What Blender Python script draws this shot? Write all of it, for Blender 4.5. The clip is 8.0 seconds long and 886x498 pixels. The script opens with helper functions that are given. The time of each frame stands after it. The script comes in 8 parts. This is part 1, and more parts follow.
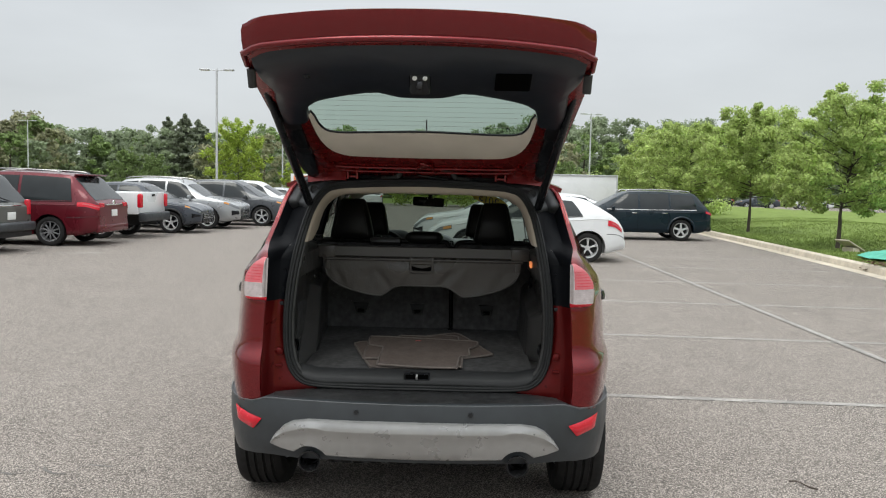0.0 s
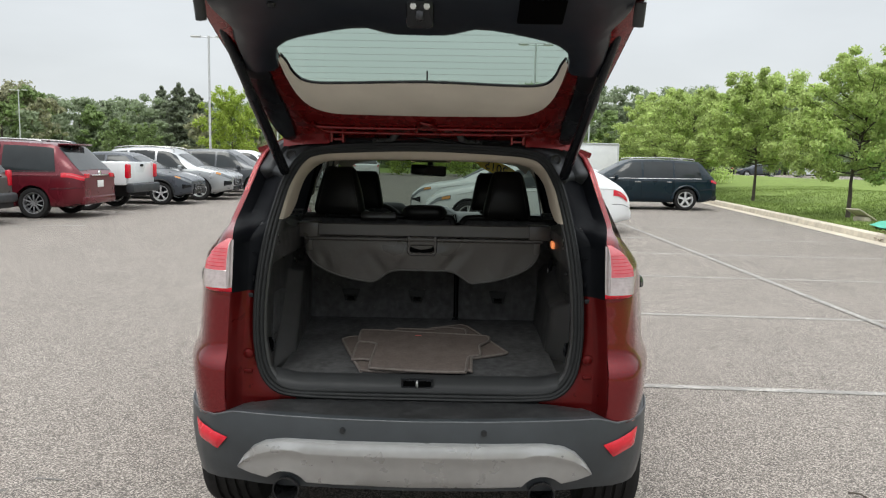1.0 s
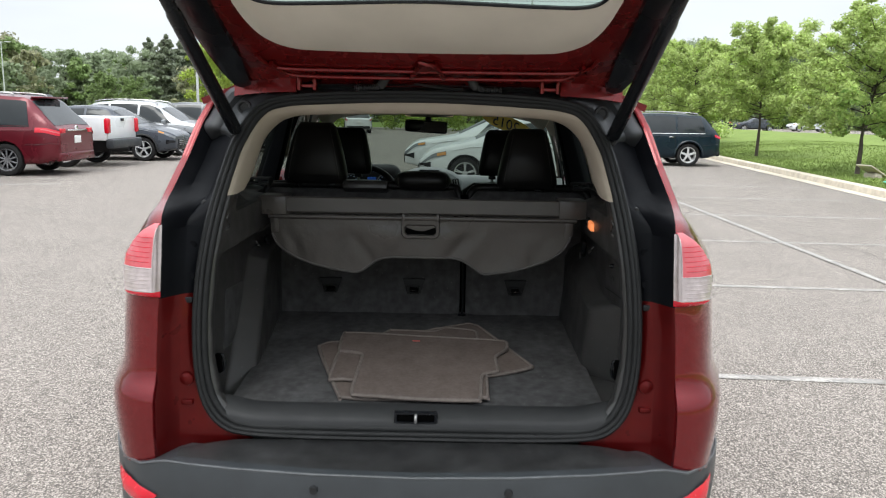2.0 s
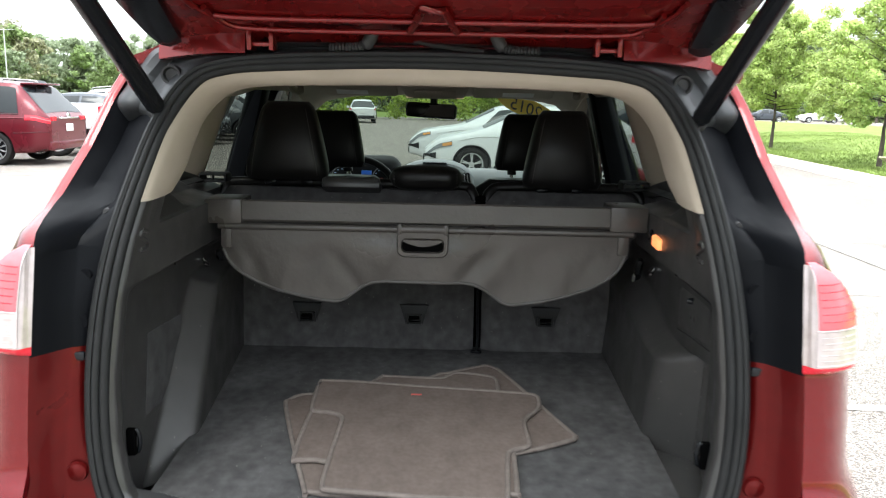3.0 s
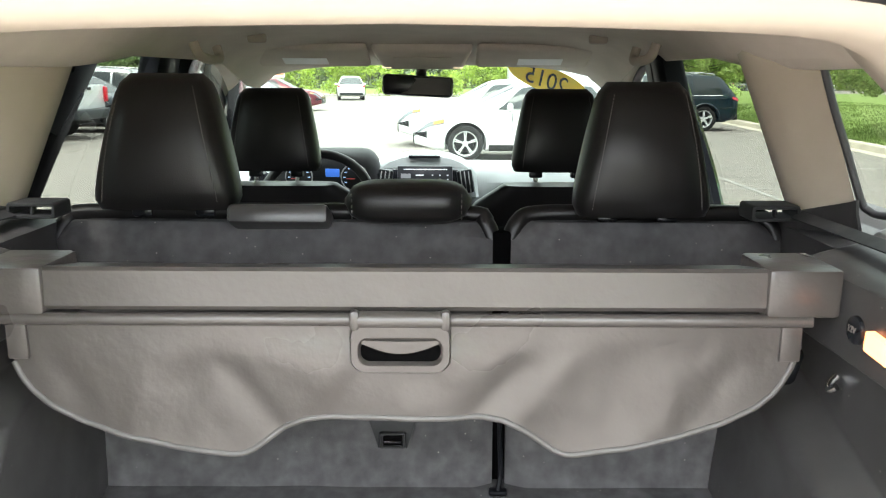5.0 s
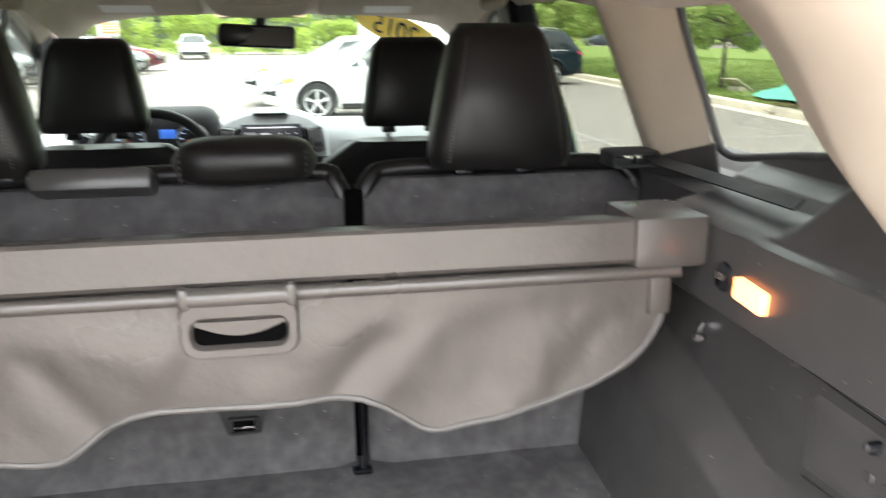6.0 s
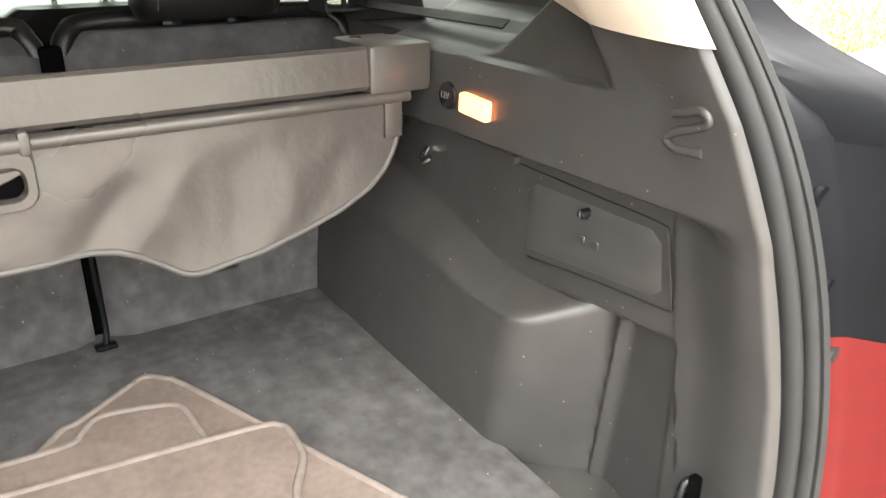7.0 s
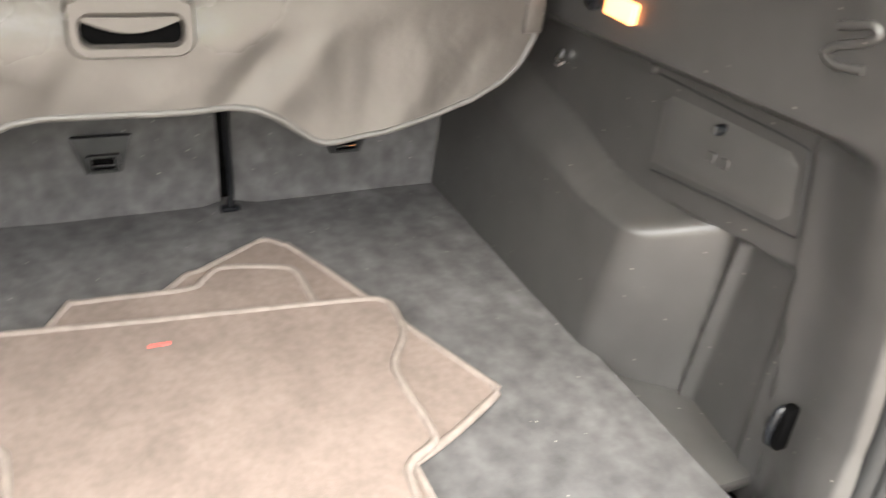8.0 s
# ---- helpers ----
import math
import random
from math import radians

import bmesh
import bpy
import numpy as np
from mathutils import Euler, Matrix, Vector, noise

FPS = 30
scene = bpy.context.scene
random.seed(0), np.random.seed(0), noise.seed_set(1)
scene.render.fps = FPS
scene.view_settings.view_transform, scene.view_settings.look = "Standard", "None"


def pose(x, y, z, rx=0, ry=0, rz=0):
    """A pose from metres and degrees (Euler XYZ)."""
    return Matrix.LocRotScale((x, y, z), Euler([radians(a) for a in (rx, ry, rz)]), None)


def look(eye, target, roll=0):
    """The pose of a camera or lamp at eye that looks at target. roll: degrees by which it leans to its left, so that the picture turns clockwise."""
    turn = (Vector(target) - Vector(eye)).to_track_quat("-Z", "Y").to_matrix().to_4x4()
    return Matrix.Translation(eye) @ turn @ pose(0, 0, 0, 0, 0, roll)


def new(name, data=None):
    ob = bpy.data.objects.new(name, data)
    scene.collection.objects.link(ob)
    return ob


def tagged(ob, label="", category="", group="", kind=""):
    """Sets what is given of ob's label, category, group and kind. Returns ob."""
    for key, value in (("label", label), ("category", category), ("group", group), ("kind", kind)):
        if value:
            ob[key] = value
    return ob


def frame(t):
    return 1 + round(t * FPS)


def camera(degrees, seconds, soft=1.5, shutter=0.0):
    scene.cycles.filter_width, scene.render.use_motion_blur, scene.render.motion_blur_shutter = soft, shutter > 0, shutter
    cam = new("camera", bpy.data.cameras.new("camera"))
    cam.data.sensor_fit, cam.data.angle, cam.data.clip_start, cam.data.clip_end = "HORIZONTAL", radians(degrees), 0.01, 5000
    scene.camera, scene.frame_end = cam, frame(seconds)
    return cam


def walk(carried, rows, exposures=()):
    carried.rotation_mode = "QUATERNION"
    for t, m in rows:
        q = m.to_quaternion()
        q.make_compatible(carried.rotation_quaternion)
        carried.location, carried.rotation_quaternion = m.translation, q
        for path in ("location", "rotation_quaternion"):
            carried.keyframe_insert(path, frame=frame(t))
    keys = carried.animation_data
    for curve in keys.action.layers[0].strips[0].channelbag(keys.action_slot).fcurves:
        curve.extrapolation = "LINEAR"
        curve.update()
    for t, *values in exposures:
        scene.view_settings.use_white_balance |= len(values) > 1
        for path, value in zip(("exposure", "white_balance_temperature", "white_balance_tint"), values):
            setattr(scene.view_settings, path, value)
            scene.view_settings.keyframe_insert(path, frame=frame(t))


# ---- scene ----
cam = camera(58.3, 8.0, soft=1.1, shutter=0.35)
PATH = [
    (0, (0.158, -3.823, 1.562), (0.126, -1.829, 1.41), 1.2),
    (0.5, (0.117, -3.561, 1.55), (0.093, -1.569, 1.372), 0.7),
    (1, (0.118, -3.176, 1.545), (0.094, -1.189, 1.317), 1.0),
    (1.5, (0.085, -2.782, 1.531), (0.071, -0.803, 1.239), 1.1),
    (1.7, (0.069, -2.626, 1.546), (0.066, -0.652, 1.224), 0.9),
    (2.8, (0.077, -1.866, 1.512), (0.058, 0.102, 1.157), 1.4),
    (3, (0.054, -1.727, 1.504), (0.037, 0.239, 1.14), 1.2),
    (3.5, (0.019, -1.433, 1.502), (0.019, 0.528, 1.11), 0.4),
    (4, (0.046, -1.15, 1.498), (0.043, 0.81, 1.096), 0.5),
    (5.3, (0.039, -0.709, 1.491), (0.047, 1.242, 1.05), 0.0),
    (5.5, (0.055, -0.684, 1.49), (0.096, 1.262, 1.032), 0.2),
    (6, (0.059, -0.663, 1.469), (0.406, 1.236, 0.948), -0.2),
    (6.5, (-0.005, -0.667, 1.427), (0.813, 1.035, 0.768), -0.6),
    (7, (-0.049, -0.694, 1.408), (1.004, 0.824, 0.641), 0.6),
    (7.5, (-0.076, -0.706, 1.389), (1.012, 0.756, 0.565), 3.0),
    (8, (-0.086, -0.708, 1.371), (0.729, 0.859, 0.434), 5.4),
]
walk(cam, [(t, look(eye, target, roll)) for t, eye, target, roll in PATH], exposures=[(0.0, 0.04, 6420, 6), (1.0, 0.2, 6400, 6), (1.7, 0.4, 6350, 7), (2.8, 1.25, 6050, 7), (3.0, 1.55, 6250, 6), (3.5, 2.5, 6150, 5), (4.2, 3.35, 6550, 7), (5.3, 3.65, 6350, 9), (6.0, 3.7, 6550, 12), (7.0, 3.75, 7000, 10), (8.0, 3.8, 7050, 10)])
# ---- place ----
# world: an overcast sky, brighter overhead, over a Nishita base
world = bpy.data.worlds.new("overcast_sky")
scene.world = world
world.use_nodes = True
wn, wl = world.node_tree.nodes, world.node_tree.links
wn.clear()
SUN_EL, SUN_ROT = radians(58), radians(200)
sky = wn.new("ShaderNodeTexSky")
sky.sky_type = "NISHITA"
sky.sun_disc = False
sky.sun_elevation, sky.sun_rotation = SUN_EL, SUN_ROT
sky.dust_density = 4.0
geo = wn.new("ShaderNodeTexCoord")
sep = wn.new("ShaderNodeSeparateXYZ")
wl.new(geo.outputs["Generated"], sep.inputs[0])
ramp = wn.new("ShaderNodeValToRGB")
ramp.color_ramp.elements[0].position, ramp.color_ramp.elements[0].color = 0.0, (0.66, 0.67, 0.69, 1)
ramp.color_ramp.elements[1].position, ramp.color_ramp.elements[1].color = 1.0, (2.5, 2.53, 2.6, 1)
ramp.color_ramp.elements.new(0.25).color = (0.74, 0.75, 0.78, 1)
wl.new(sep.outputs["Z"], ramp.inputs["Fac"])
cloud = wn.new("ShaderNodeTexNoise")
cloud.inputs["Scale"].default_value, cloud.inputs["Detail"].default_value = 2.2, 5
stretch = wn.new("ShaderNodeMapping")
stretch.inputs["Scale"].default_value = (1, 1, 3.5)
wl.new(geo.outputs["Generated"], stretch.inputs["Vector"])
wl.new(stretch.outputs[0], cloud.inputs["Vector"])
cmap = wn.new("ShaderNodeMapRange")
cmap.inputs["From Min"].default_value, cmap.inputs["From Max"].default_value = 0.3, 0.7
cmap.inputs["To Min"].default_value, cmap.inputs["To Max"].default_value = 0.90, 1.08
wl.new(cloud.outputs["Fac"], cmap.inputs["Value"])
veil = wn.new("ShaderNodeMix")
veil.data_type, veil.blend_type = "RGBA", "MULTIPLY"
veil.inputs["Factor"].default_value = 1.0
wl.new(ramp.outputs["Color"], veil.inputs["A"])
wl.new(cmap.outputs[0], veil.inputs["B"])
bg_cloud, bg_sky, both, wout = (wn.new("ShaderNodeBackground"), wn.new("ShaderNodeBackground"), wn.new("ShaderNodeMixShader"), wn.new("ShaderNodeOutputWorld"))
wl.new(veil.outputs["Result"], bg_cloud.inputs["Color"])
wl.new(sky.outputs[0], bg_sky.inputs["Color"])
bg_cloud.inputs["Strength"].default_value, bg_sky.inputs["Strength"].default_value = 1.05, 0.1
both.inputs[0].default_value = 0.12
wl.new(bg_cloud.outputs[0], both.inputs[1])
wl.new(bg_sky.outputs[0], both.inputs[2])
wl.new(both.outputs[0], wout.inputs[0])

sun = new("sun", bpy.data.lights.new("sun", "SUN"))
sun.data.energy, sun.data.angle, sun.data.color = 0.9, radians(25), (1.0, 0.96, 0.9)
sun.matrix_world = look((0, 0, 30), (30 * math.cos(SUN_EL) * -math.sin(SUN_ROT), 30 * math.cos(SUN_EL) * -math.cos(SUN_ROT), 30 - 30 * math.sin(SUN_EL)))


# ---- materials ----
def mk(name, col, rough=0.5, metal=0.0, var=0.12, scale=12.0, bump=0.0, bscale=300.0, coat=0.0, spec=0.5, speck=0.0, speck_scale=150.0,
       speck_col=(0.6, 0.6, 0.6), rvar=0.08, island=0.0, obj=0.0, dust=0.0, streak=0.0):
    m = bpy.data.materials.new(name)
    m.use_nodes = True
    n, l = m.node_tree.nodes, m.node_tree.links
    b = n["Principled BSDF"]
    tc = n.new("ShaderNodeTexCoord")

    def noise_at(sc, detail=4.0):
        t = n.new("ShaderNodeTexNoise")
        t.inputs["Scale"].default_value, t.inputs["Detail"].default_value = sc, detail
        l.new(tc.outputs["Object"], t.inputs["Vector"])
        return t

    def mul(a, fac_socket, lo, hi, lo_in=0.3, hi_in=0.7):
        r = n.new("ShaderNodeMapRange")
        r.inputs["From Min"].default_value, r.inputs["From Max"].default_value = lo_in, hi_in
        r.inputs["To Min"].default_value, r.inputs["To Max"].default_value = lo, hi
        l.new(fac_socket, r.inputs["Value"])
        x = n.new("ShaderNodeMix")
        x.data_type, x.blend_type = "RGBA", "MULTIPLY"
        x.inputs["Factor"].default_value = 1.0
        l.new(a, x.inputs["A"])
        l.new(r.outputs[0], x.inputs["B"])
        return x.outputs["Result"]

    base = n.new("ShaderNodeRGB")
    base.outputs[0].default_value = (*col, 1)
    c = base.outputs[0]
    if var:
        c = mul(c, noise_at(scale).outputs["Fac"], 1 - var, 1 + var)
        c = mul(c, noise_at(scale * 0.13, 3).outputs["Fac"], 1 - var * 0.8, 1 + var * 0.8)
    if streak:
        # brushed pile: long soft marks lying two ways
        for turn, stretch in ((0.5, (15, 8, 11)), (-0.9, (26, 15, 20))):
            mp = n.new("ShaderNodeMapping")
            mp.inputs["Rotation"].default_value = (0, 0, turn)
            mp.inputs["Scale"].default_value = stretch
            l.new(tc.outputs["Object"], mp.inputs["Vector"])
            t = noise_at(1.0, 3)
            l.new(mp.outputs[0], t.inputs["Vector"])
            c = mul(c, t.outputs["Fac"], 1 - streak, 1 + streak, 0.36, 0.64)
    if island:
        g = n.new("ShaderNodeNewGeometry")
        c = mul(c, g.outputs["Random Per Island"], 1 - island, 1 + island, 0, 1)
    if obj:
        o = n.new("ShaderNodeObjectInfo")
        c = mul(c, o.outputs["Random"], 1 - obj, 1 + obj, 0, 1)
    if speck:
        v = n.new("ShaderNodeTexVoronoi")
        v.inputs["Scale"].default_value = speck_scale
        l.new(tc.outputs["Object"], v.inputs["Vector"])
        hue = n.new("ShaderNodeSeparateColor")
        l.new(v.outputs["Color"], hue.inputs[0])
        gate = n.new("ShaderNodeMapRange")
        gate.inputs["From Min"].default_value, gate.inputs["From Max"].default_value = 0.45, 0.95
        gate.inputs["To Min"].default_value, gate.inputs["To Max"].default_value = 0.0, speck
        l.new(hue.outputs[0], gate.inputs["Value"])
        x = n.new("ShaderNodeMix")
        x.data_type = "RGBA"
        l.new(gate.outputs[0], x.inputs["Factor"])
        l.new(c, x.inputs["A"])
        x.inputs["B"].default_value = (*speck_col, 1)
        c = x.outputs["Result"]
    if dust:
        # scattered pale crumbs and lint, about two millimetres across
        v = n.new("ShaderNodeTexVoronoi")
        v.inputs["Scale"].default_value = 55.0
        l.new(tc.outputs["Object"], v.inputs["Vector"])
        near = n.new("ShaderNodeMapRange")
        near.inputs["From Min"].default_value, near.inputs["From Max"].default_value = 0.05, 0.09
        near.inputs["To Min"].default_value, near.inputs["To Max"].default_value = dust, 0.0
        l.new(v.outputs["Distance"], near.inputs["Value"])
        hue2 = n.new("ShaderNodeSeparateColor")
        l.new(v.outputs["Color"], hue2.inputs[0])
        few = n.new("ShaderNodeMath")
        few.operation = "GREATER_THAN"
        few.inputs[1].default_value = 0.6
        l.new(hue2.outputs[1], few.inputs[0])
        amount = n.new("ShaderNodeMath")
        amount.operation = "MULTIPLY"
        l.new(near.outputs[0], amount.inputs[0])
        l.new(few.outputs[0], amount.inputs[1])
        x = n.new("ShaderNodeMix")
        x.data_type = "RGBA"
        l.new(amount.outputs[0], x.inputs["Factor"])
        l.new(c, x.inputs["A"])
        x.inputs["B"].default_value = (0.30, 0.28, 0.25, 1)
        c = x.outputs["Result"]
    l.new(c, b.inputs["Base Color"])
    b.inputs["Metallic"].default_value = metal
    b.inputs["Coat Weight"].default_value = coat
    b.inputs["Coat Roughness"].default_value = 0.04
    b.inputs["Specular IOR Level"].default_value = spec
    rr = n.new("ShaderNodeMapRange")
    rr.inputs["From Min"].default_value, rr.inputs["From Max"].default_value = 0.3, 0.7
    rr.inputs["To Min"].default_value, rr.inputs["To Max"].default_value = max(0.02, rough - rvar), min(1, rough + rvar)
    l.new(noise_at(scale * 0.6).outputs["Fac"], rr.inputs["Value"])
    l.new(rr.outputs[0], b.inputs["Roughness"])
    if bump:
        bp = n.new("ShaderNodeBump")
        bp.inputs["Strength"].default_value = bump
        bp.inputs["Distance"].default_value = 0.3 / bscale
        l.new(noise_at(bscale, 3).outputs["Fac"], bp.inputs["Height"])
        l.new(bp.outputs[0], b.inputs["Normal"])
    return m


def mk_glass(name, tint, gloss=0.05, base_reflect=1.0):
    m = bpy.data.materials.new(name)
    m.use_nodes = True
    n, l = m.node_tree.nodes, m.node_tree.links
    n.clear()
    out, mix = n.new("ShaderNodeOutputMaterial"), n.new("ShaderNodeMixShader")
    tr, gl, lw = n.new("ShaderNodeBsdfTransparent"), n.new("ShaderNodeBsdfGlossy"), n.new("ShaderNodeLayerWeight")
    tr.inputs["Color"].default_value = (*tint, 1)
    gl.inputs["Roughness"].default_value = gloss
    power, gain = n.new("ShaderNodeMath"), n.new("ShaderNodeMath")
    power.operation, gain.operation = "POWER", "MULTIPLY_ADD"
    lw.inputs["Blend"].default_value = 0.5
    l.new(lw.outputs["Facing"], power.inputs[0])
    power.inputs[1].default_value = 4.0
    l.new(power.outputs[0], gain.inputs[0])
    gain.inputs[1].default_value, gain.inputs[2].default_value = 0.8 * base_reflect, 0.04 * base_reflect
    l.new(gain.outputs[0], mix.inputs[0])
    l.new(tr.outputs[0], mix.inputs[1])
    l.new(gl.outputs[0], mix.inputs[2])
    l.new(mix.outputs[0], out.inputs[0])
    return m


def mk_glow(name, col, strength):
    m = bpy.data.materials.new(name)
    m.use_nodes = True
    b = m.node_tree.nodes["Principled BSDF"]
    b.inputs["Base Color"].default_value = (*col, 1)
    b.inputs["Emission Color"].default_value = (*col, 1)
    b.inputs["Emission Strength"].default_value = strength
    b.inputs["Roughness"].default_value = 0.3
    return m


M_ASPHALT = mk("worn_asphalt", (0.112, 0.099, 0.089), 0.9, var=0.14, scale=7.0, bump=1.0, bscale=190, speck=1.0, speck_scale=185, speck_col=(0.49, 0.436, 0.387), spec=0.2)
M_GRASS = mk("mown_grass", (0.165, 0.222, 0.058), 0.9, var=0.22, scale=9, bump=0.8, bscale=60, spec=0.1)
M_BLADE = mk("grass_blade", (0.19, 0.255, 0.070), 0.7, var=0.2, scale=4, island=0.35, spec=0.2)
M_KERB = mk("kerb_concrete", (0.53, 0.47, 0.38), 0.9, var=0.15, scale=5, bump=0.5, bscale=150)
M_LINE = mk("worn_line_paint", (0.31, 0.29, 0.265), 0.8, var=0.34, scale=24, bump=0.6, bscale=120, speck=1.0, speck_scale=60, speck_col=(0.22, 0.21, 0.20))
M_RED = mk("red_metallic_paint", (0.155, 0.0075, 0.0105), 0.25, metal=0.6, var=0.03, scale=800, coat=0.75, rvar=0.02, spec=0.2)
# lit copy of the jamb's red: the inner gate's brightness is in the colour
M_REDLIT = mk("red_paint_gate_lit", (0.165, 0.0065, 0.0065), 0.26, metal=0.5, var=0.05, scale=30, coat=0.6, spec=0.3)
# body red darkened, so the jamb's shade sits in the colour
M_REDSHADED = mk("red_paint_jamb_shaded", (0.092, 0.0040, 0.0042), 0.34, metal=0.6, var=0.06, scale=30, coat=0.2, spec=0.2)
M_PLASTIC = mk("charcoal_grained_plastic", (0.014, 0.0145, 0.0155), 0.55, var=0.1, scale=18, bump=0.35, bscale=900, spec=0.35)
M_TRIM = mk("dark_trim_plastic", (0.033, 0.0322, 0.0316), 0.36, var=0.12, scale=22, bump=0.3, bscale=1100, dust=0.6, spec=0.6)
M_BUMPER = mk("bumper_grey_plastic", (0.029, 0.033, 0.037), 0.45, var=0.12, scale=15, bump=0.25, bscale=900)
# paler bumper grey, for the highlight painted along its top edge
M_EDGEHIGHLIGHT = mk("bumper_edge_highlight", (0.075, 0.080, 0.085), 0.4, var=0.2, scale=30)
M_STEP = mk("scuffed_step_plastic", (0.019, 0.019, 0.0195), 0.46, var=0.3, scale=26, bump=0.4, bscale=700, rvar=0.16)
M_GLOSSBLACK = mk("gloss_black", (0.008, 0.009, 0.011), 0.25, var=0.05, scale=10, spec=0.3)
M_SILVER = mk("silver_paint", (0.375, 0.372, 0.369), 0.32, metal=0.6, var=0.05, scale=25)
M_CHROME = mk("chrome", (0.7, 0.7, 0.7), 0.12, metal=1.0, var=0.03, scale=20)
M_DARKMETAL = mk("dark_metal", (0.045, 0.045, 0.048), 0.25, metal=0.8, var=0.2, scale=40)
M_RUBBER = mk("black_rubber", (0.022, 0.022, 0.023), 0.6, var=0.12, scale=40, bump=0.2, bscale=500)
M_SEAL = mk("seal_rubber", (0.012, 0.0125, 0.013), 0.6, var=0.12, scale=30, spec=0.25)
M_TYRE = mk("tyre_rubber", (0.017, 0.0165, 0.0165), 0.8, var=0.2, scale=25, bump=0.4, bscale=250, spec=0.25)
M_CARPET = mk("charcoal_carpet", (0.058, 0.0572, 0.058), 0.95, var=0.20, scale=38, bump=1.0, bscale=700, spec=0.1, dust=0.5, streak=0.10)
M_MAT = mk("brown_grey_mat", (0.112, 0.090, 0.080), 0.95, var=0.10, scale=90, bump=1.0, bscale=600, spec=0.1, streak=0.05)
M_MATEDGE = mk("mat_binding", (0.118, 0.098, 0.088), 0.85, var=0.15, scale=60, bump=0.6, bscale=600)
M_LEATHER = mk("black_leather", (0.0065, 0.0062, 0.0062), 0.36, var=0.1, scale=20, bump=0.3, bscale=420, spec=0.24)
M_STITCH = mk("pale_stitching", (0.08, 0.076, 0.072), 0.8, var=0.1)
M_VINYL = mk("cover_vinyl", (0.052, 0.047, 0.043), 0.32, var=0.1, scale=9, bump=0.18, bscale=45)
M_PIPING = mk("cover_piping", (0.060, 0.057, 0.054), 0.55, var=0.08, scale=40)
M_BEIGE = mk("beige_trim", (0.335, 0.288, 0.232), 0.75, var=0.05, scale=12, bump=0.15, bscale=700)
M_LINER = mk("beige_headliner", (0.52, 0.465, 0.40), 0.95, var=0.06, scale=10, bump=0.4, bscale=800, spec=0.1)
M_DASH = mk("grey_dash", (0.23, 0.245, 0.25), 0.7, var=0.06, scale=12, bump=0.2, bscale=700)
M_LENSRED = mk("red_lens", (0.55, 0.006, 0.022), 0.22, var=0.08, scale=60, coat=0.3)
M_LENSPINK = mk("pale_red_lens", (0.52, 0.075, 0.09), 0.16, var=0.08, scale=60, coat=0.8)
M_LENSCLEAR = mk("clear_lens", (0.47, 0.40, 0.39), 0.15, metal=0.25, var=0.12, scale=50, coat=0.8)
M_WHITE = mk("white_plastic", (0.75, 0.75, 0.73), 0.5, var=0.05)
M_GALV = mk("galvanised_pole", (0.50, 0.51, 0.52), 0.5, metal=0.3, var=0.1, scale=5)
M_GLASS = mk_glass("clear_glass", (0.235, 0.275, 0.245), 0.02, 0.35)
M_PRIVACY = mk_glass("tinted_glass", (0.120, 0.136, 0.121), 0.02, 0.45)
M_GATEGLASS = mk_glass("rear_glass", (0.48, 0.58, 0.51), 0.02, 0.4)
M_CARGLASS = mk("car_window_glass", (0.016, 0.020, 0.022), 0.06, var=0.2, scale=2, spec=0.38)
M_LAMP = mk_glow("warm_lamp", (1.0, 0.30, 0.10), 0.5)
M_PILLAR = mk("satin_black_paint", (0.0036, 0.004, 0.0052), 0.50, var=0.15, scale=12, spec=0.06)
M_GATETRIM = mk("blue_black_trim", (0.010, 0.0135, 0.020), 0.36, var=0.1, scale=16, bump=0.3, bscale=900)
M_CHANNEL = mk("dark_grey_primer_paint", (0.024, 0.0255, 0.028), 0.50, var=0.12, scale=14, spec=0.35)
M_HEATLINE = mk("heating_line", (0.13, 0.12, 0.11), 0.6, var=0.1)
# near-black that puts the shade of recesses and gaps into the colour
M_RECESSSHADE = mk("recess_shade_black", (0.0016, 0.0016, 0.0017), 0.9, var=0.1, scale=20, spec=0.02)
M_BARK = mk("bark", (0.075, 0.06, 0.048), 0.9, var=0.25, scale=10, bump=0.8, bscale=60)


# ---- shape helpers ----
def mesh_of(name, verts, faces, smooth=True):
    me = bpy.data.meshes.new(name)
    me.from_pydata([tuple(v) for v in verts], [], faces)
    me.update()
    if smooth:
        me.shade_smooth()
    return me


def thing(name, label, category, at=(0, 0, 0), group="", kind="", turn=0.0):
    e = new(name)
    e.empty_display_size = 0.2
    e.matrix_world = pose(*at, 0, 0, turn)
    return tagged(e, label, category, group, kind)


def put(name, me, material, parent=None, label=""):
    """Links a mesh as a part under its parent; points are in the parent's space."""
    ob = new(name, me)
    me.materials.clear()
    for m in (material if isinstance(material, (list, tuple)) else [material]):
        me.materials.append(m)
    if parent is not None:
        ob.parent = parent
    if label:
        ob["label"] = label
    return ob


def part(name, bm, material, parent, label="", smooth=True):
    me = bpy.data.meshes.new(name)
    bm.to_mesh(me)
    bm.free()
    if smooth:
        me.shade_smooth()
        me.set_sharp_from_angle(angle=radians(40))
    return put(name, me, material, parent, label)


def loft(rows, closed=False, cap=False):
    """Vertices and quads of a grid of points, rows of equal length."""
    n = len(rows[0])
    verts = [p for r in rows for p in r]
    faces = []
    for i in range(len(rows) - 1):
        for j in range(n - (0 if closed else 1)):
            a, b = i * n + j, i * n + (j + 1) % n
            faces.append((a, b, b + n, a + n))
    if cap:
        faces.append(tuple(range(n - 1, -1, -1)))
        faces.append(tuple(range((len(rows) - 1) * n, len(rows) * n)))
    return verts, faces


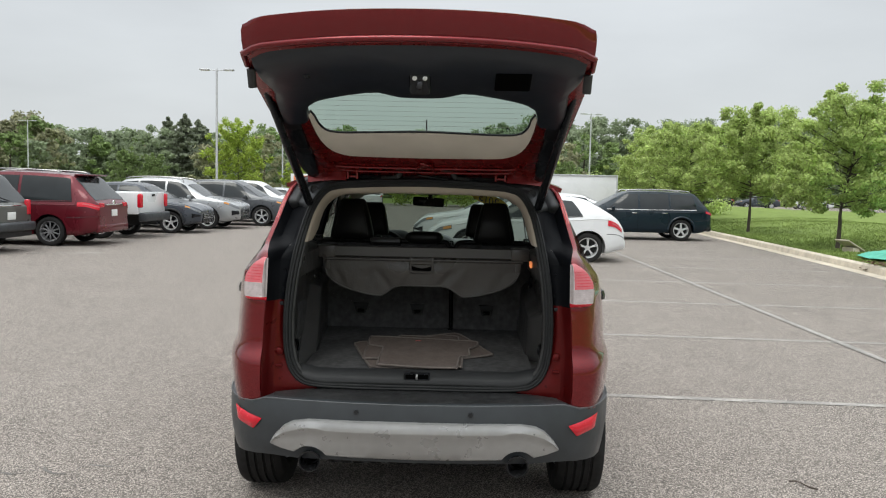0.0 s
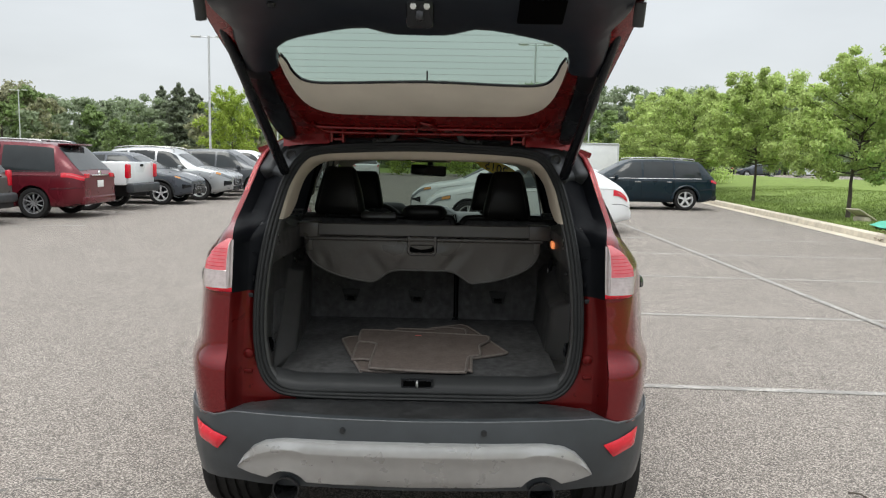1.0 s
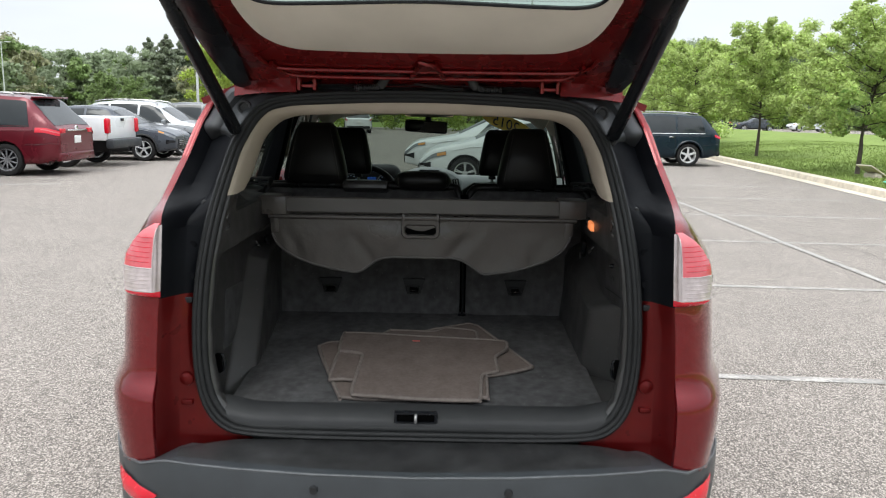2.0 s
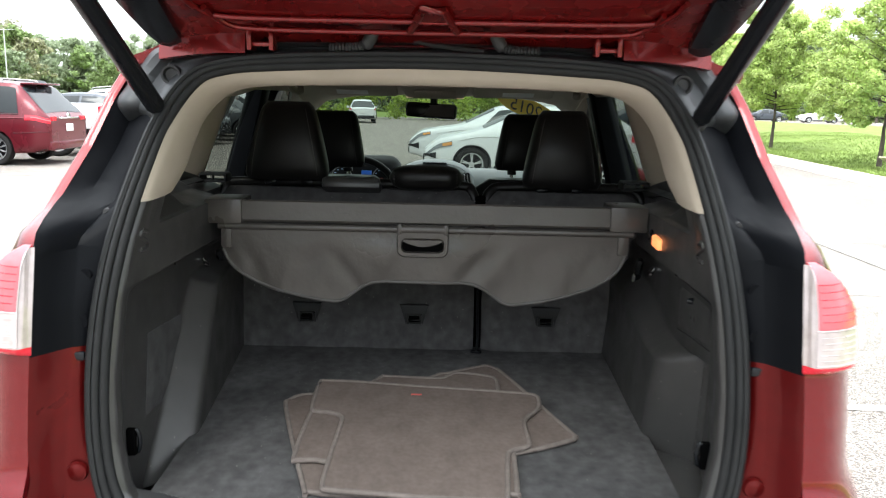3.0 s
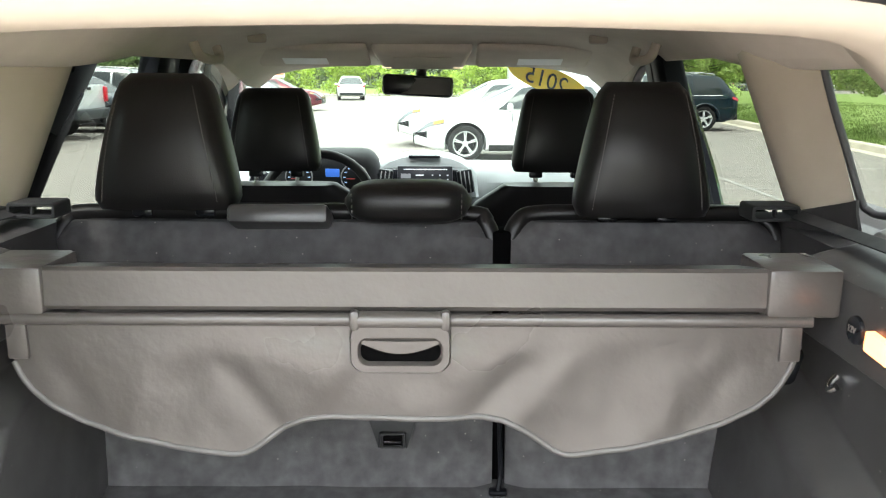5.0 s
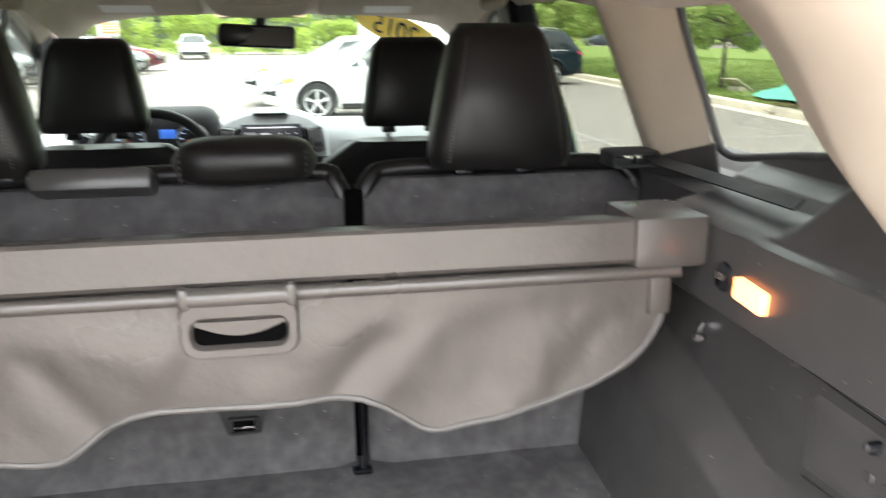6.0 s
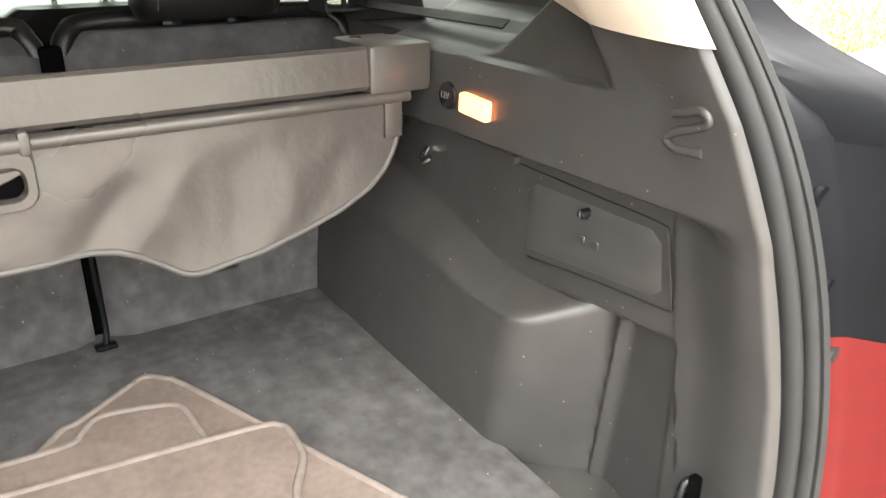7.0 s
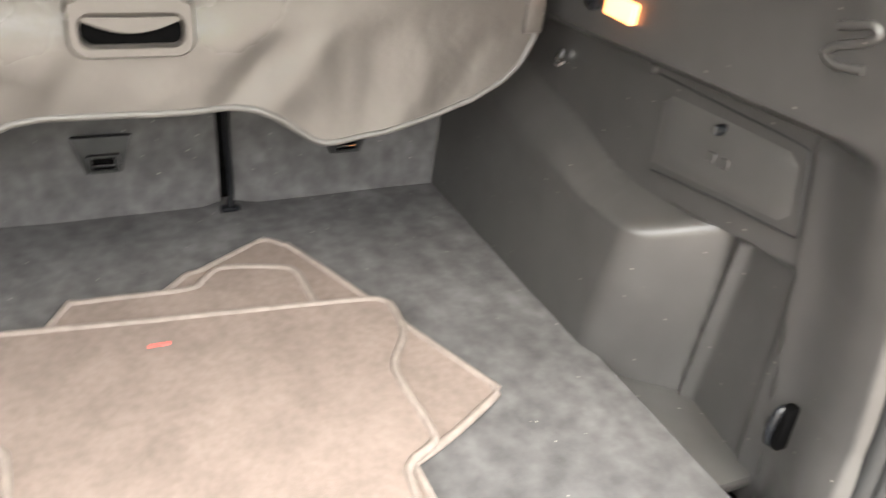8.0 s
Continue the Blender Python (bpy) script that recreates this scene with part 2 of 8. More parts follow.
def bm_loft(rows, closed=False, cap=False, thick=0.0, flip=False):
    v, f = loft(rows, closed, cap)
    bm = bmesh.new()
    vs = [bm.verts.new(p) for p in v]
    for q in f:
        try:
            bm.faces.new([vs[i] for i in (reversed(q) if flip else q)])
        except ValueError:
            pass
    if thick:
        bm.normal_update()
        bmesh.ops.solidify(bm, geom=bm.faces[:], thickness=thick)
    return bm


def rbox(cx, cy, cz, sx, sy, sz, r=0.01, seg=2, m=None):
    bm = bmesh.new()
    bmesh.ops.create_cube(bm, size=1.0)
    bmesh.ops.scale(bm, vec=(sx, sy, sz), verts=bm.verts)
    if r:
        bmesh.ops.bevel(bm, geom=bm.edges[:], offset=min(r, min(sx, sy, sz) * 0.49), segments=seg, affect="EDGES", profile=0.5)
    if m is not None:
        bm.transform(m)
    bmesh.ops.translate(bm, vec=(cx, cy, cz), verts=bm.verts)
    return bm


def merge(*bms):
    out = bmesh.new()
    for b in bms:
        me = bpy.data.meshes.new("tmp")
        b.to_mesh(me)
        b.free()
        out.from_mesh(me)
        bpy.data.meshes.remove(me)
    return out


def tube(points, r, n=8, closed=False, flat=1.0):
    """A tube along points; flat squeezes it."""
    pts = [Vector(p) for p in points]
    n = 12 if 6 < n < 12 else n
    rows = []
    k = len(pts)
    up = Vector((0, 0, 1))
    prev = None
    for i, p in enumerate(pts):
        a = pts[(i - 1) % k] if (closed or i > 0) else p
        b = pts[(i + 1) % k] if (closed or i < k - 1) else p
        d = (b - a).normalized()
        if prev is None:
            s = d.cross(up)
            if s.length < 1e-3:
                s = d.cross(Vector((0, 1, 0)))
            s.normalize()
        else:
            s = (prev - d * prev.dot(d)).normalized()
        prev = s
        t = d.cross(s).normalized()
        rr = r[i] if isinstance(r, (list, tuple)) else r
        rows.append([p + s * (rr * math.cos(2 * math.pi * j / n)) + t * (rr * flat * math.sin(2 * math.pi * j / n)) for j in range(n)])
    if closed:
        rows.append(rows[0])
        return bm_loft(rows, closed=True)
    return bm_loft(rows, closed=True, cap=True)


def lathe(profile, n=24, axis="x", cap=True):
    """Turns (radius, along) points about an axis."""
    rows = []
    for r, a in profile:
        ring = []
        for j in range(n):
            c, s = r * math.cos(2 * math.pi * j / n), r * math.sin(2 * math.pi * j / n)
            ring.append({"x": (a, c, s), "y": (c, a, s), "z": (c, s, a)}[axis])
        rows.append(ring)
    return bm_loft(rows, closed=True, cap=cap)


def interp(x, xs, ys):
    return float(np.interp(x, xs, ys))


def smooth_path(pts, n=8, closed=False):
    """Catmull-Rom through points."""
    P = [Vector(p) for p in pts]
    k = len(P)
    out = []
    for i in range(k if closed else k - 1):
        p0, p1, p2, p3 = (P[(i - 1) % k] if closed or i else P[0]), P[i], P[(i + 1) % k], (P[(i + 2) % k] if closed or i < k - 2 else P[-1])
        for j in range(n):
            t = j / n
            out.append(0.5 * ((2 * p1) + (p2 - p0) * t + (2 * p0 - 5 * p1 + 4 * p2 - p3) * t * t + (3 * p1 - p0 - 3 * p2 + p3) * t ** 3))
    if not closed:
        out.append(P[-1])
    return out


def sstep(a, b, x):
    t = min(1.0, max(0.0, (x - a) / (b - a)))
    return t * t * (3 - 2 * t)


def ring_plate(outer, inner, y, depth, rnd):
    """A plate with a hole, in the x-z plane, with rounded lips."""
    k = len(outer)
    rows = []
    for f, dy in ((0, depth), (0.0, 0.0), (0.2, -rnd), (0.8, -rnd), (1.0, 0.0), (1.0, depth)):
        rows.append([(o[0] + (n[0] - o[0]) * f, y + dy, o[1] + (n[1] - o[1]) * f) for o, n in zip(outer, inner)])
    return bm_loft(rows, closed=True)


def rrect(cx, cz, hx, hz, r, n=6):
    pts = []
    for (sx, sz, a0) in ((1, 1, 0), (-1, 1, 90), (-1, -1, 180), (1, -1, 270)):
        for i in range(n + 1):
            a = radians(a0 + 90 * i / n)
            pts.append((cx + sx * (hx - r) + r * math.cos(a), cz + sz * (hz - r) + r * math.sin(a)))
    return pts


def both_sides(build, name, material, parent, label="", shift=0.0):
    """A part for each side: build(1) on the right, build(-1) on the left."""
    obs = []
    for sgn in (1, -1):
        bm = build()
        if sgn < 0:
            bmesh.ops.scale(bm, vec=(-1, 1, 1), verts=bm.verts)
            bmesh.ops.reverse_faces(bm, faces=bm.faces)
        bmesh.ops.translate(bm, vec=(shift, 0, 0), verts=bm.verts)
        obs.append(part(name, bm, material, parent, label))
    return obs

# ---- ground, kerb, lawn, lines ----
def kerb_x(y):
    return interp(y, (-60, 0, 12.2, 17.6, 26.0, 40, 70), (4.0, 7.7, 8.72, 9.16, 9.77, 11.0, 13.5))


bm = bmesh.new()
bmesh.ops.create_grid(bm, x_segments=20, y_segments=20, size=1500)
bmesh.ops.translate(bm, vec=(0, 0, -0.09), verts=bm.verts)
g = part("ground", bm, M_GRASS, None)
tagged(g, "wide flat grassy ground reaching the horizon", "ground", kind="structure")

ys = [-60 + i * 2.0 for i in range(61)] + [66, 72]
rows = [[(-70, y, 0), (-35, y, 0), (-12, y, 0), (-4, y, 0), (0, y, 0), (4, y, 0), (kerb_x(y) + 0.02, y, 0)] for y in ys]
rows += [[(-70, 74, 0.0), (-35, 74, 0), (-12, 74, 0), (-4, 74, 0), (0, 74, 0), (4, 74, 0), (13.9, 74, 0)]]
lot = part("parking_lot", bm_loft(rows, thick=-0.08, flip=True), M_ASPHALT, None)
tagged(lot, "pale worn grey asphalt parking lot with coarse stone", "pavement", kind="structure")

krows = []
for y in ys:
    x = kerb_x(y)
    krows.append([(x, y, -0.02), (x + 0.02, y, 0.12), (x + 0.05, y, 0.145), (x + 0.19, y, 0.15), (x + 0.21, y, 0.10), (x + 0.22, y, -0.02)])
k = part("kerb", bm_loft(krows, flip=True), M_KERB, None)
tagged(k, "pale concrete kerb edging the lawn", "kerb", kind="structure")
kg = new("gutter_joints", mesh_of("gutter_joints", *loft([[(kerb_x(y) - 0.32, y, 0.006), (kerb_x(y) + 0.0, y, 0.004)] for y in ys]), smooth=False))
kg.data.materials.append(M_KERB)
kg.name = "gutter"
tagged(kg, "pale concrete gutter strip along the kerb", "gutter", kind="structure")


def lawn_z(x, y):
    d = x - kerb_x(y) - 0.2
    return 0.12 + 0.25 * sstep(0.5, 8, d) + 0.10 * noise.noise((x * 0.25, y * 0.25, 0)) * sstep(0, 2, d) - 0.25 * sstep(14, 22, d)


lrows = []
for i in range(75):
    y = -40 + i * 1.6
    lrows.append([(kerb_x(y) + 0.2 + d, y, lawn_z(kerb_x(y) + 0.2 + d, y)) for d in (0, 0.4, 1, 2, 3, 4.5, 6, 8, 10, 13, 16, 20, 26)])
lw = part("lawn", bm_loft(lrows, flip=True), M_GRASS, None)
tagged(lw, "green mown lawn beyond the kerb", "lawn", kind="structure")

# grass blades on the lawn, nearest the kerb
rng = np.random.default_rng(3)
N = 60000
yy = 4 + 36 * rng.random(N) ** 1.2
dd = 0.05 + 9 * rng.random(N) ** 1.7
xx = np.array([kerb_x(y) for y in yy]) + 0.2 + dd
verts, faces = [], []
for i in range(N):
    x, y = float(xx[i]), float(yy[i])
    if x > 9.6 and 12.9 < y < 15.1 + 1.1 * (x - 9.62):
        y += 5.0
        x += 0.6
    z = lawn_z(x, y)
    a, h = rng.random() * 6.28, 0.025 + 0.04 * rng.random()
    c, s = math.cos(a) * 0.014, math.sin(a) * 0.014
    lean = (rng.random(2) - 0.5) * 0.08
    verts += [(x - c, y - s, z), (x + c, y + s, z), (x + lean[0], y + lean[1], z + h)]
    faces.append((3 * i, 3 * i + 1, 3 * i + 2))
gb = put("grass", mesh_of("grass", verts, faces, False), M_BLADE)
tagged(gb, "short green grass blades on the lawn", "grass", kind="stuff")


def strip(name, x0, y0, x1, y1, w, label, z=0.004):
    d = Vector((x1 - x0, y1 - y0, 0)).normalized()
    s = Vector((-d.y, d.x, 0)) * w / 2
    n = max(2, int((Vector((x1, y1, 0)) - Vector((x0, y0, 0))).length / 0.25))
    rows = []
    for i in range(n + 1):
        p = Vector((x0, y0, z)).lerp(Vector((x1, y1, z)), i / n)
        j = 0.01 * noise.noise((p.x * 5, p.y * 5, 1))
        rows.append([p - s * (1 + j), p + s * (1 + j * 2)])
    ob = part(name, bm_loft(rows), M_LINE, None)
    return tagged(ob, label, "line marking", group="stall lines", kind="structure")


for y in (2.05, 4.70, 7.44, 10.18, 12.93, 15.67, 18.4):
    if y > 0:
        strip("stall_line", 4.29 - 4.9, y + 0.27, 4.29 + 4.3, y - 0.24, 0.085, "worn white painted stall line on asphalt")
strip("stall_line", 4.29, -3.0, 4.29, 24.0, 0.085, "long worn white painted line across the stalls", 0.008)
for y in (14.4, 17.2, 20.0, 22.8, 25.6, 28.4):
    strip("stall_line", -13.2, y, -8.0, y, 0.10, "worn white painted stall line under parked cars")
# short painted mark in the aisle
strip("aisle_mark", -8.9, 12.9, -7.6, 13.35, 0.16, "short worn white painted mark in the aisle")

# lot cracks filled with dark tar
M_TAR = mk("crack_tar", (0.130, 0.122, 0.113), 0.8, var=0.2, scale=20)
for x0, y0, x1, y1 in ((-14, 9.6, -2, 9.2), (-2.6, 0.15, -1.75, 0.38), (1.2, 11.7, 8.0, 11.2), (5.15, 4.6, 4.75, 9.5), (4.75, 9.5, 5.2, 22)):
    pts = []
    for i in range(26):
        t = i / 25
        pts.append((x0 + (x1 - x0) * t + 0.12 * noise.noise((t * 7, x0, 0)), y0 + (y1 - y0) * t + 0.14 * noise.noise((t * 7, y0, 5)), 0.0))
    rows = [[(p[0], p[1] - 0.008, 0.003), (p[0] + 0.008, p[1] + 0.008, 0.003)] for p in pts]
    ob = part("crack", bm_loft(rows), M_TAR, None)
    tagged(ob, "thin dark tar-filled crack in the asphalt", "crack", group="asphalt cracks", kind="structure")

# far road past the lawn
rr = part("road", bm_loft([[(22, 82, 0.0), (120, 74, 0.0)], [(22, 108, 0.0), (120, 104, 0.0)]], thick=0.05), M_ASPHALT, None)
tagged(rr, "pale grey road beyond the lawn", "road", kind="structure")

# ---- the red SUV with its open tailgate ----
suv = thing("suv", "metallic red compact SUV with its tailgate raised, parked on asphalt", "car")

OPEN_Z = (0.60, 0.70, 0.85, 1.0, 1.15, 1.25, 1.32, 1.4, 1.54, 1.65)
OPEN_Y = (-0.405, -0.398, -0.386, -0.372, -0.342, -0.303, -0.262, -0.210, -0.122, -0.06)


def yo(z):
    return interp(z, OPEN_Z, OPEN_Y)


# the seal's line round the opening, right half from the bottom up
SEAL = [(0.0, 0.706), (0.25, 0.706), (0.43, 0.707), (0.50, 0.728), (0.543, 0.785), (0.562, 0.88), (0.564, 1.0), (0.556, 1.13), (0.541, 1.25),
        (0.521, 1.37), (0.499, 1.455), (0.462, 1.524), (0.405, 1.556), (0.28, 1.567), (0.0, 1.575)]
full = SEAL + [(-x, z) for x, z in SEAL[-2:0:-1]]


def seal_loop(grow, back):
    c = Vector((0, 1.14))
    pts = []
    for x, z in full:
        d = (Vector((x, z)) - c)
        d = d.normalized() if abs(x) > 0.3 else Vector((0, 1 if z > 1.1 else -1))
        q = Vector((x, z)) + d * grow
        pts.append((q.x, yo(q.y) + back, q.y))
    return smooth_path(pts, 5, closed=True)


part("door_seal", merge(tube(seal_loop(0.001, 0.002), 0.0105, 8, True), tube(seal_loop(0.012, -0.010), 0.008, 8, True), tube(seal_loop(0.021, -0.017), 0.006, 6, True)),
            M_SEAL, suv, "black rubber double-lipped tailgate seal")


def seal_half(z):
    """Half-width of the opening at a height."""
    zs = [p[1] for p in SEAL[2:12]]
    xs = [p[0] for p in SEAL[2:12]]
    return interp(z, zs, xs)


# rear corner of the body: plan curve at a height, from the jamb's crease out and forward
CZ = (0.50, 0.57, 0.70, 0.85, 1.0, 1.06, 1.15, 1.245)
CX = (0.655, 0.66, 0.668, 0.667, 0.660, 0.655, 0.655, 0.657)
CY = (-0.50, -0.495, -0.475, -0.455, -0.445, -0.443, -0.425, -0.400)
CW = (0.905, 0.912, 0.918, 0.920, 0.912, 0.900, 0.862, 0.800)


def corner(z, u):
    """u 0..1 along the plan curve of the rear corner, 1 is at the rear door."""
    xc, yc, w = interp(z, CZ, CX), interp(z, CZ, CY), interp(z, CZ, CW)
    k = interp(z, (1.10, 1.17, 1.245), (1.0, 0.92, 0.62))
    px = (xc, xc + 0.050 * k, xc + 0.095 * k, xc + 0.132 * k, xc + 0.185 * k, w - 0.030, w)
    py = (yc, yc + 0.012, yc + 0.050, yc + 0.12, yc + 0.29, yc + 0.53, yc + 0.95)
    us = (0, 0.14, 0.28, 0.42, 0.58, 0.76, 1)
    pu = smooth_path([(a, b, 0) for a, b in zip(px, py)], 8)
    q = u * (len(pu) - 1)
    i = min(int(q), len(pu) - 2)
    p = pu[i].lerp(pu[i + 1], q - i)
    return Vector((p.x, p.y, z))


def build_quarter():
    rows = []
    for i in range(36):
        z = 0.60 + 0.635 * i / 35
        crease = 0.026 * (math.exp(-((z - 0.80) / 0.045) ** 2) if z > 0.80 else math.exp(-((z - 0.80) / 0.14) ** 2))
        r = [corner(z, j / 24) for j in range(25)]
        r = [p + Vector((crease * sstep(0.05, 0.3, j / 24) * 0.8, -crease * (1 - j / 24), 0)) for j, p in enumerate(r)]
        rows.append(r)
    return bm_loft(rows, thick=-0.012, flip=True)


both_sides(build_quarter, "quarter_panel", M_RED, suv, "metallic red rear quarter panel")


# jamb beside the opening: red below, black above
def jamb_section(z):
    s = seal_half(z) + 0.012
    xc, yc = interp(z, CZ, CX), interp(z, CZ, CY)
    y = yo(z)
    return [(s - 0.004, y + 0.008, z), (s, y + 0.004, z), (s + 0.016, y, z), (s * 0.5 + (xc - 0.044) * 0.5, y - 0.008, z), (xc - 0.046, y - 0.018, z), (xc - 0.040, y - 0.022, z),
            (xc - 0.022, y * 0.45 + yc * 0.55 - 0.004, z), (xc - 0.012, y * 0.2 + yc * 0.8, z), (xc - 0.005, yc + 0.006, z), (xc - 0.001, yc + 0.001, z), (xc + 0.001, yc - 0.001, z)]


def build_jamb(z0, z1, n):
    return bm_loft([jamb_section(z0 + (z1 - z0) * i / n) for i in range(n + 1)], flip=True)


# the lower jamb wears the shaded copy of the body red
both_sides(lambda: build_jamb(0.585, 1.062, 20), "jamb", M_REDSHADED, suv, "red painted tailgate jamb")
both_sides(lambda: build_jamb(1.062, 1.237, 8), "jamb_cover", M_PILLAR, suv, "black jamb cover beside the tail light")


# D pillar: black inner face and red outer edge, up to the roof
def pillar_edge(z):
    zs = (1.235, 1.262, 1.304, 1.40, 1.50, 1.56, 1.60)
    return Vector((interp(z, zs, (0.658, 0.674, 0.694, 0.677, 0.652, 0.624, 0.578)), interp(z, zs, (-0.40, -0.36, -0.245, -0.130, -0.060, -0.03, -0.02)), z))


def build_pillar():
    rows = []
    for i in range(16):
        z = 1.232 + (1.500 - 1.232) * i / 15
        s = seal_half(z) + 0.010
        e = pillar_edge(z)
        y = yo(z)
        deep = 0.030 * sstep(1.232, 1.275, z)
        mx, my = (s + 0.034 + e.x - 0.04) / 2, (y + e.y) / 2
        rows.append([(s - 0.03, y + 0.03, z), (s - 0.002, y + 0.006, z), (s + 0.006, y - 0.005, z), (s + 0.018, y - 0.006, z), (s + 0.030, y + 0.004 + deep * 0.5, z),
                     (s + 0.040, y + 0.010 + deep, z), (mx, my + 0.008 + deep, z), (e.x - 0.046, e.y + 0.006 + deep * 0.9, z), (e.x - 0.030, e.y + 0.006 + deep * 0.25, z),
                     (e.x - 0.015, e.y + 0.002, z), (e.x - 0.010, e.y - 0.004, z)])
        k = sstep(1.225, 1.33, z)
        rows[-1] = [Vector(p).lerp(Vector(q), k) for p, q in zip(jamb_section(z), rows[-1])]
    return bm_loft(rows, flip=True)


both_sides(build_pillar, "rear_pillar_face", M_PILLAR, suv, "black painted rear pillar inside the tailgate opening")


def build_pillar_red():
    rows = []
    for i in range(25):
        z = 1.232 + (1.600 - 1.232) * i / 24
        e = pillar_edge(z)
        w = interp(z, (1.235, 1.30, 1.45, 1.60), (0.800, 0.765, 0.698, 0.605))
        up = smooth_path([e + Vector((-0.008, -0.003, 0)), e + Vector((0.004, -0.004, 0)), e + Vector((0.014, 0.012, 0)), Vector(((e.x + w) / 2 - 0.008, e.y + 0.15, z)), Vector((w, e.y + 0.34, z))], 6)
        k = sstep(1.235, 1.30, z)
        rows.append([corner(min(z, 1.245), j / 24).lerp(p, k) * 1.0 + Vector((0, 0, (z - min(z, 1.245)) * (1 - k))) for j, p in enumerate(up)])
    return bm_loft(rows, thick=-0.006, flip=True)


both_sides(build_pillar_red, "rear_pillar_skin", M_RED, suv, "metallic red outer rear pillar")


# painted channel round the opening's upper corners and under the hinges
def build_channel():
    inner = [Vector((x, yo(z) - 0.002, z)) for x, z in ((0.5110, 1.466), (0.501, 1.496), (0.484, 1.532), (0.440, 1.566), (0.36, 1.583), (0.20, 1.594), (0.0, 1.599))]
    outer = [pillar_edge(1.49) + Vector((-0.012, 0.0, 0)), pillar_edge(1.525) + Vector((-0.012, 0, 0)), Vector((0.602, -0.032, 1.568)), Vector((0.558, -0.035, 1.606)), Vector((0.42, -0.055, 1.618)), Vector((0.20, -0.065, 1.622)), Vector((0.0, -0.068, 1.624))]
    inner.insert(0, Vector((0.520, yo(1.44) + 0.060, 1.435)))
    outer.insert(0, pillar_edge(1.45) + Vector((-0.020, 0.070, 0)))
    a, b = smooth_path(inner, 6), smooth_path(outer, 6)
    rows = []
    for t, dy in ((-0.12, 0.03), (0.0, 0.004), (0.06, -0.008), (0.18, -0.008), (0.30, 0.008), (0.42, 0.020), (0.56, 0.018), (0.68, -0.002), (0.82, -0.012), (0.94, -0.004), (1.0, 0.006), (1.06, 0.04)):
        rows.append([p.lerp(q, t) + Vector((0, dy, 0)) for p, q in zip(a, b)])
    return bm_loft(rows)


both_sides(build_channel, "opening_channel", M_CHANNEL, suv, "satin dark grey painted channel round the opening")


# tail lights: one bulged lens in bands, tapering up along the pillar
LZ0, LZ1 = 1.066, 1.250


def lens_u(z):
    return interp(z, (1.066, 1.085, 1.13, 1.17, 1.205, 1.232, 1.250), (0.30, 0.345, 0.395, 0.385, 0.325, 0.22, 0.10))


def lens_point(z, g, lift=0.0):
    """g 0..1 across the lens at a height."""
    u = lens_u(z) * g
    p = corner(min(z, 1.245), u) + Vector((0, 0, z - min(z, 1.245)))
    q = corner(min(z, 1.245), u + 0.01) - corner(min(z, 1.245), u)
    e = min(1.0, 7 * g) * min(1.0, 5 * (1 - g)) * min(1.0, (z - LZ0) / 0.012) * min(1.0, (LZ1 - z) / 0.03)
    return p + Vector((q.y, -q.x, 0)).normalized() * (0.003 + 0.020 * math.sqrt(max(0.0, e)) + lift) + Vector((-0.004 if g == 0 else 0, 0, 0))


def build_light(z0, z1, g0, g1, n=10):
    rows = [[lens_point(z0 + (z1 - z0) * i / n, g0 + (g1 - g0) * j / 16) for j in range(17)] for i in range(n + 1)]
    return bm_loft(rows, thick=-0.012, flip=True)


for lamps in zip(both_sides(lambda: build_light(1.066, 1.081, 0.0, 0.9, 6), "tail_light", M_LENSRED, suv, "red and clear tail light lens"),
                 both_sides(lambda: build_light(1.081, 1.140, 0.12, 0.9), "clear_band", M_LENSCLEAR, suv, "clear reversing light band"),
                 both_sides(lambda: build_light(1.081, 1.246, 0.0, 0.12, 16), "inner_strip", M_LENSCLEAR, suv, "pale inner strip of the lens"),
                 both_sides(lambda: build_light(1.140, 1.250, 0.12, 0.9, 14), "upper_band", M_LENSPINK, suv, "pale red upper lens"),
                 both_sides(lambda: build_light(1.066, 1.250, 0.9, 1.0, 20), "edge_band", M_LENSRED, suv, "red lens edge")):
    for ob in lamps[1:]:
        ob.parent = lamps[0]
# fine ribs in the clear band and a pale moulded outline
for s in (1, -1):
    for i in range(5):
        z = 1.092 + 0.0095 * i
        pts = [lens_point(z, 0.18 + 0.66 * j / 10, 0.0004) for j in range(11)]
        part("lens_rib", tube([(s * p.x, p.y, p.z) for p in pts], 0.0008, 5), M_LENSCLEAR, suv)
    for i in range(6):
        z = 1.156 + 0.012 * i
        part("lens_rib", tube([(s * p.x, p.y, p.z) for p in [lens_point(z, 0.20 + 0.60 * j / 10, 0.0004) for j in range(11)]], 0.0009, 5), M_LENSRED, suv)
    for pts in ([lens_point(1.141, 0.10 + 0.80 * j / 10, 0.0006) for j in range(11)], [lens_point(1.084 + 0.155 * j / 14, 0.12, 0.0006) for j in range(15)], [lens_point(1.084, 0.12 + 0.78 * j / 10, 0.0006) for j in range(11)]):
        part("lens_outline", tube([(s * p.x, p.y, p.z) for p in pts], 0.0016, 6), M_LENSCLEAR, suv, "pale moulded line in the lens")


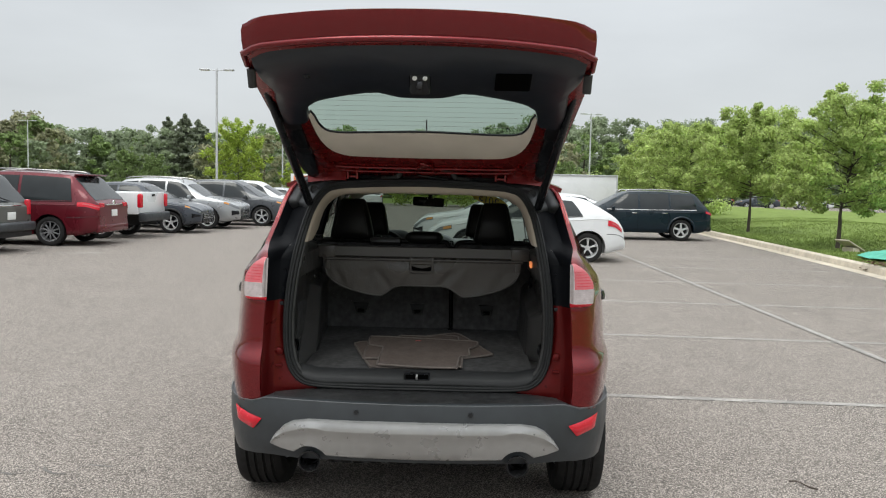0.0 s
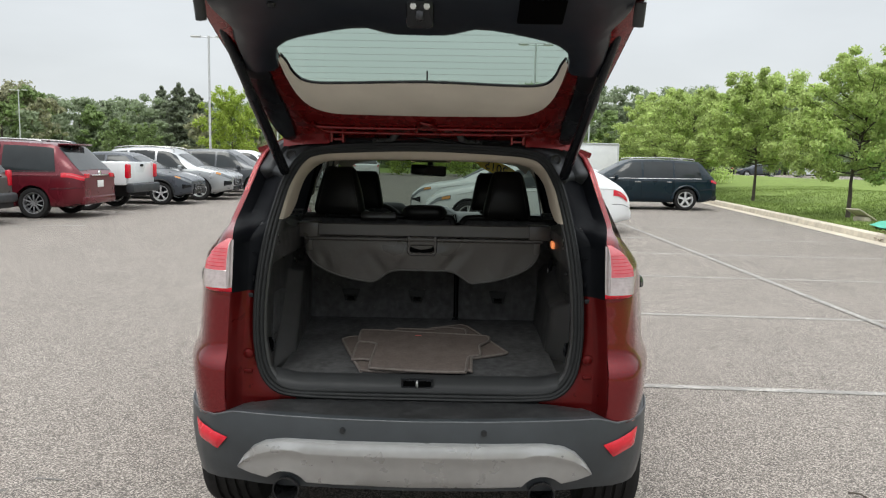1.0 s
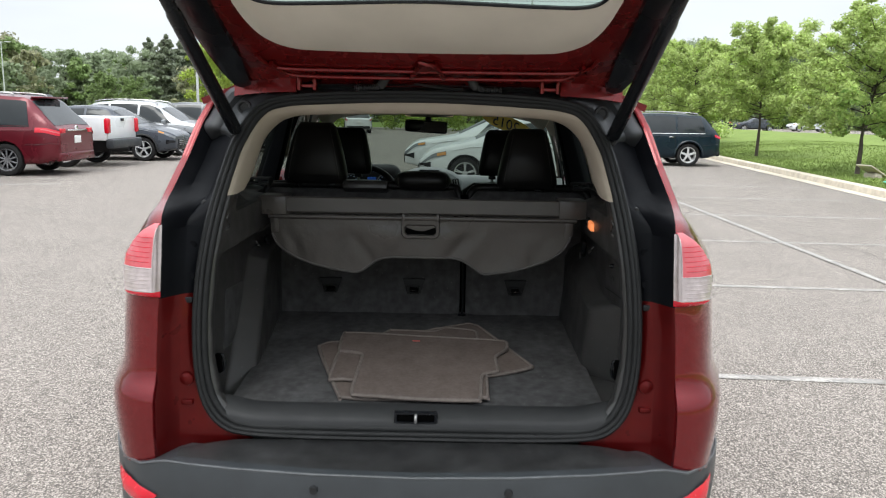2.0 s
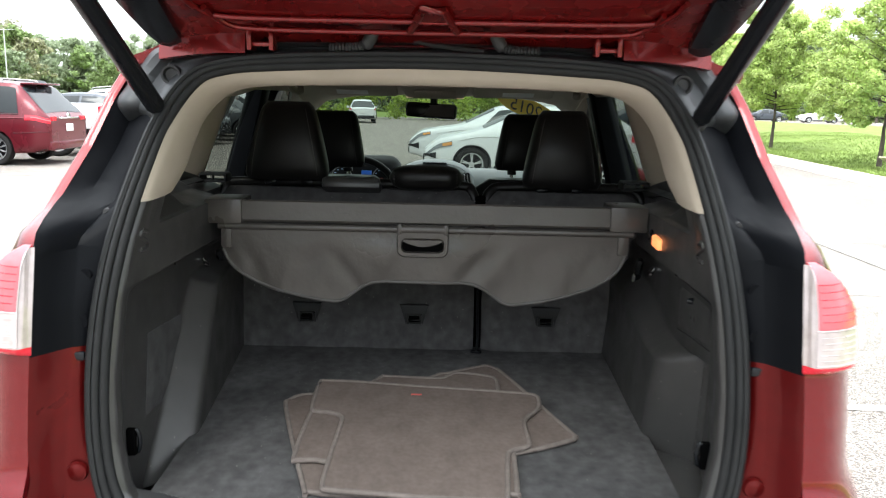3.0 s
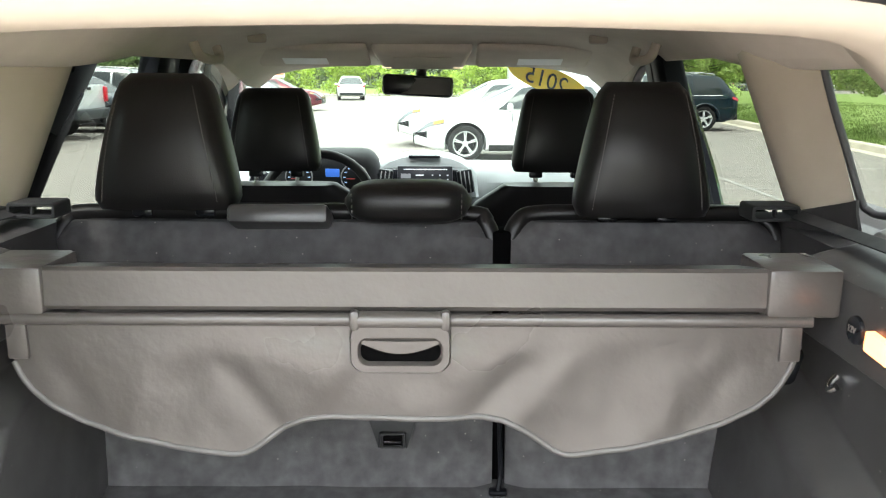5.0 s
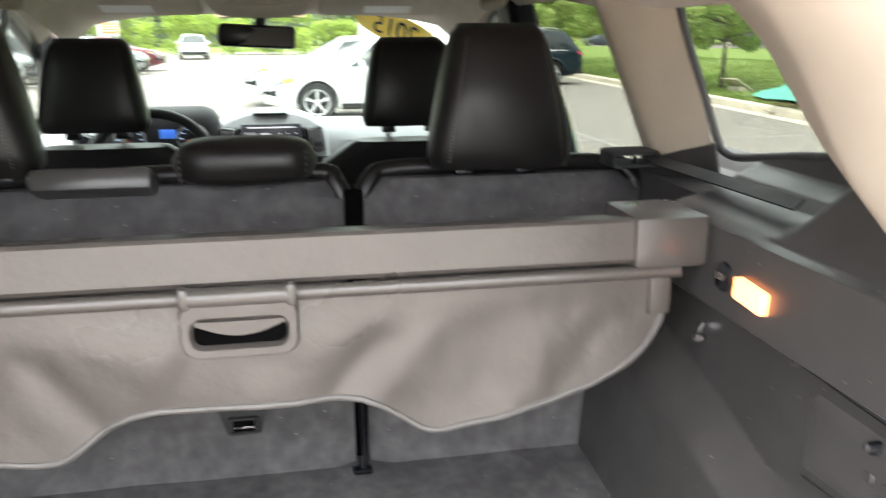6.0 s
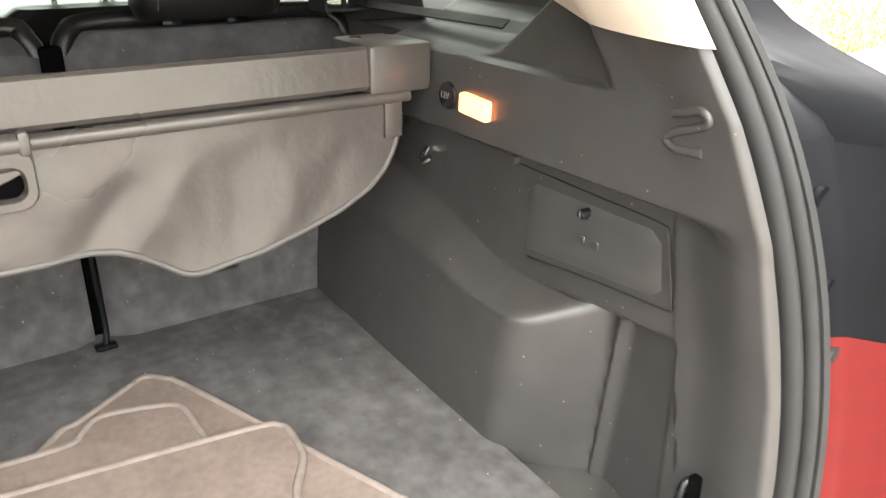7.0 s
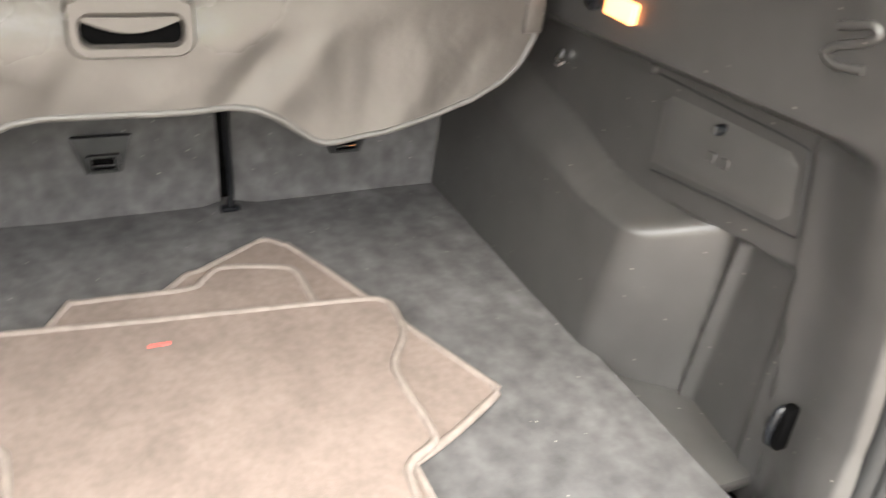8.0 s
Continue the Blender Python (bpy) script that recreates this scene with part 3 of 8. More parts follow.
# plugs and slots in the jamb
for s in (1, -1):
    part("jamb_plug", lathe([(0.0, -0.005), (0.011, -0.005), (0.013, -0.0035), (0.017, -0.003), (0.019, 0.003)], 18, "y"), M_REDSHADED, suv, "round red jamb plug").location = (s * 0.605, yo(0.838) - 0.019, 0.838)
    part("jamb_slot", rbox(s * 0.605, yo(0.775) - 0.014, 0.775, 0.030, 0.016, 0.014, 0.003), M_REDSHADED, suv)
    part("jamb_notch", rbox(s * 0.604, yo(1.045) - 0.012, 1.045, 0.024, 0.010, 0.016, 0.003), M_GLOSSBLACK, suv)
    for z in (1.105, 1.185):
        part("cover_cap", lathe([(0, -0.001), (0.011, -0.0015), (0.013, 0.003)], 16, "y"), M_PILLAR, suv, "round black cap on the jamb cover").location = (s * 0.600, yo(z) - 0.012, z)
    part("pillar_bolt", lathe([(0, -0.005), (0.006, -0.005), (0.008, 0.004)], 12, "y"), M_RUBBER, suv).location = (s * 0.585, -0.27, 1.29)
    part("drain_hole", lathe([(0, 0.004), (0.012, 0.004), (0.015, -0.003), (0.019, -0.004), (0.021, 0.010)], 18, "y"), M_RUBBER, suv, "round drain grommet").location = (s * 0.508, -0.118, 1.546)


# rear bumper
def bump_y(x):
    return interp(abs(x), (0, 0.25, 0.45, 0.56, 0.63, 0.70, 0.76, 0.81, 0.85, 0.88, 0.90, 0.912), (-0.615, -0.605, -0.582, -0.562, -0.542, -0.505, -0.450, -0.372, -0.278, -0.155, 0.0, 0.2))


BX = [0, 0.12, 0.25, 0.36, 0.45, 0.51, 0.56, 0.60, 0.63, 0.665, 0.70, 0.73, 0.76, 0.785, 0.81, 0.83, 0.85, 0.865, 0.88, 0.89, 0.90, 0.912]
BX = [-x for x in BX[:0:-1]] + BX


def bump_point(x, z, out=0.0):
    ax = abs(x)
    prof = interp(z, (0.33, 0.38, 0.42, 0.47, 0.52, 0.56, 0.60, 0.64, 0.665), (0.07, 0.05, 0.030, 0.012, 0.004, -0.004, 0.0, 0.006, 0.012))
    y = bump_y(ax) + prof * (1 - 0.6 * sstep(0.6, 0.9, ax)) - out
    return Vector((x - math.copysign(prof * 0.4 * sstep(0.6, 0.9, ax), x) + math.copysign(out * sstep(0.65, 0.9, ax), x), y, z))


def bump_top(x):
    return interp(abs(x), (0, 0.60, 0.625, 0.66, 0.70, 0.80, 0.86, 0.912), (0.663, 0.664, 0.664, 0.654, 0.640, 0.632, 0.630, 0.622))


def bump_bottom(x):
    return interp(abs(x), (0, 0.3, 0.5, 0.62, 0.75, 0.85, 0.912), (0.415, 0.415, 0.41, 0.415, 0.40, 0.375, 0.355))


rows = [[bump_point(x, bump_bottom(x) + (bump_top(x) - bump_bottom(x)) * f) for x in BX] for f in (0, 0.08, 0.2, 0.35, 0.5, 0.65, 0.78, 0.9, 0.97, 1)]
rows.append([bump_point(x, bump_top(x)) + Vector((-math.copysign(0.010, x), 0.012, 0.005)) for x in BX])
rows.append([bump_point(x, bump_top(x)) + Vector((-math.copysign(0.05 * sstep(0.4, 0.7, abs(x)), x), 0.11, 0.004)) for x in BX])
part("rear_bumper", bm_loft(rows), M_BUMPER, suv, "dark grey plastic rear bumper")
# highlight on the bumper's chamfered edge, painted as a pale line
part("bumper_edge", tube([bump_point(x, bump_top(x)) + Vector((0, 0.002, 0.001)) for x in BX], 0.0035, 8), M_EDGEHIGHLIGHT, suv, "pale painted highlight along the bumper's upper edge")
# underside lip
rows = [[bump_point(x, bump_bottom(x)) for x in BX], [bump_point(x, bump_bottom(x)) + Vector((0, 0.06, -0.01)) for x in BX], [Vector((x * 0.9, 0.15, 0.34)) for x in BX]]
part("bumper_underside", bm_loft(rows, flip=True), M_PLASTIC, suv)
# step on top
rows = []
for i in range(29):
    x = -0.604 + 1.208 * i / 28
    y1 = bump_y(x) + 0.020
    y0 = interp(abs(x), (0, 0.40, 0.47, 0.53, 0.60, 0.622), (-0.405, -0.405, -0.41, -0.43, -0.47, -0.485))
    rows.append([(x, y0, 0.655), (x, y0 - 0.004, 0.676), (x, y0 - 0.012, 0.679), (x, (y0 + y1) / 2, 0.674), (x, y1 + 0.018, 0.668), (x, y1 + 0.003, 0.664), (x, y1 - 0.008, 0.655)])
part("bumper_step", bm_loft(rows, flip=True), M_STEP, suv, "scuffed black plastic loading step")
for x in (-0.24, 0.235):
    part("parking_sensor", lathe([(0, -0.004), (0.009, -0.004), (0.011, 0.006)], 16, "y"), M_PLASTIC, suv, "small round parking sensor").location = (x, bump_y(x) - 0.0, 0.630)
# silver skid plate with scallops over the exhausts
def skid_low(x):
    a = abs(x)
    z = interp(a, (0, 0.34, 0.50, 0.56, 0.61), (0.432, 0.432, 0.440, 0.455, 0.476))
    d = abs(a - 0.437)
    if d < 0.072:
        z = max(z, 0.412 + math.sqrt(0.072 ** 2 - d * d) * 0.85)
    return z


def skid_top(x):
    return interp(abs(x), (0, 0.44, 0.505, 0.545, 0.585, 0.608), (0.598, 0.594, 0.583, 0.562, 0.520, 0.482))


rows = []
SX = [-0.608 + 1.216 * i / 96 for i in range(97)]
for f in (-0.02, 0, 0.04, 0.2, 0.4, 0.60, 0.72, 0.76, 0.9, 0.97, 1, 1.02):
    r = []
    for x in SX:
        z = skid_low(x) + (skid_top(x) - skid_low(x)) * min(1, max(0, f))
        out = 0.016 + 0.010 * math.exp(-((f - 0.74) / 0.10) ** 2) if 0 < f < 1 else 0.006
        if f < 0 or f > 1:
            out = -0.012
        if abs(x) < 0.20 and f < 0.22 and f > -0.01:
            out -= 0.005 * sstep(0.20, 0.16, abs(x)) * (f > 0)
        r.append(bump_point(x, z, out))
    rows.append(r)
part("skid_plate", bm_loft(rows), M_SILVER, suv, "silver painted lower bumper insert")
# bumper reflectors
def build_refl():
    rows = []
    for i in range(5):
        f = i / 4
        r = []
        for j in range(9):
            g = j / 8
            x = f * (0.648 + 0.142 * g) + (1 - f) * (0.688 + 0.090 * g)
            z = f * (0.576 + 0.028 * g) + (1 - f) * (0.526 + 0.018 * g)
            r.append(bump_point(x, z, 0.012 if 0 < j < 8 and 0 < i < 4 else 0.005))
        rows.append(r)
    return bm_loft(rows)


both_sides(build_refl, "reflector", M_LENSRED, suv, "bright red bumper reflector")
# exhausts
for s in (1, -1):
    tip = part("exhaust_tip", lathe([(0.030, 0.06), (0.036, 0.03), (0.039, -0.02), (0.044, -0.055), (0.046, -0.060), (0.042, -0.060), (0.037, -0.03), (0.034, 0.05), (0.0, 0.05)], 28, "y"), M_DARKMETAL, suv, "round dark chromed exhaust tip")
    tip.location = (s * 0.436, -0.525, 0.414)
    tip.rotation_euler = (radians(4), 0, 0)
    part("exhaust_pipe", tube([(s * 0.437, -0.47, 0.40), (s * 0.437, -0.2, 0.38), (s * 0.35, 0.1, 0.36)], 0.026, 10), M_DARKMETAL, suv)
part("muffler", rbox(0, -0.12, 0.36, 0.9, 0.3, 0.16, 0.06, 3), M_DARKMETAL, suv, "dull metal muffler under the floor")
part("underbody", rbox(0, 1.6, 0.42, 1.36, 3.2, 0.14, 0.03), M_PLASTIC, suv)


# wheels
def build_tyre(r, w, rim_r):
    prof = [(rim_r, w * 0.36), (rim_r + 0.02, w * 0.48), (r * 0.86, w * 0.5), (r * 0.955, w * 0.47), (r * 0.985, w * 0.40)]
    for k in range(5):
        a = w * (0.34 - 0.17 * k)
        prof += [(r, a), (r, a - w * 0.10), (r - 0.010, a - w * 0.11), (r - 0.010, a - w * 0.15)] if k < 4 else [(r, a)]
    prof += [(r * 0.985, -w * 0.40), (r * 0.955, -w * 0.47), (r * 0.86, -w * 0.5), (rim_r + 0.02, -w * 0.48), (rim_r, -w * 0.36)]
    return lathe(prof, 40, "x", False)


def build_rim(rim_r, w, spokes, kind=0):
    bms = [lathe([(rim_r, w * 0.42), (rim_r * 0.93, w * 0.40), (rim_r * 0.90, w * 0.2), (rim_r * 0.88, -w * 0.3), (rim_r * 0.95, -w * 0.4)], 32, "x", False),
           lathe([(0.0, w * 0.36), (rim_r * 0.20, w * 0.34), (rim_r * 0.24, w * 0.22), (rim_r * 0.24, 0.0)], 20, "x")]
    for i in range(spokes):
        a = 2 * math.pi * i / spokes
        for off in ((-0.09, 0.09) if kind == 1 else (0,)):
            wd = rim_r * (0.10 if kind == 1 else min(0.30, 1.3 / spokes))
            b = rbox(0, 0, rim_r * 0.55, w * 0.10, wd, rim_r * 0.80, 0.006, 1)
            b.transform(Matrix.Rotation(a + off, 4, "X") @ Matrix.Identity(4))
            bmesh.ops.translate(b, vec=(w * 0.30, 0, 0), verts=b.verts)
            bms.append(b)
    return merge(*bms)


def put_wheel(parent, x, y, r, w, side, rim_mat, spokes=5, kind=0, rim_r=None):
    rim_r = rim_r or r * 0.66
    t = part("wheel", build_tyre(r, w, rim_r), M_TYRE, parent, "black tyre on an alloy wheel")
    t.location = (x, y, r)
    if side < 0:
        t.rotation_euler = (0, 0, math.pi)
    part("rim", build_rim(rim_r, w, spokes, kind), rim_mat, t, "silver alloy rim")
    part("brake_disc", lathe([(0, 0.0), (rim_r * 0.8, 0.0), (rim_r * 0.8, -0.02), (0, -0.02)], 20, "x"), M_GLOSSBLACK, t)
    return t


M_ALLOY = mk("alloy", (0.60, 0.60, 0.61), 0.34, metal=0.35, var=0.05, scale=30)
M_ALLOYDARK = mk("dark_alloy", (0.24, 0.24, 0.25), 0.3, metal=0.35, var=0.1, scale=30)
for s in (1, -1):
    put_wheel(suv, s * 0.795, 0.30, 0.345, 0.235, s, M_ALLOY)
    put_wheel(suv, s * 0.795, 2.95, 0.345, 0.235, s, M_ALLOY)


# body sides ahead of the corner, doors, bonnet and front
def cut_wheels(ob, spots, r, inner, outer):
    """Cuts round wheel arches out of a closed or open body mesh."""
    cm = bmesh.new()
    for y in spots:
        for s in (1, -1):
            b = lathe([(r, inner), (r, outer)], 28, "x")
            if s < 0:
                bmesh.ops.scale(b, vec=(-1, 1, 1), verts=b.verts)
                bmesh.ops.reverse_faces(b, faces=b.faces)
            bmesh.ops.translate(b, vec=(0, y, r - 0.05), verts=b.verts)
            me = bpy.data.meshes.new("tmp")
            b.to_mesh(me)
            b.free()
            cm.from_mesh(me)
            bpy.data.meshes.remove(me)
    bmesh.ops.recalc_face_normals(cm, faces=cm.faces)
    cme = bpy.data.meshes.new("cut")
    cm.to_mesh(cme)
    cm.free()
    cutter = bpy.data.objects.new("cut", cme)
    cutter.parent = ob.parent
    scene.collection.objects.link(cutter)
    md = ob.modifiers.new("arch", "BOOLEAN")
    md.operation, md.object, md.solver = "DIFFERENCE", cutter, "EXACT"
    bpy.context.view_layer.update()
    me = bpy.data.meshes.new_from_object(ob.evaluated_get(bpy.context.evaluated_depsgraph_get()))
    ob.modifiers.clear()
    old = ob.data
    ob.data = me
    bpy.data.objects.remove(cutter)
    bpy.data.meshes.remove(cme)
    bpy.data.meshes.remove(old)
    ob.data.set_sharp_from_angle(angle=radians(35))


def side_x(z):
    return interp(z, (0.28, 0.40, 0.57, 0.75, 0.95, 1.06, 1.09), (0.87, 0.90, 0.912, 0.918, 0.910, 0.885, 0.86))


def build_side():
    rows = []
    for i in range(15):
        z = 0.28 + 0.81 * i / 14
        r = []
        for j in range(33):
            y = 0.40 + 3.30 * j / 32
            tap = 1 - 0.10 * sstep(2.9, 3.7, y) ** 2
            top = 1.09 - 0.13 * sstep(2.2, 3.6, y)
            zz = 0.28 + (top - 0.28) * i / 14
            r.append((side_x(z) * tap, y, zz))
        rows.append(r)
    return bm_loft(rows, thick=-0.03, flip=True)


for ob in both_sides(build_side, "body_side", M_RED, suv, "metallic red doors and front wing"):
    cut_wheels(ob, (2.95,), 0.40, 0.60, 1.05)
for s in (1, -1):
    for y in (0.98, 1.62):
        part("door_gap", tube([(s * 0.893, y, 0.34), (s * 0.914, y, 0.57), (s * 0.920, y, 0.75), (s * 0.912, y, 0.95), (s * 0.864, y, 1.09)], 0.004, 5), M_GLOSSBLACK, suv)
    for y in (1.12, 2.0):
        part("door_handle", rbox(s * 0.922, y, 0.97, 0.03, 0.19, 0.025, 0.01), M_RED, suv, "red door handle")
    part("sill_cladding", rbox(s * 0.89, 1.65, 0.31, 0.07, 1.9, 0.12, 0.02), M_PLASTIC, suv, "black plastic sill cladding")
rows = []
for j in range(16):
    y = 2.55 + 1.25 * j / 15
    w = 0.86 - 0.12 * sstep(3.2, 3.8, y)
    z = 1.050 - 0.135 * ((y - 2.55) / 1.25) ** 2
    rows.append([(x * w, y, z - 0.05 * abs(x) ** 2.5 - (0.0 if abs(x) < 0.95 else 0.02)) for x in [-1 + 2 * i / 12 for i in range(13)]])
part("bonnet", bm_loft(rows, thick=-0.02), M_RED, suv, "metallic red bonnet")
rows = []
for z in (0.25, 0.32, 0.45, 0.6, 0.75, 0.88, 0.95):
    rows.append([(0.86 * math.sin(a), 3.42 + 0.44 * math.cos(a) ** 0.6 - 0.05 * ((z - 0.5) / 0.4) ** 2, z) for a in [(-1 + 2 * i / 16) * 1.50 for i in range(17)]])
part("front_bumper", bm_loft(rows), M_RED, suv, "metallic red front bumper")
part("grille", rbox(0, 3.86, 0.70, 0.9, 0.05, 0.2, 0.03), M_GLOSSBLACK, suv)
for s in (1, -1):
    part("headlight", rbox(s * 0.66, 3.66, 0.86, 0.32, 0.22, 0.12, 0.04, m=Matrix.Rotation(radians(-s * 30), 4, "Z")), M_LENSCLEAR, suv, "clear headlight")
    part("door_mirror", rbox(s * 0.98, 2.40, 1.12, 0.20, 0.11, 0.14, 0.04, 3), M_RED, suv, "red door mirror")


# roof and greenhouse frame
def roof_z(y):
    return interp(y, (-0.08, 0.1, 0.5, 1.0, 1.5, 1.95), (1.628, 1.645, 1.655, 1.658, 1.645, 1.60))


rows = []
for j in range(14):
    y = -0.03 + 1.90 * j / 13
    zr = roof_z(y)
    rows.append([(x, y, zr - 0.16 * max(0, abs(x) - 0.30) ** 1.6 - 0.05 * sstep(0.5, 0.62, abs(x))) for x in [-0.65 + 1.30 * i / 16 for i in range(17)]])
part("roof", bm_loft(rows, thick=-0.02), M_RED, suv, "metallic red roof")
part("antenna", tube([(0.0, 0.22, 1.65), (0.0, 0.15, 1.90)], [0.006, 0.003], 6), M_RUBBER, suv, "thin black roof antenna")
for s in (1, -1):
    part("roof_rail", tube(smooth_path([(s * 0.56, 0.05, 1.62), (s * 0.57, 0.2, 1.675), (s * 0.57, 1.4, 1.675), (s * 0.56, 1.6, 1.63)], 5), 0.014, 6), M_GLOSSBLACK, suv)


def gx(z):
    """Half-width of the greenhouse at a height."""
    return interp(z, (1.08, 1.235, 1.3, 1.45, 1.50, 1.58), (0.855, 0.80, 0.772, 0.702, 0.680, 0.632))


def build_post(ya0, ya1, yb0, yb1, z0, z1, out, thick):
    """A pillar between y0..y1 at the belt (a) and at the roof (b)."""
    rows = []
    for i in range(9):
        f = i / 8
        z = z0 + (z1 - z0) * f
        x = gx(z) + out
        y0, y1 = ya0 + (yb0 - ya0) * f, ya1 + (yb1 - ya1) * f
        rows.append([(x - thick, y0, z), (x - thick * 0.3, y0 - 0.005, z), (x, y0 + 0.02, z), (x, y1 - 0.02, z), (x - thick * 0.3, y1 + 0.005, z), (x - thick, y1, z), (x - thick - 0.008, (y0 + y1) / 2, z)])
    return bm_loft(rows, closed=True, cap=True)


both_sides(lambda: build_post(0.61, 0.73, 0.66, 0.80, 1.08, 1.58, 0.0, 0.05), "pillar_c", M_GLOSSBLACK, suv, "black side pillar")
both_sides(lambda: build_post(1.44, 1.54, 1.34, 1.44, 1.08, 1.58, 0.0, 0.05), "pillar_b", M_GLOSSBLACK, suv, "black side pillar")
both_sides(lambda: build_post(2.45, 2.55, 1.80, 1.90, 1.08, 1.59, 0.0, 0.05), "pillar_a", M_GLOSSBLACK, suv, "windscreen pillar")
both_sides(lambda: build_post(-0.12, 2.5, -0.12, 2.5, 1.06, 1.10, 0.01, 0.05), "belt_moulding", M_GLOSSBLACK, suv, "black window belt moulding")


def build_pane(ya0, ya1, yb0, yb1, z0, z1):
    rows = []
    for i in range(9):
        f = i / 8
        z = z0 + (z1 - z0) * f
        rows.append([(gx(z) - 0.014, (ya0 + (yb0 - ya0) * f) * (1 - g) + g * (ya1 + (yb1 - ya1) * f), z) for g in (0, 0.5, 1)])
    return bm_loft(rows)


for nm, q, m in (("quarter_window", (-0.10, 0.63, 0.06, 0.68), M_PRIVACY), ("rear_door_window", (0.71, 1.46, 0.78, 1.36), M_PRIVACY), ("front_door_window", (1.52, 2.47, 1.42, 1.82), M_GLASS)):
    for ob in both_sides(lambda: build_pane(*q, 1.09, 1.575), nm, m, suv, "side window glass"):
        ob.visible_shadow = False
rows = []
for i in range(9):
    f = i / 8
    z, y, w = 1.10 + 0.49 * f, 2.62 - 0.80 * f, 0.78 - 0.19 * f
    rows.append([(x * w, y + 0.05 - 0.10 * abs(x) ** 2, z) for x in [-1 + 2 * i2 / 10 for i2 in range(11)]])
ws = part("windscreen", bm_loft(rows), M_GLASS, suv, "clear windscreen")
ws.visible_shadow = False

# ---- cargo bay ----
def floor_z(y):
    return 0.748 + 0.046 * (y + 0.36) / 0.86


rows = []
for j in range(30):
    y = -0.345 + 0.87 * j / 29
    wl, wr = 0.515 + 0.035 * sstep(0.1, 0.5, y), 0.515 - 0.01 * sstep(0.2, 0.5, y)
    rows.append([((wl if x < 0 else wr) * x, y, floor_z(y) + 0.0015 * noise.noise((x * 6, y * 9, 2))) for x in [-1 + 2 * i / 28 for i in range(29)]])
part("cargo_floor", bm_loft(rows, thick=0.03), M_CARPET, suv, "charcoal carpeted cargo floor")
# floor of the pockets behind the wheel housings
part("pocket_floor", rbox(0.555, -0.15, 0.733, 0.12, 0.22, 0.02, 0.006), M_TRIM, suv, "dark plastic pocket floor")
rows = []
for i in range(25):
    x = -0.53 + 1.06 * i / 24
    e = 0.02 * sstep(0.42, 0.53, abs(x))
    rows.append([(x, -0.338, 0.753 + e), (x, -0.345, 0.757 + e), (x, -0.365, 0.752 + e), (x, -0.39, 0.735 + e), (x, -0.402, 0.722 + e), (x, -0.404, 0.69 + e)])
part("sill_trim", bm_loft(rows), M_PLASTIC, suv, "smooth dark plastic sill trim")
part("latch_cover", ring_plate([(a, b) for a, b in rrect(0.0, 0.738, 0.058, 0.016, 0.005)], [(a, b) for a, b in rrect(0.0, 0.737, 0.050, 0.010, 0.003)], -0.400, 0.012, 0.003), M_GLOSSBLACK, suv, "black latch cover in the sill")
# shade inside the latch opening, as a near-black block
part("latch_recess", rbox(0.0, -0.394, 0.737, 0.104, 0.010, 0.024, 0.002), M_RECESSSHADE, suv)
part("latch_striker", tube(smooth_path([(0.0, -0.396, 0.728), (0.0, -0.410, 0.730), (0.0, -0.412, 0.744), (0.0, -0.398, 0.748)], 4), 0.0042, 7), M_SILVER, suv, "bare metal latch striker loop")



# side trim as one moulded wall: distance from the middle at (y, z)
def smax(a, b, k=0.006):
    h = max(0.0, k - abs(a - b)) / k
    return max(a, b) + h * h * k * 0.25


def smin(a, b, k=0.006):
    return -smax(-a, -b, k)


def wheel_low(y):
    """Height of the wheel housing's inner crease."""
    return interp(y, (-0.10, 0.04, 0.08, 0.10, 0.14, 0.18, 0.22, 0.26, 0.35, 0.6), (0.952, 0.954, 0.958, 0.962, 0.973, 0.983, 0.993, 1.004, 1.026, 1.045))


def upper_x(y, z):
    """The panel over the waist crease and the sill that leans out to the window."""
    if z < 1.252:
        return 0.533
    rear = sstep(-0.156 + (z - 1.25) * 0.7, -0.118 + (z - 1.25) * 0.7, y)
    front = sstep(0.060 - (z - 1.255) * 0.44, 0.100 - (z - 1.255) * 0.44, y)
    wall = 0.533 - 0.10 * max(0.0, z - 1.27)
    lean = 0.533 + 0.012 * sstep(1.252, 1.256, z) + 0.85 * (z - 1.252)
    flat = 0.533 + interp(z, (1.252, 1.260, 1.274, 1.289, 1.303, 1.345), (0.0, 0.022, 0.078, 0.098, 0.130, 0.145))
    return wall + (lean - wall) * rear + (flat - lean) * front


def finish_x(x, y, z):
    """Runs the trim out to the seal."""
    target = seal_half(max(0.72, min(z, 1.45))) - 0.016
    x += (target - x) * sstep(yo(z) + 0.120, yo(z) + 0.030, y)
    return x + 0.012 * sstep(yo(z) + 0.016, yo(z) + 0.000, y)


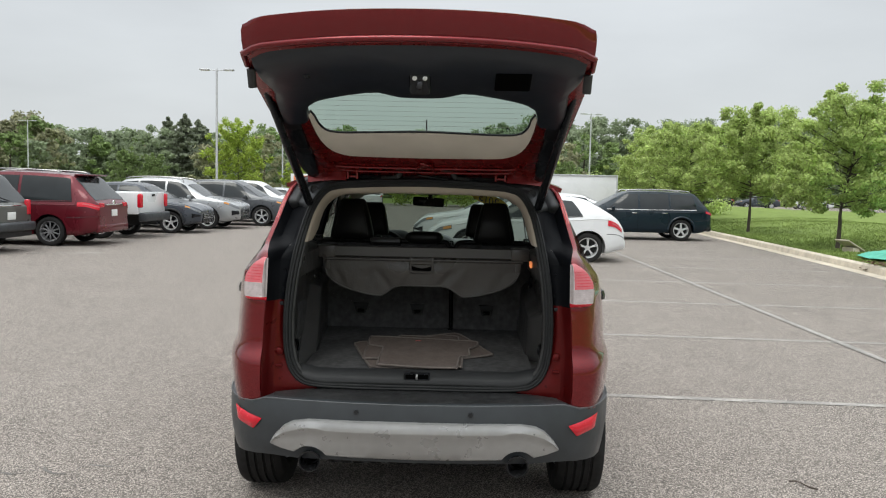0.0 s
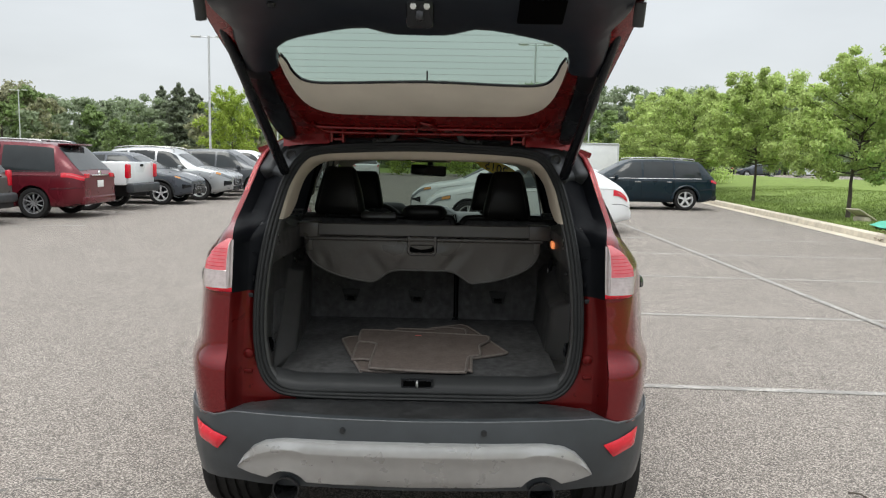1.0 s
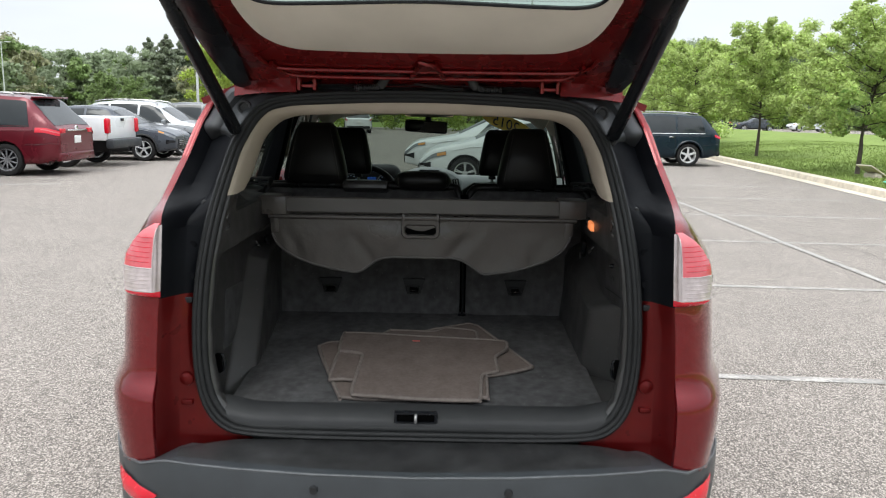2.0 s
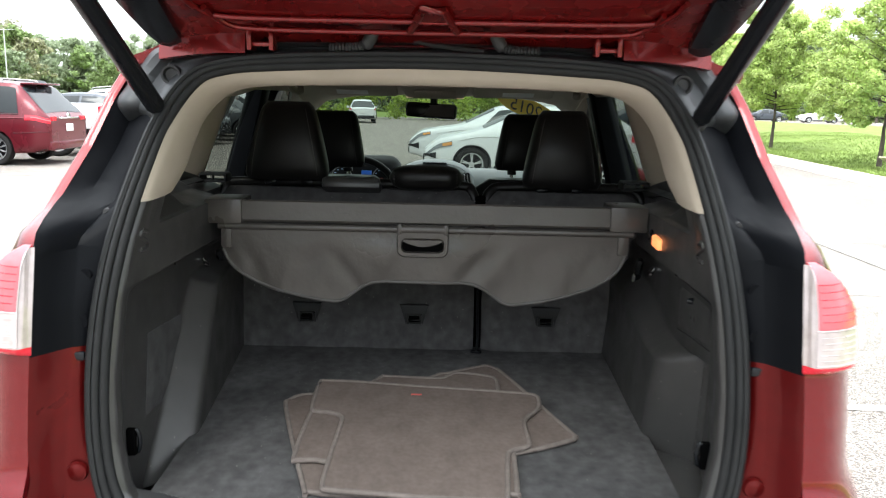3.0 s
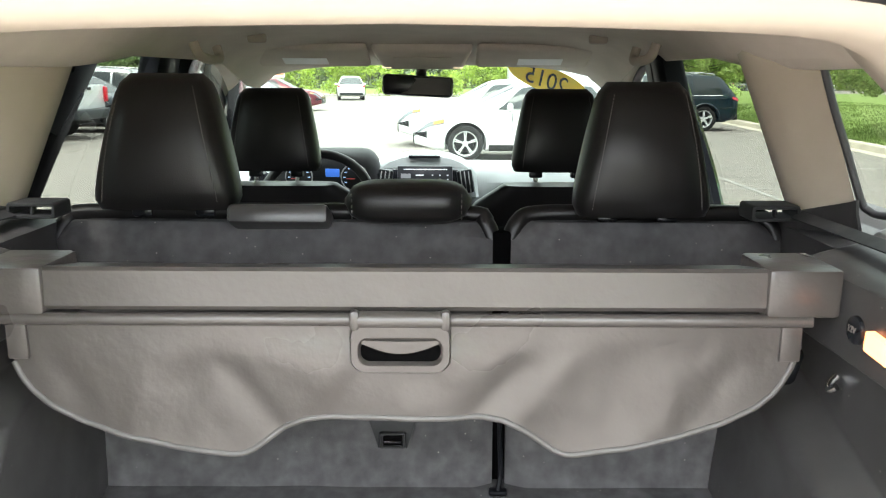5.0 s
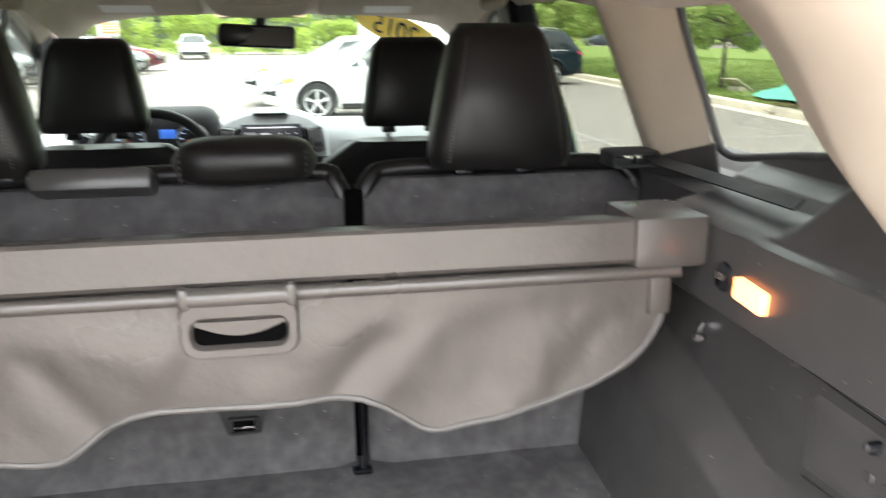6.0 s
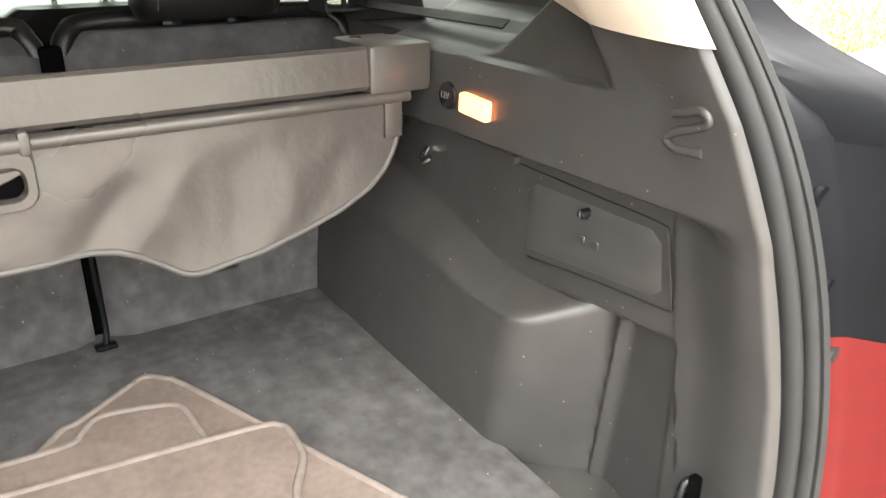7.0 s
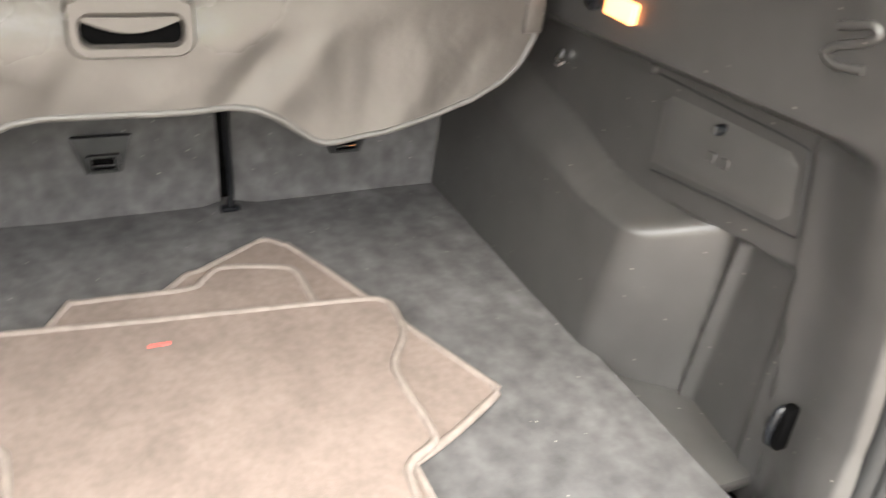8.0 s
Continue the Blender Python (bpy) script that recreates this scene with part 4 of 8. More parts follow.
def trim_right(y, z):
    lower = 0.574
    # shallow step behind the access door
    lower -= 0.007 * sstep(0.003, -0.003, y + 0.212 + 0.16 * (1.11 - z)) * sstep(1.135, 1.125, z)
    # pocket behind the wheel housing, its side wall and slanting back
    if z < 1.02:
        yb = -0.107 - (z - 0.71) * 0.11
        back = 0.604 if y > yb else 0.604 - 0.026 * (yb - y) / (yb + 0.232)
        top = 0.983 + 0.085 * (-0.069 - y)
        k = sstep(top + 0.005, top - 0.005, z) * sstep(-0.236, -0.226, y) * sstep(0.06, 0.03, y)
        lower += (back - lower) * k - 0.014 * k * math.exp(-((y - yb) / 0.009) ** 2)
    x = lower + (upper_x(y, z) - lower) * sstep(1.136, 1.156, z)
    x += 0.075 * sstep(0.29, 0.34, y) * sstep(1.12, 1.16, z)
    # wheel housing: inner face, sloping top, slanting rear face
    low = wheel_low(y)
    inner = 0.517 - 0.014 * sstep(0.95, 0.77, z)
    house = smax(smax(inner, 0.518 + (z - low) * (2.0 - 0.5 * sstep(0.05, 0.2, y)), 0.008 + 0.034 * sstep(0.08, 0.28, y)), 0.518 - (y + 0.030) * 1.05, 0.026)
    return finish_x(smin(x, house, 0.006), y, z)


def trim_left(y, z):
    x = 0.574 + (upper_x(y, z) - 0.574) * sstep(1.136, 1.156, z) + 0.075 * sstep(0.29, 0.34, y) * sstep(1.12, 1.16, z)
    # wheel housing whose rear face leans forward like the wheel's arch
    low = interp(y, (-0.10, 0.05, 0.15, 0.25, 0.35, 0.6), (1.02, 1.03, 1.045, 1.06, 1.07, 1.075))
    inner = 0.500 + 0.075 * (y + 0.05)
    house = smax(smax(inner, inner + (z - low) * 2.0, 0.010), inner + (-0.055 + (z - 0.77) * 0.85 - y) * 1.0, 0.012)
    return finish_x(smin(x, house, 0.008), y, z)


def build_trim(shape):
    rows = []
    for i in range(176):
        r = []
        for j in range(216):
            zc = 0.700 + 0.540 * i / 109 if i < 110 else 1.240 + 0.092 * (i - 109) / 66
            y0 = yo(zc) + 0.002
            y = y0 + (0.56 - y0) * (j / 215)
            # the upper edge follows the window seal; the rows lie closer near the sill
            top = interp(y, (-0.1, 0.05, 0.21, 0.30, 0.362), (1.332, 1.338, 1.320, 1.306, 1.297))
            z = zc if i < 110 else 1.240 + (top - 1.240) * (i - 109) / 66
            r.append((shape(y, z), y, z))
        rows.append(r)
    return bm_loft(rows)


part("cargo_side_trim", build_trim(trim_right), M_TRIM, suv, "moulded dark plastic cargo side trim with a pocket")
bm = build_trim(trim_left)
bmesh.ops.scale(bm, vec=(-1, 1, 1), verts=bm.verts)
bmesh.ops.reverse_faces(bm, faces=bm.faces)
part("cargo_side_trim", bm, M_TRIM, suv, "moulded dark plastic cargo side trim")
# flat grained panel let into the left trim
rows = []
for i in range(7):
    f = i / 6
    a, b = Vector((0.0, 0.100, 1.000)).lerp(Vector((0, -0.010, 0.842)), f), Vector((0, -0.131, 1.016)).lerp(Vector((0, -0.166, 0.845)), f)
    rows.append([(-0.5735 + (0.0 if i in (0, 6) or j in (0, 9) else 0.004), a.y + (b.y - a.y) * j / 9, a.z + (b.z - a.z) * j / 9) for j in range(10)])
part("storage_panel", bm_loft(rows, thick=0.004), M_CARPET, suv, "dark grained panel in the side trim")


def build_access():
    rows = []
    for i in range(8):
        f = i / 7
        r = []
        for j in range(15):
            g = j / 14
            y, z0, z1 = 0.019 - 0.214 * g - 0.010 * (1 - f) * g, 1.019 + 0.017 * g, 1.112 - 0.001 * g
            z = z0 + (z1 - z0) * f
            edge = i in (0, 7) or j in (0, 14)
            cut = 0.012 * max(0.0, 1 - min(g, 1 - g) * 14) * (1 if f > 0.5 else -1) * (abs(f - 0.5) * 2) ** 6 * (g > 0.5)
            r.append((0.5745 - (0.0 if edge else 0.0042), y, z - cut))
        rows.append(r)
    return bm_loft(rows, thick=0.004)


# smoother trim plastic, lightened to put the door's sheen into its colour
M_DOORSHEEN = mk("smooth_trim_sheen_lightened", (0.042, 0.041, 0.040), 0.40, var=0.08, scale=22, bump=0.15, bscale=1100, spec=0.6)
part("access_door", build_access(), M_DOORSHEEN, suv, "dark plastic access door in the side trim")
gap = [(0.034, 1.128), (-0.08, 1.124), (-0.190, 1.1205), (-0.203, 1.113), (-0.2075, 1.095), (-0.219, 1.040), (-0.217, 1.031), (-0.205, 1.029), (-0.10, 1.0225), (0.012, 1.012)]
part("access_groove", tube(smooth_path([(0.5735 if z > 1.118 else 0.5715, y, z) for y, z in gap], 4), 0.0013, 5), M_PLASTIC, suv)
kb = part("access_knob", lathe([(0, -0.009), (0.0045, -0.009), (0.0062, -0.006), (0.007, 0.004)], 16, "x"), M_GLOSSBLACK, suv, "small black turn knob")
kb.location = (0.569, -0.087, 1.100)
part("knob_rib", rbox(0.5605, -0.087, 1.100, 0.004, 0.003, 0.010, 0.001, 1), M_TRIM, suv)
for s in (1, -1):
    shape = trim_right if s > 0 else trim_left
    # s-shaped bag hook
    pts = [(-0.226, 1.248), (-0.244, 1.252), (-0.260, 1.256), (-0.268, 1.250), (-0.262, 1.243), (-0.244, 1.236), (-0.229, 1.231), (-0.218, 1.222), (-0.230, 1.215), (-0.246, 1.216), (-0.262, 1.218)]
    part("bag_hook", tube(smooth_path([(s * (shape(y, z) + 0.0005), y, z) for y, z in pts[::-1]], 5), 0.0046, 8), M_TRIM, suv, "moulded s-shaped bag hook")
    part("tie_hook", tube(smooth_path([(s * 0.570, 0.240, 1.102), (s * 0.560, 0.236, 1.092), (s * 0.556, 0.228, 1.087), (s * 0.561, 0.220, 1.094)], 4), 0.0050, 7), M_CHROME, suv, "small metal tie hook")
    part("trim_clip", lathe([(0, -0.006), (0.006, -0.006), (0.008, 0.003)], 10, "x"), M_TRIM, suv, "small round trim clip").location = (s * 0.572, 0.046, 1.132)
    # near-black block painted as the shade behind the lashing loop
    part("loop_recess", rbox(s * 0.5535, -0.290, 0.845, 0.018, 0.013, 0.056, 0.004), M_RECESSSHADE, suv, "near-black block for the shade in the lashing loop's recess")
    part("lashing_loop", tube(smooth_path([(s * 0.552, -0.282, 0.822), (s * 0.543, -0.284, 0.824), (s * 0.539, -0.285, 0.845), (s * 0.543, -0.286, 0.866), (s * 0.552, -0.287, 0.868)], 4), 0.0045, 8), M_GLOSSBLACK, suv, "black lashing loop")
    part("lever", rbox(s * 0.556, 0.345, 1.070, 0.018, 0.022, 0.085, 0.008, m=Matrix.Rotation(radians(24), 4, "X")), M_GLOSSBLACK, suv, "black seat release lever")
    part("lever_tab", rbox(s * 0.546, 0.350, 1.052, 0.006, 0.014, 0.022, 0.003, m=Matrix.Rotation(radians(24), 4, "X")), M_SILVER, suv, "metal tip of the seat release lever")
# faint pictograms moulded in the right access door
for dy in (0.0, -0.022):
    part("moulded_mark", rbox(0.5695, -0.082 + dy, 1.066, 0.002, 0.013, 0.012, 0.001, 1), M_TRIM, suv)

# cargo lamp and 12 V socket, right side
part("cargo_lamp", rbox(0.531, 0.074, 1.197, 0.016, 0.055, 0.025, 0.003, m=Matrix.Rotation(radians(4), 4, "X")), M_LAMP, suv, "lit warm white cargo lamp")
sock = part("power_socket", lathe([(0, -0.006), (0.014, -0.006), (0.017, -0.004), (0.019, 0.004)], 20, "x"), M_GLOSSBLACK, suv, "round black 12V power socket cover")
sock.location = (0.533, 0.135, 1.200)


def lettering(text, size, m, material, parent, label, name="lettering"):
    cu = bpy.data.curves.new("txt", "FONT")
    cu.body, cu.size, cu.extrude = text, size, 0.0004
    cu.align_x, cu.align_y = "CENTER", "CENTER"
    ob = bpy.data.objects.new("txt", cu)
    scene.collection.objects.link(ob)
    bpy.context.view_layer.update()
    me = bpy.data.meshes.new_from_object(ob.evaluated_get(bpy.context.evaluated_depsgraph_get()))
    bpy.data.objects.remove(ob)
    bpy.data.curves.remove(cu)
    me.transform(m)
    return put(name, me, material, parent, label)


lettering("12V", 0.012, pose(0.526, 0.135, 1.201, 90, 0, -90), M_MATEDGE, sock, "12V lettering").parent = suv

# ---- load cover ----
rows = []
for i in range(41):
    x = -0.535 + 1.07 * i / 40 - 0.007
    rows.append([(x, 0.280, 1.245), (x, 0.200, 1.260), (x, 0.186, 1.262), (x, 0.181, 1.258), (x, 0.178, 1.214), (x, 0.183, 1.208), (x, 0.28, 1.200)])
cover = thing("load_cover", "dark retractable cargo cover pulled half down behind the seats", "cargo cover")
part("cassette", bm_loft(rows, closed=True, cap=True), M_VINYL, cover, "brown-grey plastic roller cassette")
for s in (1, -1):
    part("end_cap", rbox(-0.006 + s * 0.4925, 0.226, 1.2325, 0.092, 0.105, 0.062, 0.006), M_VINYL, cover, "plastic end cap")
part("pull_rod", tube([(-0.511, 0.180, 1.197), (0.499, 0.180, 1.197)], 0.0085, 10), M_VINYL, cover, "brown-grey pull rod")
part("rod_channel", tube([(-0.505, 0.188, 1.211), (0.490, 0.188, 1.211)], 0.004, 6), M_PLASTIC, cover)


def flap_low(x):
    """Lower edge of the hanging flap."""
    a = abs(x + 0.010)
    return interp(a, (0, 0.100, 0.128, 0.150, 0.175, 0.195, 0.210, 0.225, 0.29, 0.36, 0.41, 0.45, 0.475, 0.490, 0.498), (1.066, 1.065, 1.061, 1.051, 1.033, 1.018, 1.012, 1.012, 1.021, 1.039, 1.057, 1.080, 1.103, 1.130, 1.165))


def flap_y(x, z):
    d = 1.195 - z
    wav = noise.noise((x * 4.2 + 3, z * 4.0, 0)) * 0.010 + noise.noise((x * 13, z * 10, 7)) * 0.004 + noise.noise((x * 34, z * 20, 4)) * 0.0012
    fold = 0.0
    for fx, lean, amp, wd in ((-0.30, 0.5, 0.008, 0.03), (-0.20, -0.7, 0.010, 0.022), (-0.09, 0.6, 0.007, 0.02), (0.10, 0.8, 0.011, 0.022), (0.16, 0.7, -0.009, 0.02), (0.27, -0.4, 0.006, 0.035), (0.38, 0.5, 0.008, 0.03), (-0.42, -0.3, 0.007, 0.03)):
        fold += amp * math.exp(-((x - fx - lean * (z - 1.09)) / wd) ** 2)
    fold *= 0.42 * sstep(0.02, 0.09, d)
    return 0.184 + (wav + fold) * sstep(0.0, 0.06, d) + 0.02 * d


rows = []
FX = [-0.502 + 0.990 * i / 150 for i in range(151)]
for f in [k / 26 for k in range(27)]:
    rows.append([(x, flap_y(x, 1.193 + (flap_low(x) - 1.193) * f), 1.193 + (flap_low(x) - 1.193) * f) for x in FX])
part("flap", bm_loft(rows, thick=0.002), M_VINYL, cover, "brown-grey vinyl flap with a wavy lower edge")
part("piping", tube([(x, flap_y(x, flap_low(x)) - 0.001, flap_low(x)) for x in FX], 0.0042, 7), M_PIPING, cover, "pale grey edge piping")
for s in (1, -1):
    part("corner_tab", rbox(-0.008 + s * 0.484, 0.180, 1.172, 0.026, 0.006, 0.056, 0.002), M_VINYL, cover, "plastic corner tab on the flap")


hc = -0.012
part("handle_frame", ring_plate(rrect(hc, 1.1665, 0.063, 0.036, 0.020), rrect(hc, 1.1585, 0.050, 0.0140, 0.012), 0.170, 0.016, 0.006), M_VINYL, cover, "brown-grey plastic pull handle")
part("handle_lip", tube([(hc - 0.06, 0.172, 1.199), (hc + 0.06, 0.172, 1.199)], 0.0115, 10), M_VINYL, cover)
# the handle opening's shade, drawn as a near-black sheet
part("handle_recess", rbox(hc, 0.178, 1.160, 0.104, 0.008, 0.034, 0.002), M_RECESSSHADE, cover)
rows = [[(hc - 0.050 + 0.100 * i / 16, 0.1715 - 0.003 * math.sin(math.pi * i / 16), 1.1735 - f * (0.003 + 0.013 * math.sin(math.pi * i / 16))) for i in range(17)] for f in (0, 0.5, 1)]
part("handle_grip", bm_loft(rows, thick=0.004), M_VINYL, cover, "sagging finger grip in the pull handle")
for s in (1, -1):
    part("handle_lug", rbox(hc + s * 0.056, 0.168, 1.200, 0.012, 0.016, 0.026, 0.005), M_VINYL, cover)


# ---- floor mats stacked on the cargo floor ----
def mat_thing(outline, z_off, label, wob):
    t = thing("floor_mat", label, "car mat", group="stacked floor mats")
    pts = smooth_path([(x, y, 0) for x, y in outline], 5, closed=True)
    cx = sum(p.x for p in pts) / len(pts)
    cy = sum(p.y for p in pts) / len(pts)

    def zz(x, y):
        return floor_z(y) + z_off + 0.003 * noise.noise((x * 5, y * 5, 0.5))

    rows = []
    for f in (1.0, 0.99, 0.93, 0.75, 0.5, 0.25, 0.02):
        rows.append([(cx + (p.x - cx) * f, cy + (p.y - cy) * f, zz(cx + (p.x - cx) * f, cy + (p.y - cy) * f) + (0.0050 if f < 1 else 0.0)) for p in pts])
    part("mat_body", bm_loft(rows, closed=True, cap=True, flip=True), M_MAT, t, "brown-grey carpet pile")
    part("binding", tube([(p.x, p.y, zz(p.x, p.y) + 0.003) for p in pts], 0.0055, 7, closed=True), M_MATEDGE, t, "stitched grey edge binding")
    return t

mat_thing([(-0.33, 0.115), (-0.29, 0.150), (-0.18, 0.135), (0.10, 0.10), (0.15, -0.25), (-0.10, -0.31), (-0.205, -0.305), (-0.222, -0.285), (-0.327, 0.06)], 0.001, "brown-grey carpet floor mat at the bottom of the stack", 1.0)
mat_thing([(0.145, 0.350), (0.158, 0.355), (0.170, 0.352), (0.185, 0.335), (0.205, 0.300), (0.335, -0.025), (0.343, -0.045), (0.341, -0.058), (0.328, -0.070), (0.21, -0.13), (0.02, -0.19), (-0.10, 0.10), (0.02, 0.27), (0.06, 0.295)], 0.0055, "brown-grey carpet floor mat lying askew under others", 2.0)
mat_thing([(-0.120, 0.240), (-0.100, 0.250), (0.03, 0.245), (0.055, 0.262), (0.085, 0.285), (0.160, 0.268), (0.182, 0.245), (0.185, 0.18), (0.205, 0.02), (0.200, -0.10), (0.195, -0.295), (0.180, -0.310), (0.0, -0.29),
           (-0.19, -0.205), (-0.245, -0.200), (-0.260, -0.180), (-0.258, 0.05), (-0.20, 0.09)], 0.010, "brown-grey carpet floor mat in the middle of the stack", 3.0)
top_mat = mat_thing([(-0.268, 0.188), (-0.245, 0.204), (-0.10, 0.190), (0.0, 0.180), (0.12, 0.168), (0.247, 0.155), (0.274, 0.143), (0.280, 0.122), (0.273, 0.072), (0.240, 0.020), (0.234, -0.02), (0.236, -0.105), (0.222, -0.125), (0.196, -0.140),
                     (0.184, -0.175), (0.174, -0.325), (0.160, -0.340), (0.05, -0.335), (-0.08, -0.326), (-0.165, -0.320), (-0.182, -0.305), (-0.184, -0.20), (-0.183, -0.03), (-0.190, 0.005), (-0.215, 0.020), (-0.248, 0.026), (-0.262, 0.045)],
                    0.0145, "brown-grey carpet floor mat on top of the stack", 4.0)
M_REDTAG = mk("red_tag", (0.45, 0.07, 0.06), 0.8, var=0.1)
part("tag", rbox(-0.02, 0.130, floor_z(0.13) + 0.0205, 0.026, 0.005, 0.002, 0.0), M_REDTAG, top_mat, "small red mark on the mat")

# ---- rear seats ----
def seat_back(x0, x1):
    rows = []
    for i in range(25):
        x = x0 + (x1 - x0) * i / 24
        e = min(x - x0, x1 - x)
        rnd = 0.030 * (1 - sstep(0, 0.035, e))
        r = [(x, 0.535, 0.760)]
        for z in (0.785, 0.84, 0.92, 1.0, 1.08, 1.16, 1.21, 1.233):
            r.append((x, 0.498 + 0.030 * (z - 0.79) / 0.46 + 0.5 * rnd + 0.004 * noise.noise((x * 7, z * 7, 3)), z - 0.3 * rnd * (z > 1.2)))
        r += [(x, 0.545 + rnd * 0.3, 1.254 - rnd), (x, 0.59, 1.260 - rnd), (x, 0.64, 1.245 - rnd), (x, 0.665, 1.18 - rnd), (x, 0.66, 0.95), (x, 0.63, 0.80)]
        rows.append(r)
    return bm_loft(rows, closed=True, cap=True)


rear = thing("rear_seat", "black leather split rear bench with carpeted back", "car seat")
part("seatback", seat_back(-0.615, 0.128), M_CARPET, rear, "grey carpeted rear of the wide seatback")
# added filler, coloured near-black for the shade between the seatbacks
part("seat_gap", rbox(0.139, 0.56, 1.01, 0.030, 0.06, 0.46, 0.004), M_RECESSSHADE, rear, "near-black filler for the shade between the seatbacks")
part("seatback", seat_back(0.150, 0.610), M_CARPET, rear, "grey carpeted rear of the narrow seatback")
part("seat_cushion", rbox(0, 0.92, 0.72, 1.22, 0.54, 0.18, 0.06, 3), M_LEATHER, rear, "black leather seat cushion")
for x0, x1 in ((-0.610, 0.123), (0.155, 0.605)):
    part("seat_top_edge", tube(smooth_path([(x0, 0.552, 1.223), (x0 + 0.012, 0.560, 1.250), (x0 + 0.05, 0.572, 1.264), ((x0 + x1) / 2, 0.572, 1.266), (x1 - 0.05, 0.572, 1.264), (x1 - 0.012, 0.560, 1.250), (x1, 0.552, 1.223)], 5), 0.016, 10), M_LEATHER, rear, "black leather top edge")
for x in (-0.354, -0.044, 0.334):
    part("anchor_cover", ring_plate(rrect(x, 0.887, 0.023, 0.015, 0.004), rrect(x, 0.887, 0.016, 0.009, 0.002), 0.488, 0.02, 0.004), M_SEAL, rear, "black child seat anchor cover")
    bm = rbox(0, 0, 0, 1.0, 0.012, 0.058, 0.003)
    for v in bm.verts:
        v.co.x *= 0.066 + 0.62 * v.co.z
    bmesh.ops.translate(bm, vec=(x, 0.4955, 0.899), verts=bm.verts)
    part("anchor_tab", bm, M_SEAL, rear)
    part("anchor_bar", tube([(x - 0.015, 0.487, 0.884), (x + 0.015, 0.487, 0.884)], 0.0024, 6), M_CHROME, rear)
    # near-black plate standing for shade inside the anchor opening
    part("anchor_recess", rbox(x, 0.490, 0.887, 0.034, 0.006, 0.020, 0.002), M_RECESSSHADE, rear)
part("seat_gap_strap", tube(smooth_path([(0.139, 0.500, 1.06), (0.138, 0.492, 0.92), (0.141, 0.488, 0.83), (0.136, 0.476, 0.800)], 5), 0.0045, 6), M_PILLAR, rear, "black strap in the seat gap")
part("strap_end", rbox(0.136, 0.478, 0.797, 0.032, 0.020, 0.009, 0.004), M_PILLAR, rear)
part("seat_latch_panel", rbox(-0.228, 0.535, 1.262, 0.165, 0.085, 0.034, 0.010, 2, Matrix.Rotation(radians(-22), 4, "X")), M_TRIM, rear, "dark seat belt guide panel on the seat top")


def headrest(x, y, z0, z1, wb, wt, depth, name="headrest", parent=None, tilt=6):
    rows = []
    n = 14
    for i in range(n + 1):
        f = i / n
        z = z0 + (z1 - z0) * f
        hw = 0.5 * (wb + (wt - wb) * f ** 1.3)
        e = 1.0
        if f < 0.14:
            e = math.sqrt(max(0.0, 1 - ((0.14 - f) / 0.14) ** 2)) * 0.22 + 0.78
        if f > 0.84:
            e = math.sqrt(max(0.0, 1 - ((f - 0.84) / 0.16) ** 2)) * 0.45 + 0.55
        hd = depth * 0.5 * (0.75 + 0.25 * math.sin(f * 3.0)) * e
        r = []
        for j in range(28):
            a = 2 * math.pi * j / 28
            cx, sy = math.cos(a), math.sin(a)
            px = math.copysign(abs(cx) ** 0.45, cx) * hw * (e * 0.35 + 0.65)
            py = math.copysign(abs(sy) ** 0.6, sy) * hd
            r.append((x + px, y + py + (f - 0.5) * 0.03, z))
        rows.append(r)
    ob = part(name, bm_loft(rows, closed=True, cap=True), M_LEATHER, parent, "black leather headrest with pale stitching")
    # stitch lines on the rear face
    for s in (1, -1):
        for i in range(34):
            f0, f1 = 0.07 + i * 0.025, 0.07 + i * 0.025 + 0.015
            pts = []
            for f in (f0, f1):
                hw = 0.5 * (wb + (wt - wb) * f ** 1.3)
                pts.append((x + s * hw * 0.78, y - depth * 0.5 * (0.75 + 0.25 * math.sin(f * 3.0)) * 0.985 + (f - 0.5) * 0.03 - 0.0015, z0 + (z1 - z0) * f))
            part("stitch", tube(pts, 0.0008, 4), M_STITCH, ob)
    for s in (1, -1):
        part("headrest_post", tube([(x + s * wb * 0.22, y + 0.01, z0 - 0.10), (x + s * wb * 0.22, y + 0.01, z0 + 0.05)], 0.006, 8), M_CHROME, ob, "chrome post")
        part("post_collar", rbox(x + s * wb * 0.22, y + 0.01, z0 - 0.012, 0.034, 0.026, 0.016, 0.004), M_GLOSSBLACK, ob)
    return ob


headrest(0.368, 0.555, 1.270, 1.486, 0.228, 0.135, 0.125, parent=rear)
headrest(-0.414, 0.555, 1.280, 1.497, 0.240, 0.135, 0.125, parent=rear)
# low middle headrest
rows = []
for i in range(17):
    x = -0.124 + 0.212 * i / 16
    e = math.sqrt(max(0.02, 1 - ((abs(i - 8) / 8) ** 5)))
    rows.append([(x, 0.555 + 0.065 * e * math.copysign(abs(math.cos(a)) ** 0.6, math.cos(a)), 1.289 + 0.034 * e * math.copysign(abs(math.sin(a)) ** 0.6, math.sin(a))) for a in [2 * math.pi * j / 20 for j in range(20)]])
mid = part("middle_headrest", bm_loft(rows, closed=True, cap=True), M_LEATHER, rear, "low black leather middle headrest")
for s in (-0.106, 0.070):
    for i in range(5):
        part("stitch", tube([(s, 0.4885, 1.269 + 0.009 * i), (s, 0.4885, 1.274 + 0.009 * i)], 0.001, 4), M_STITCH, mid)

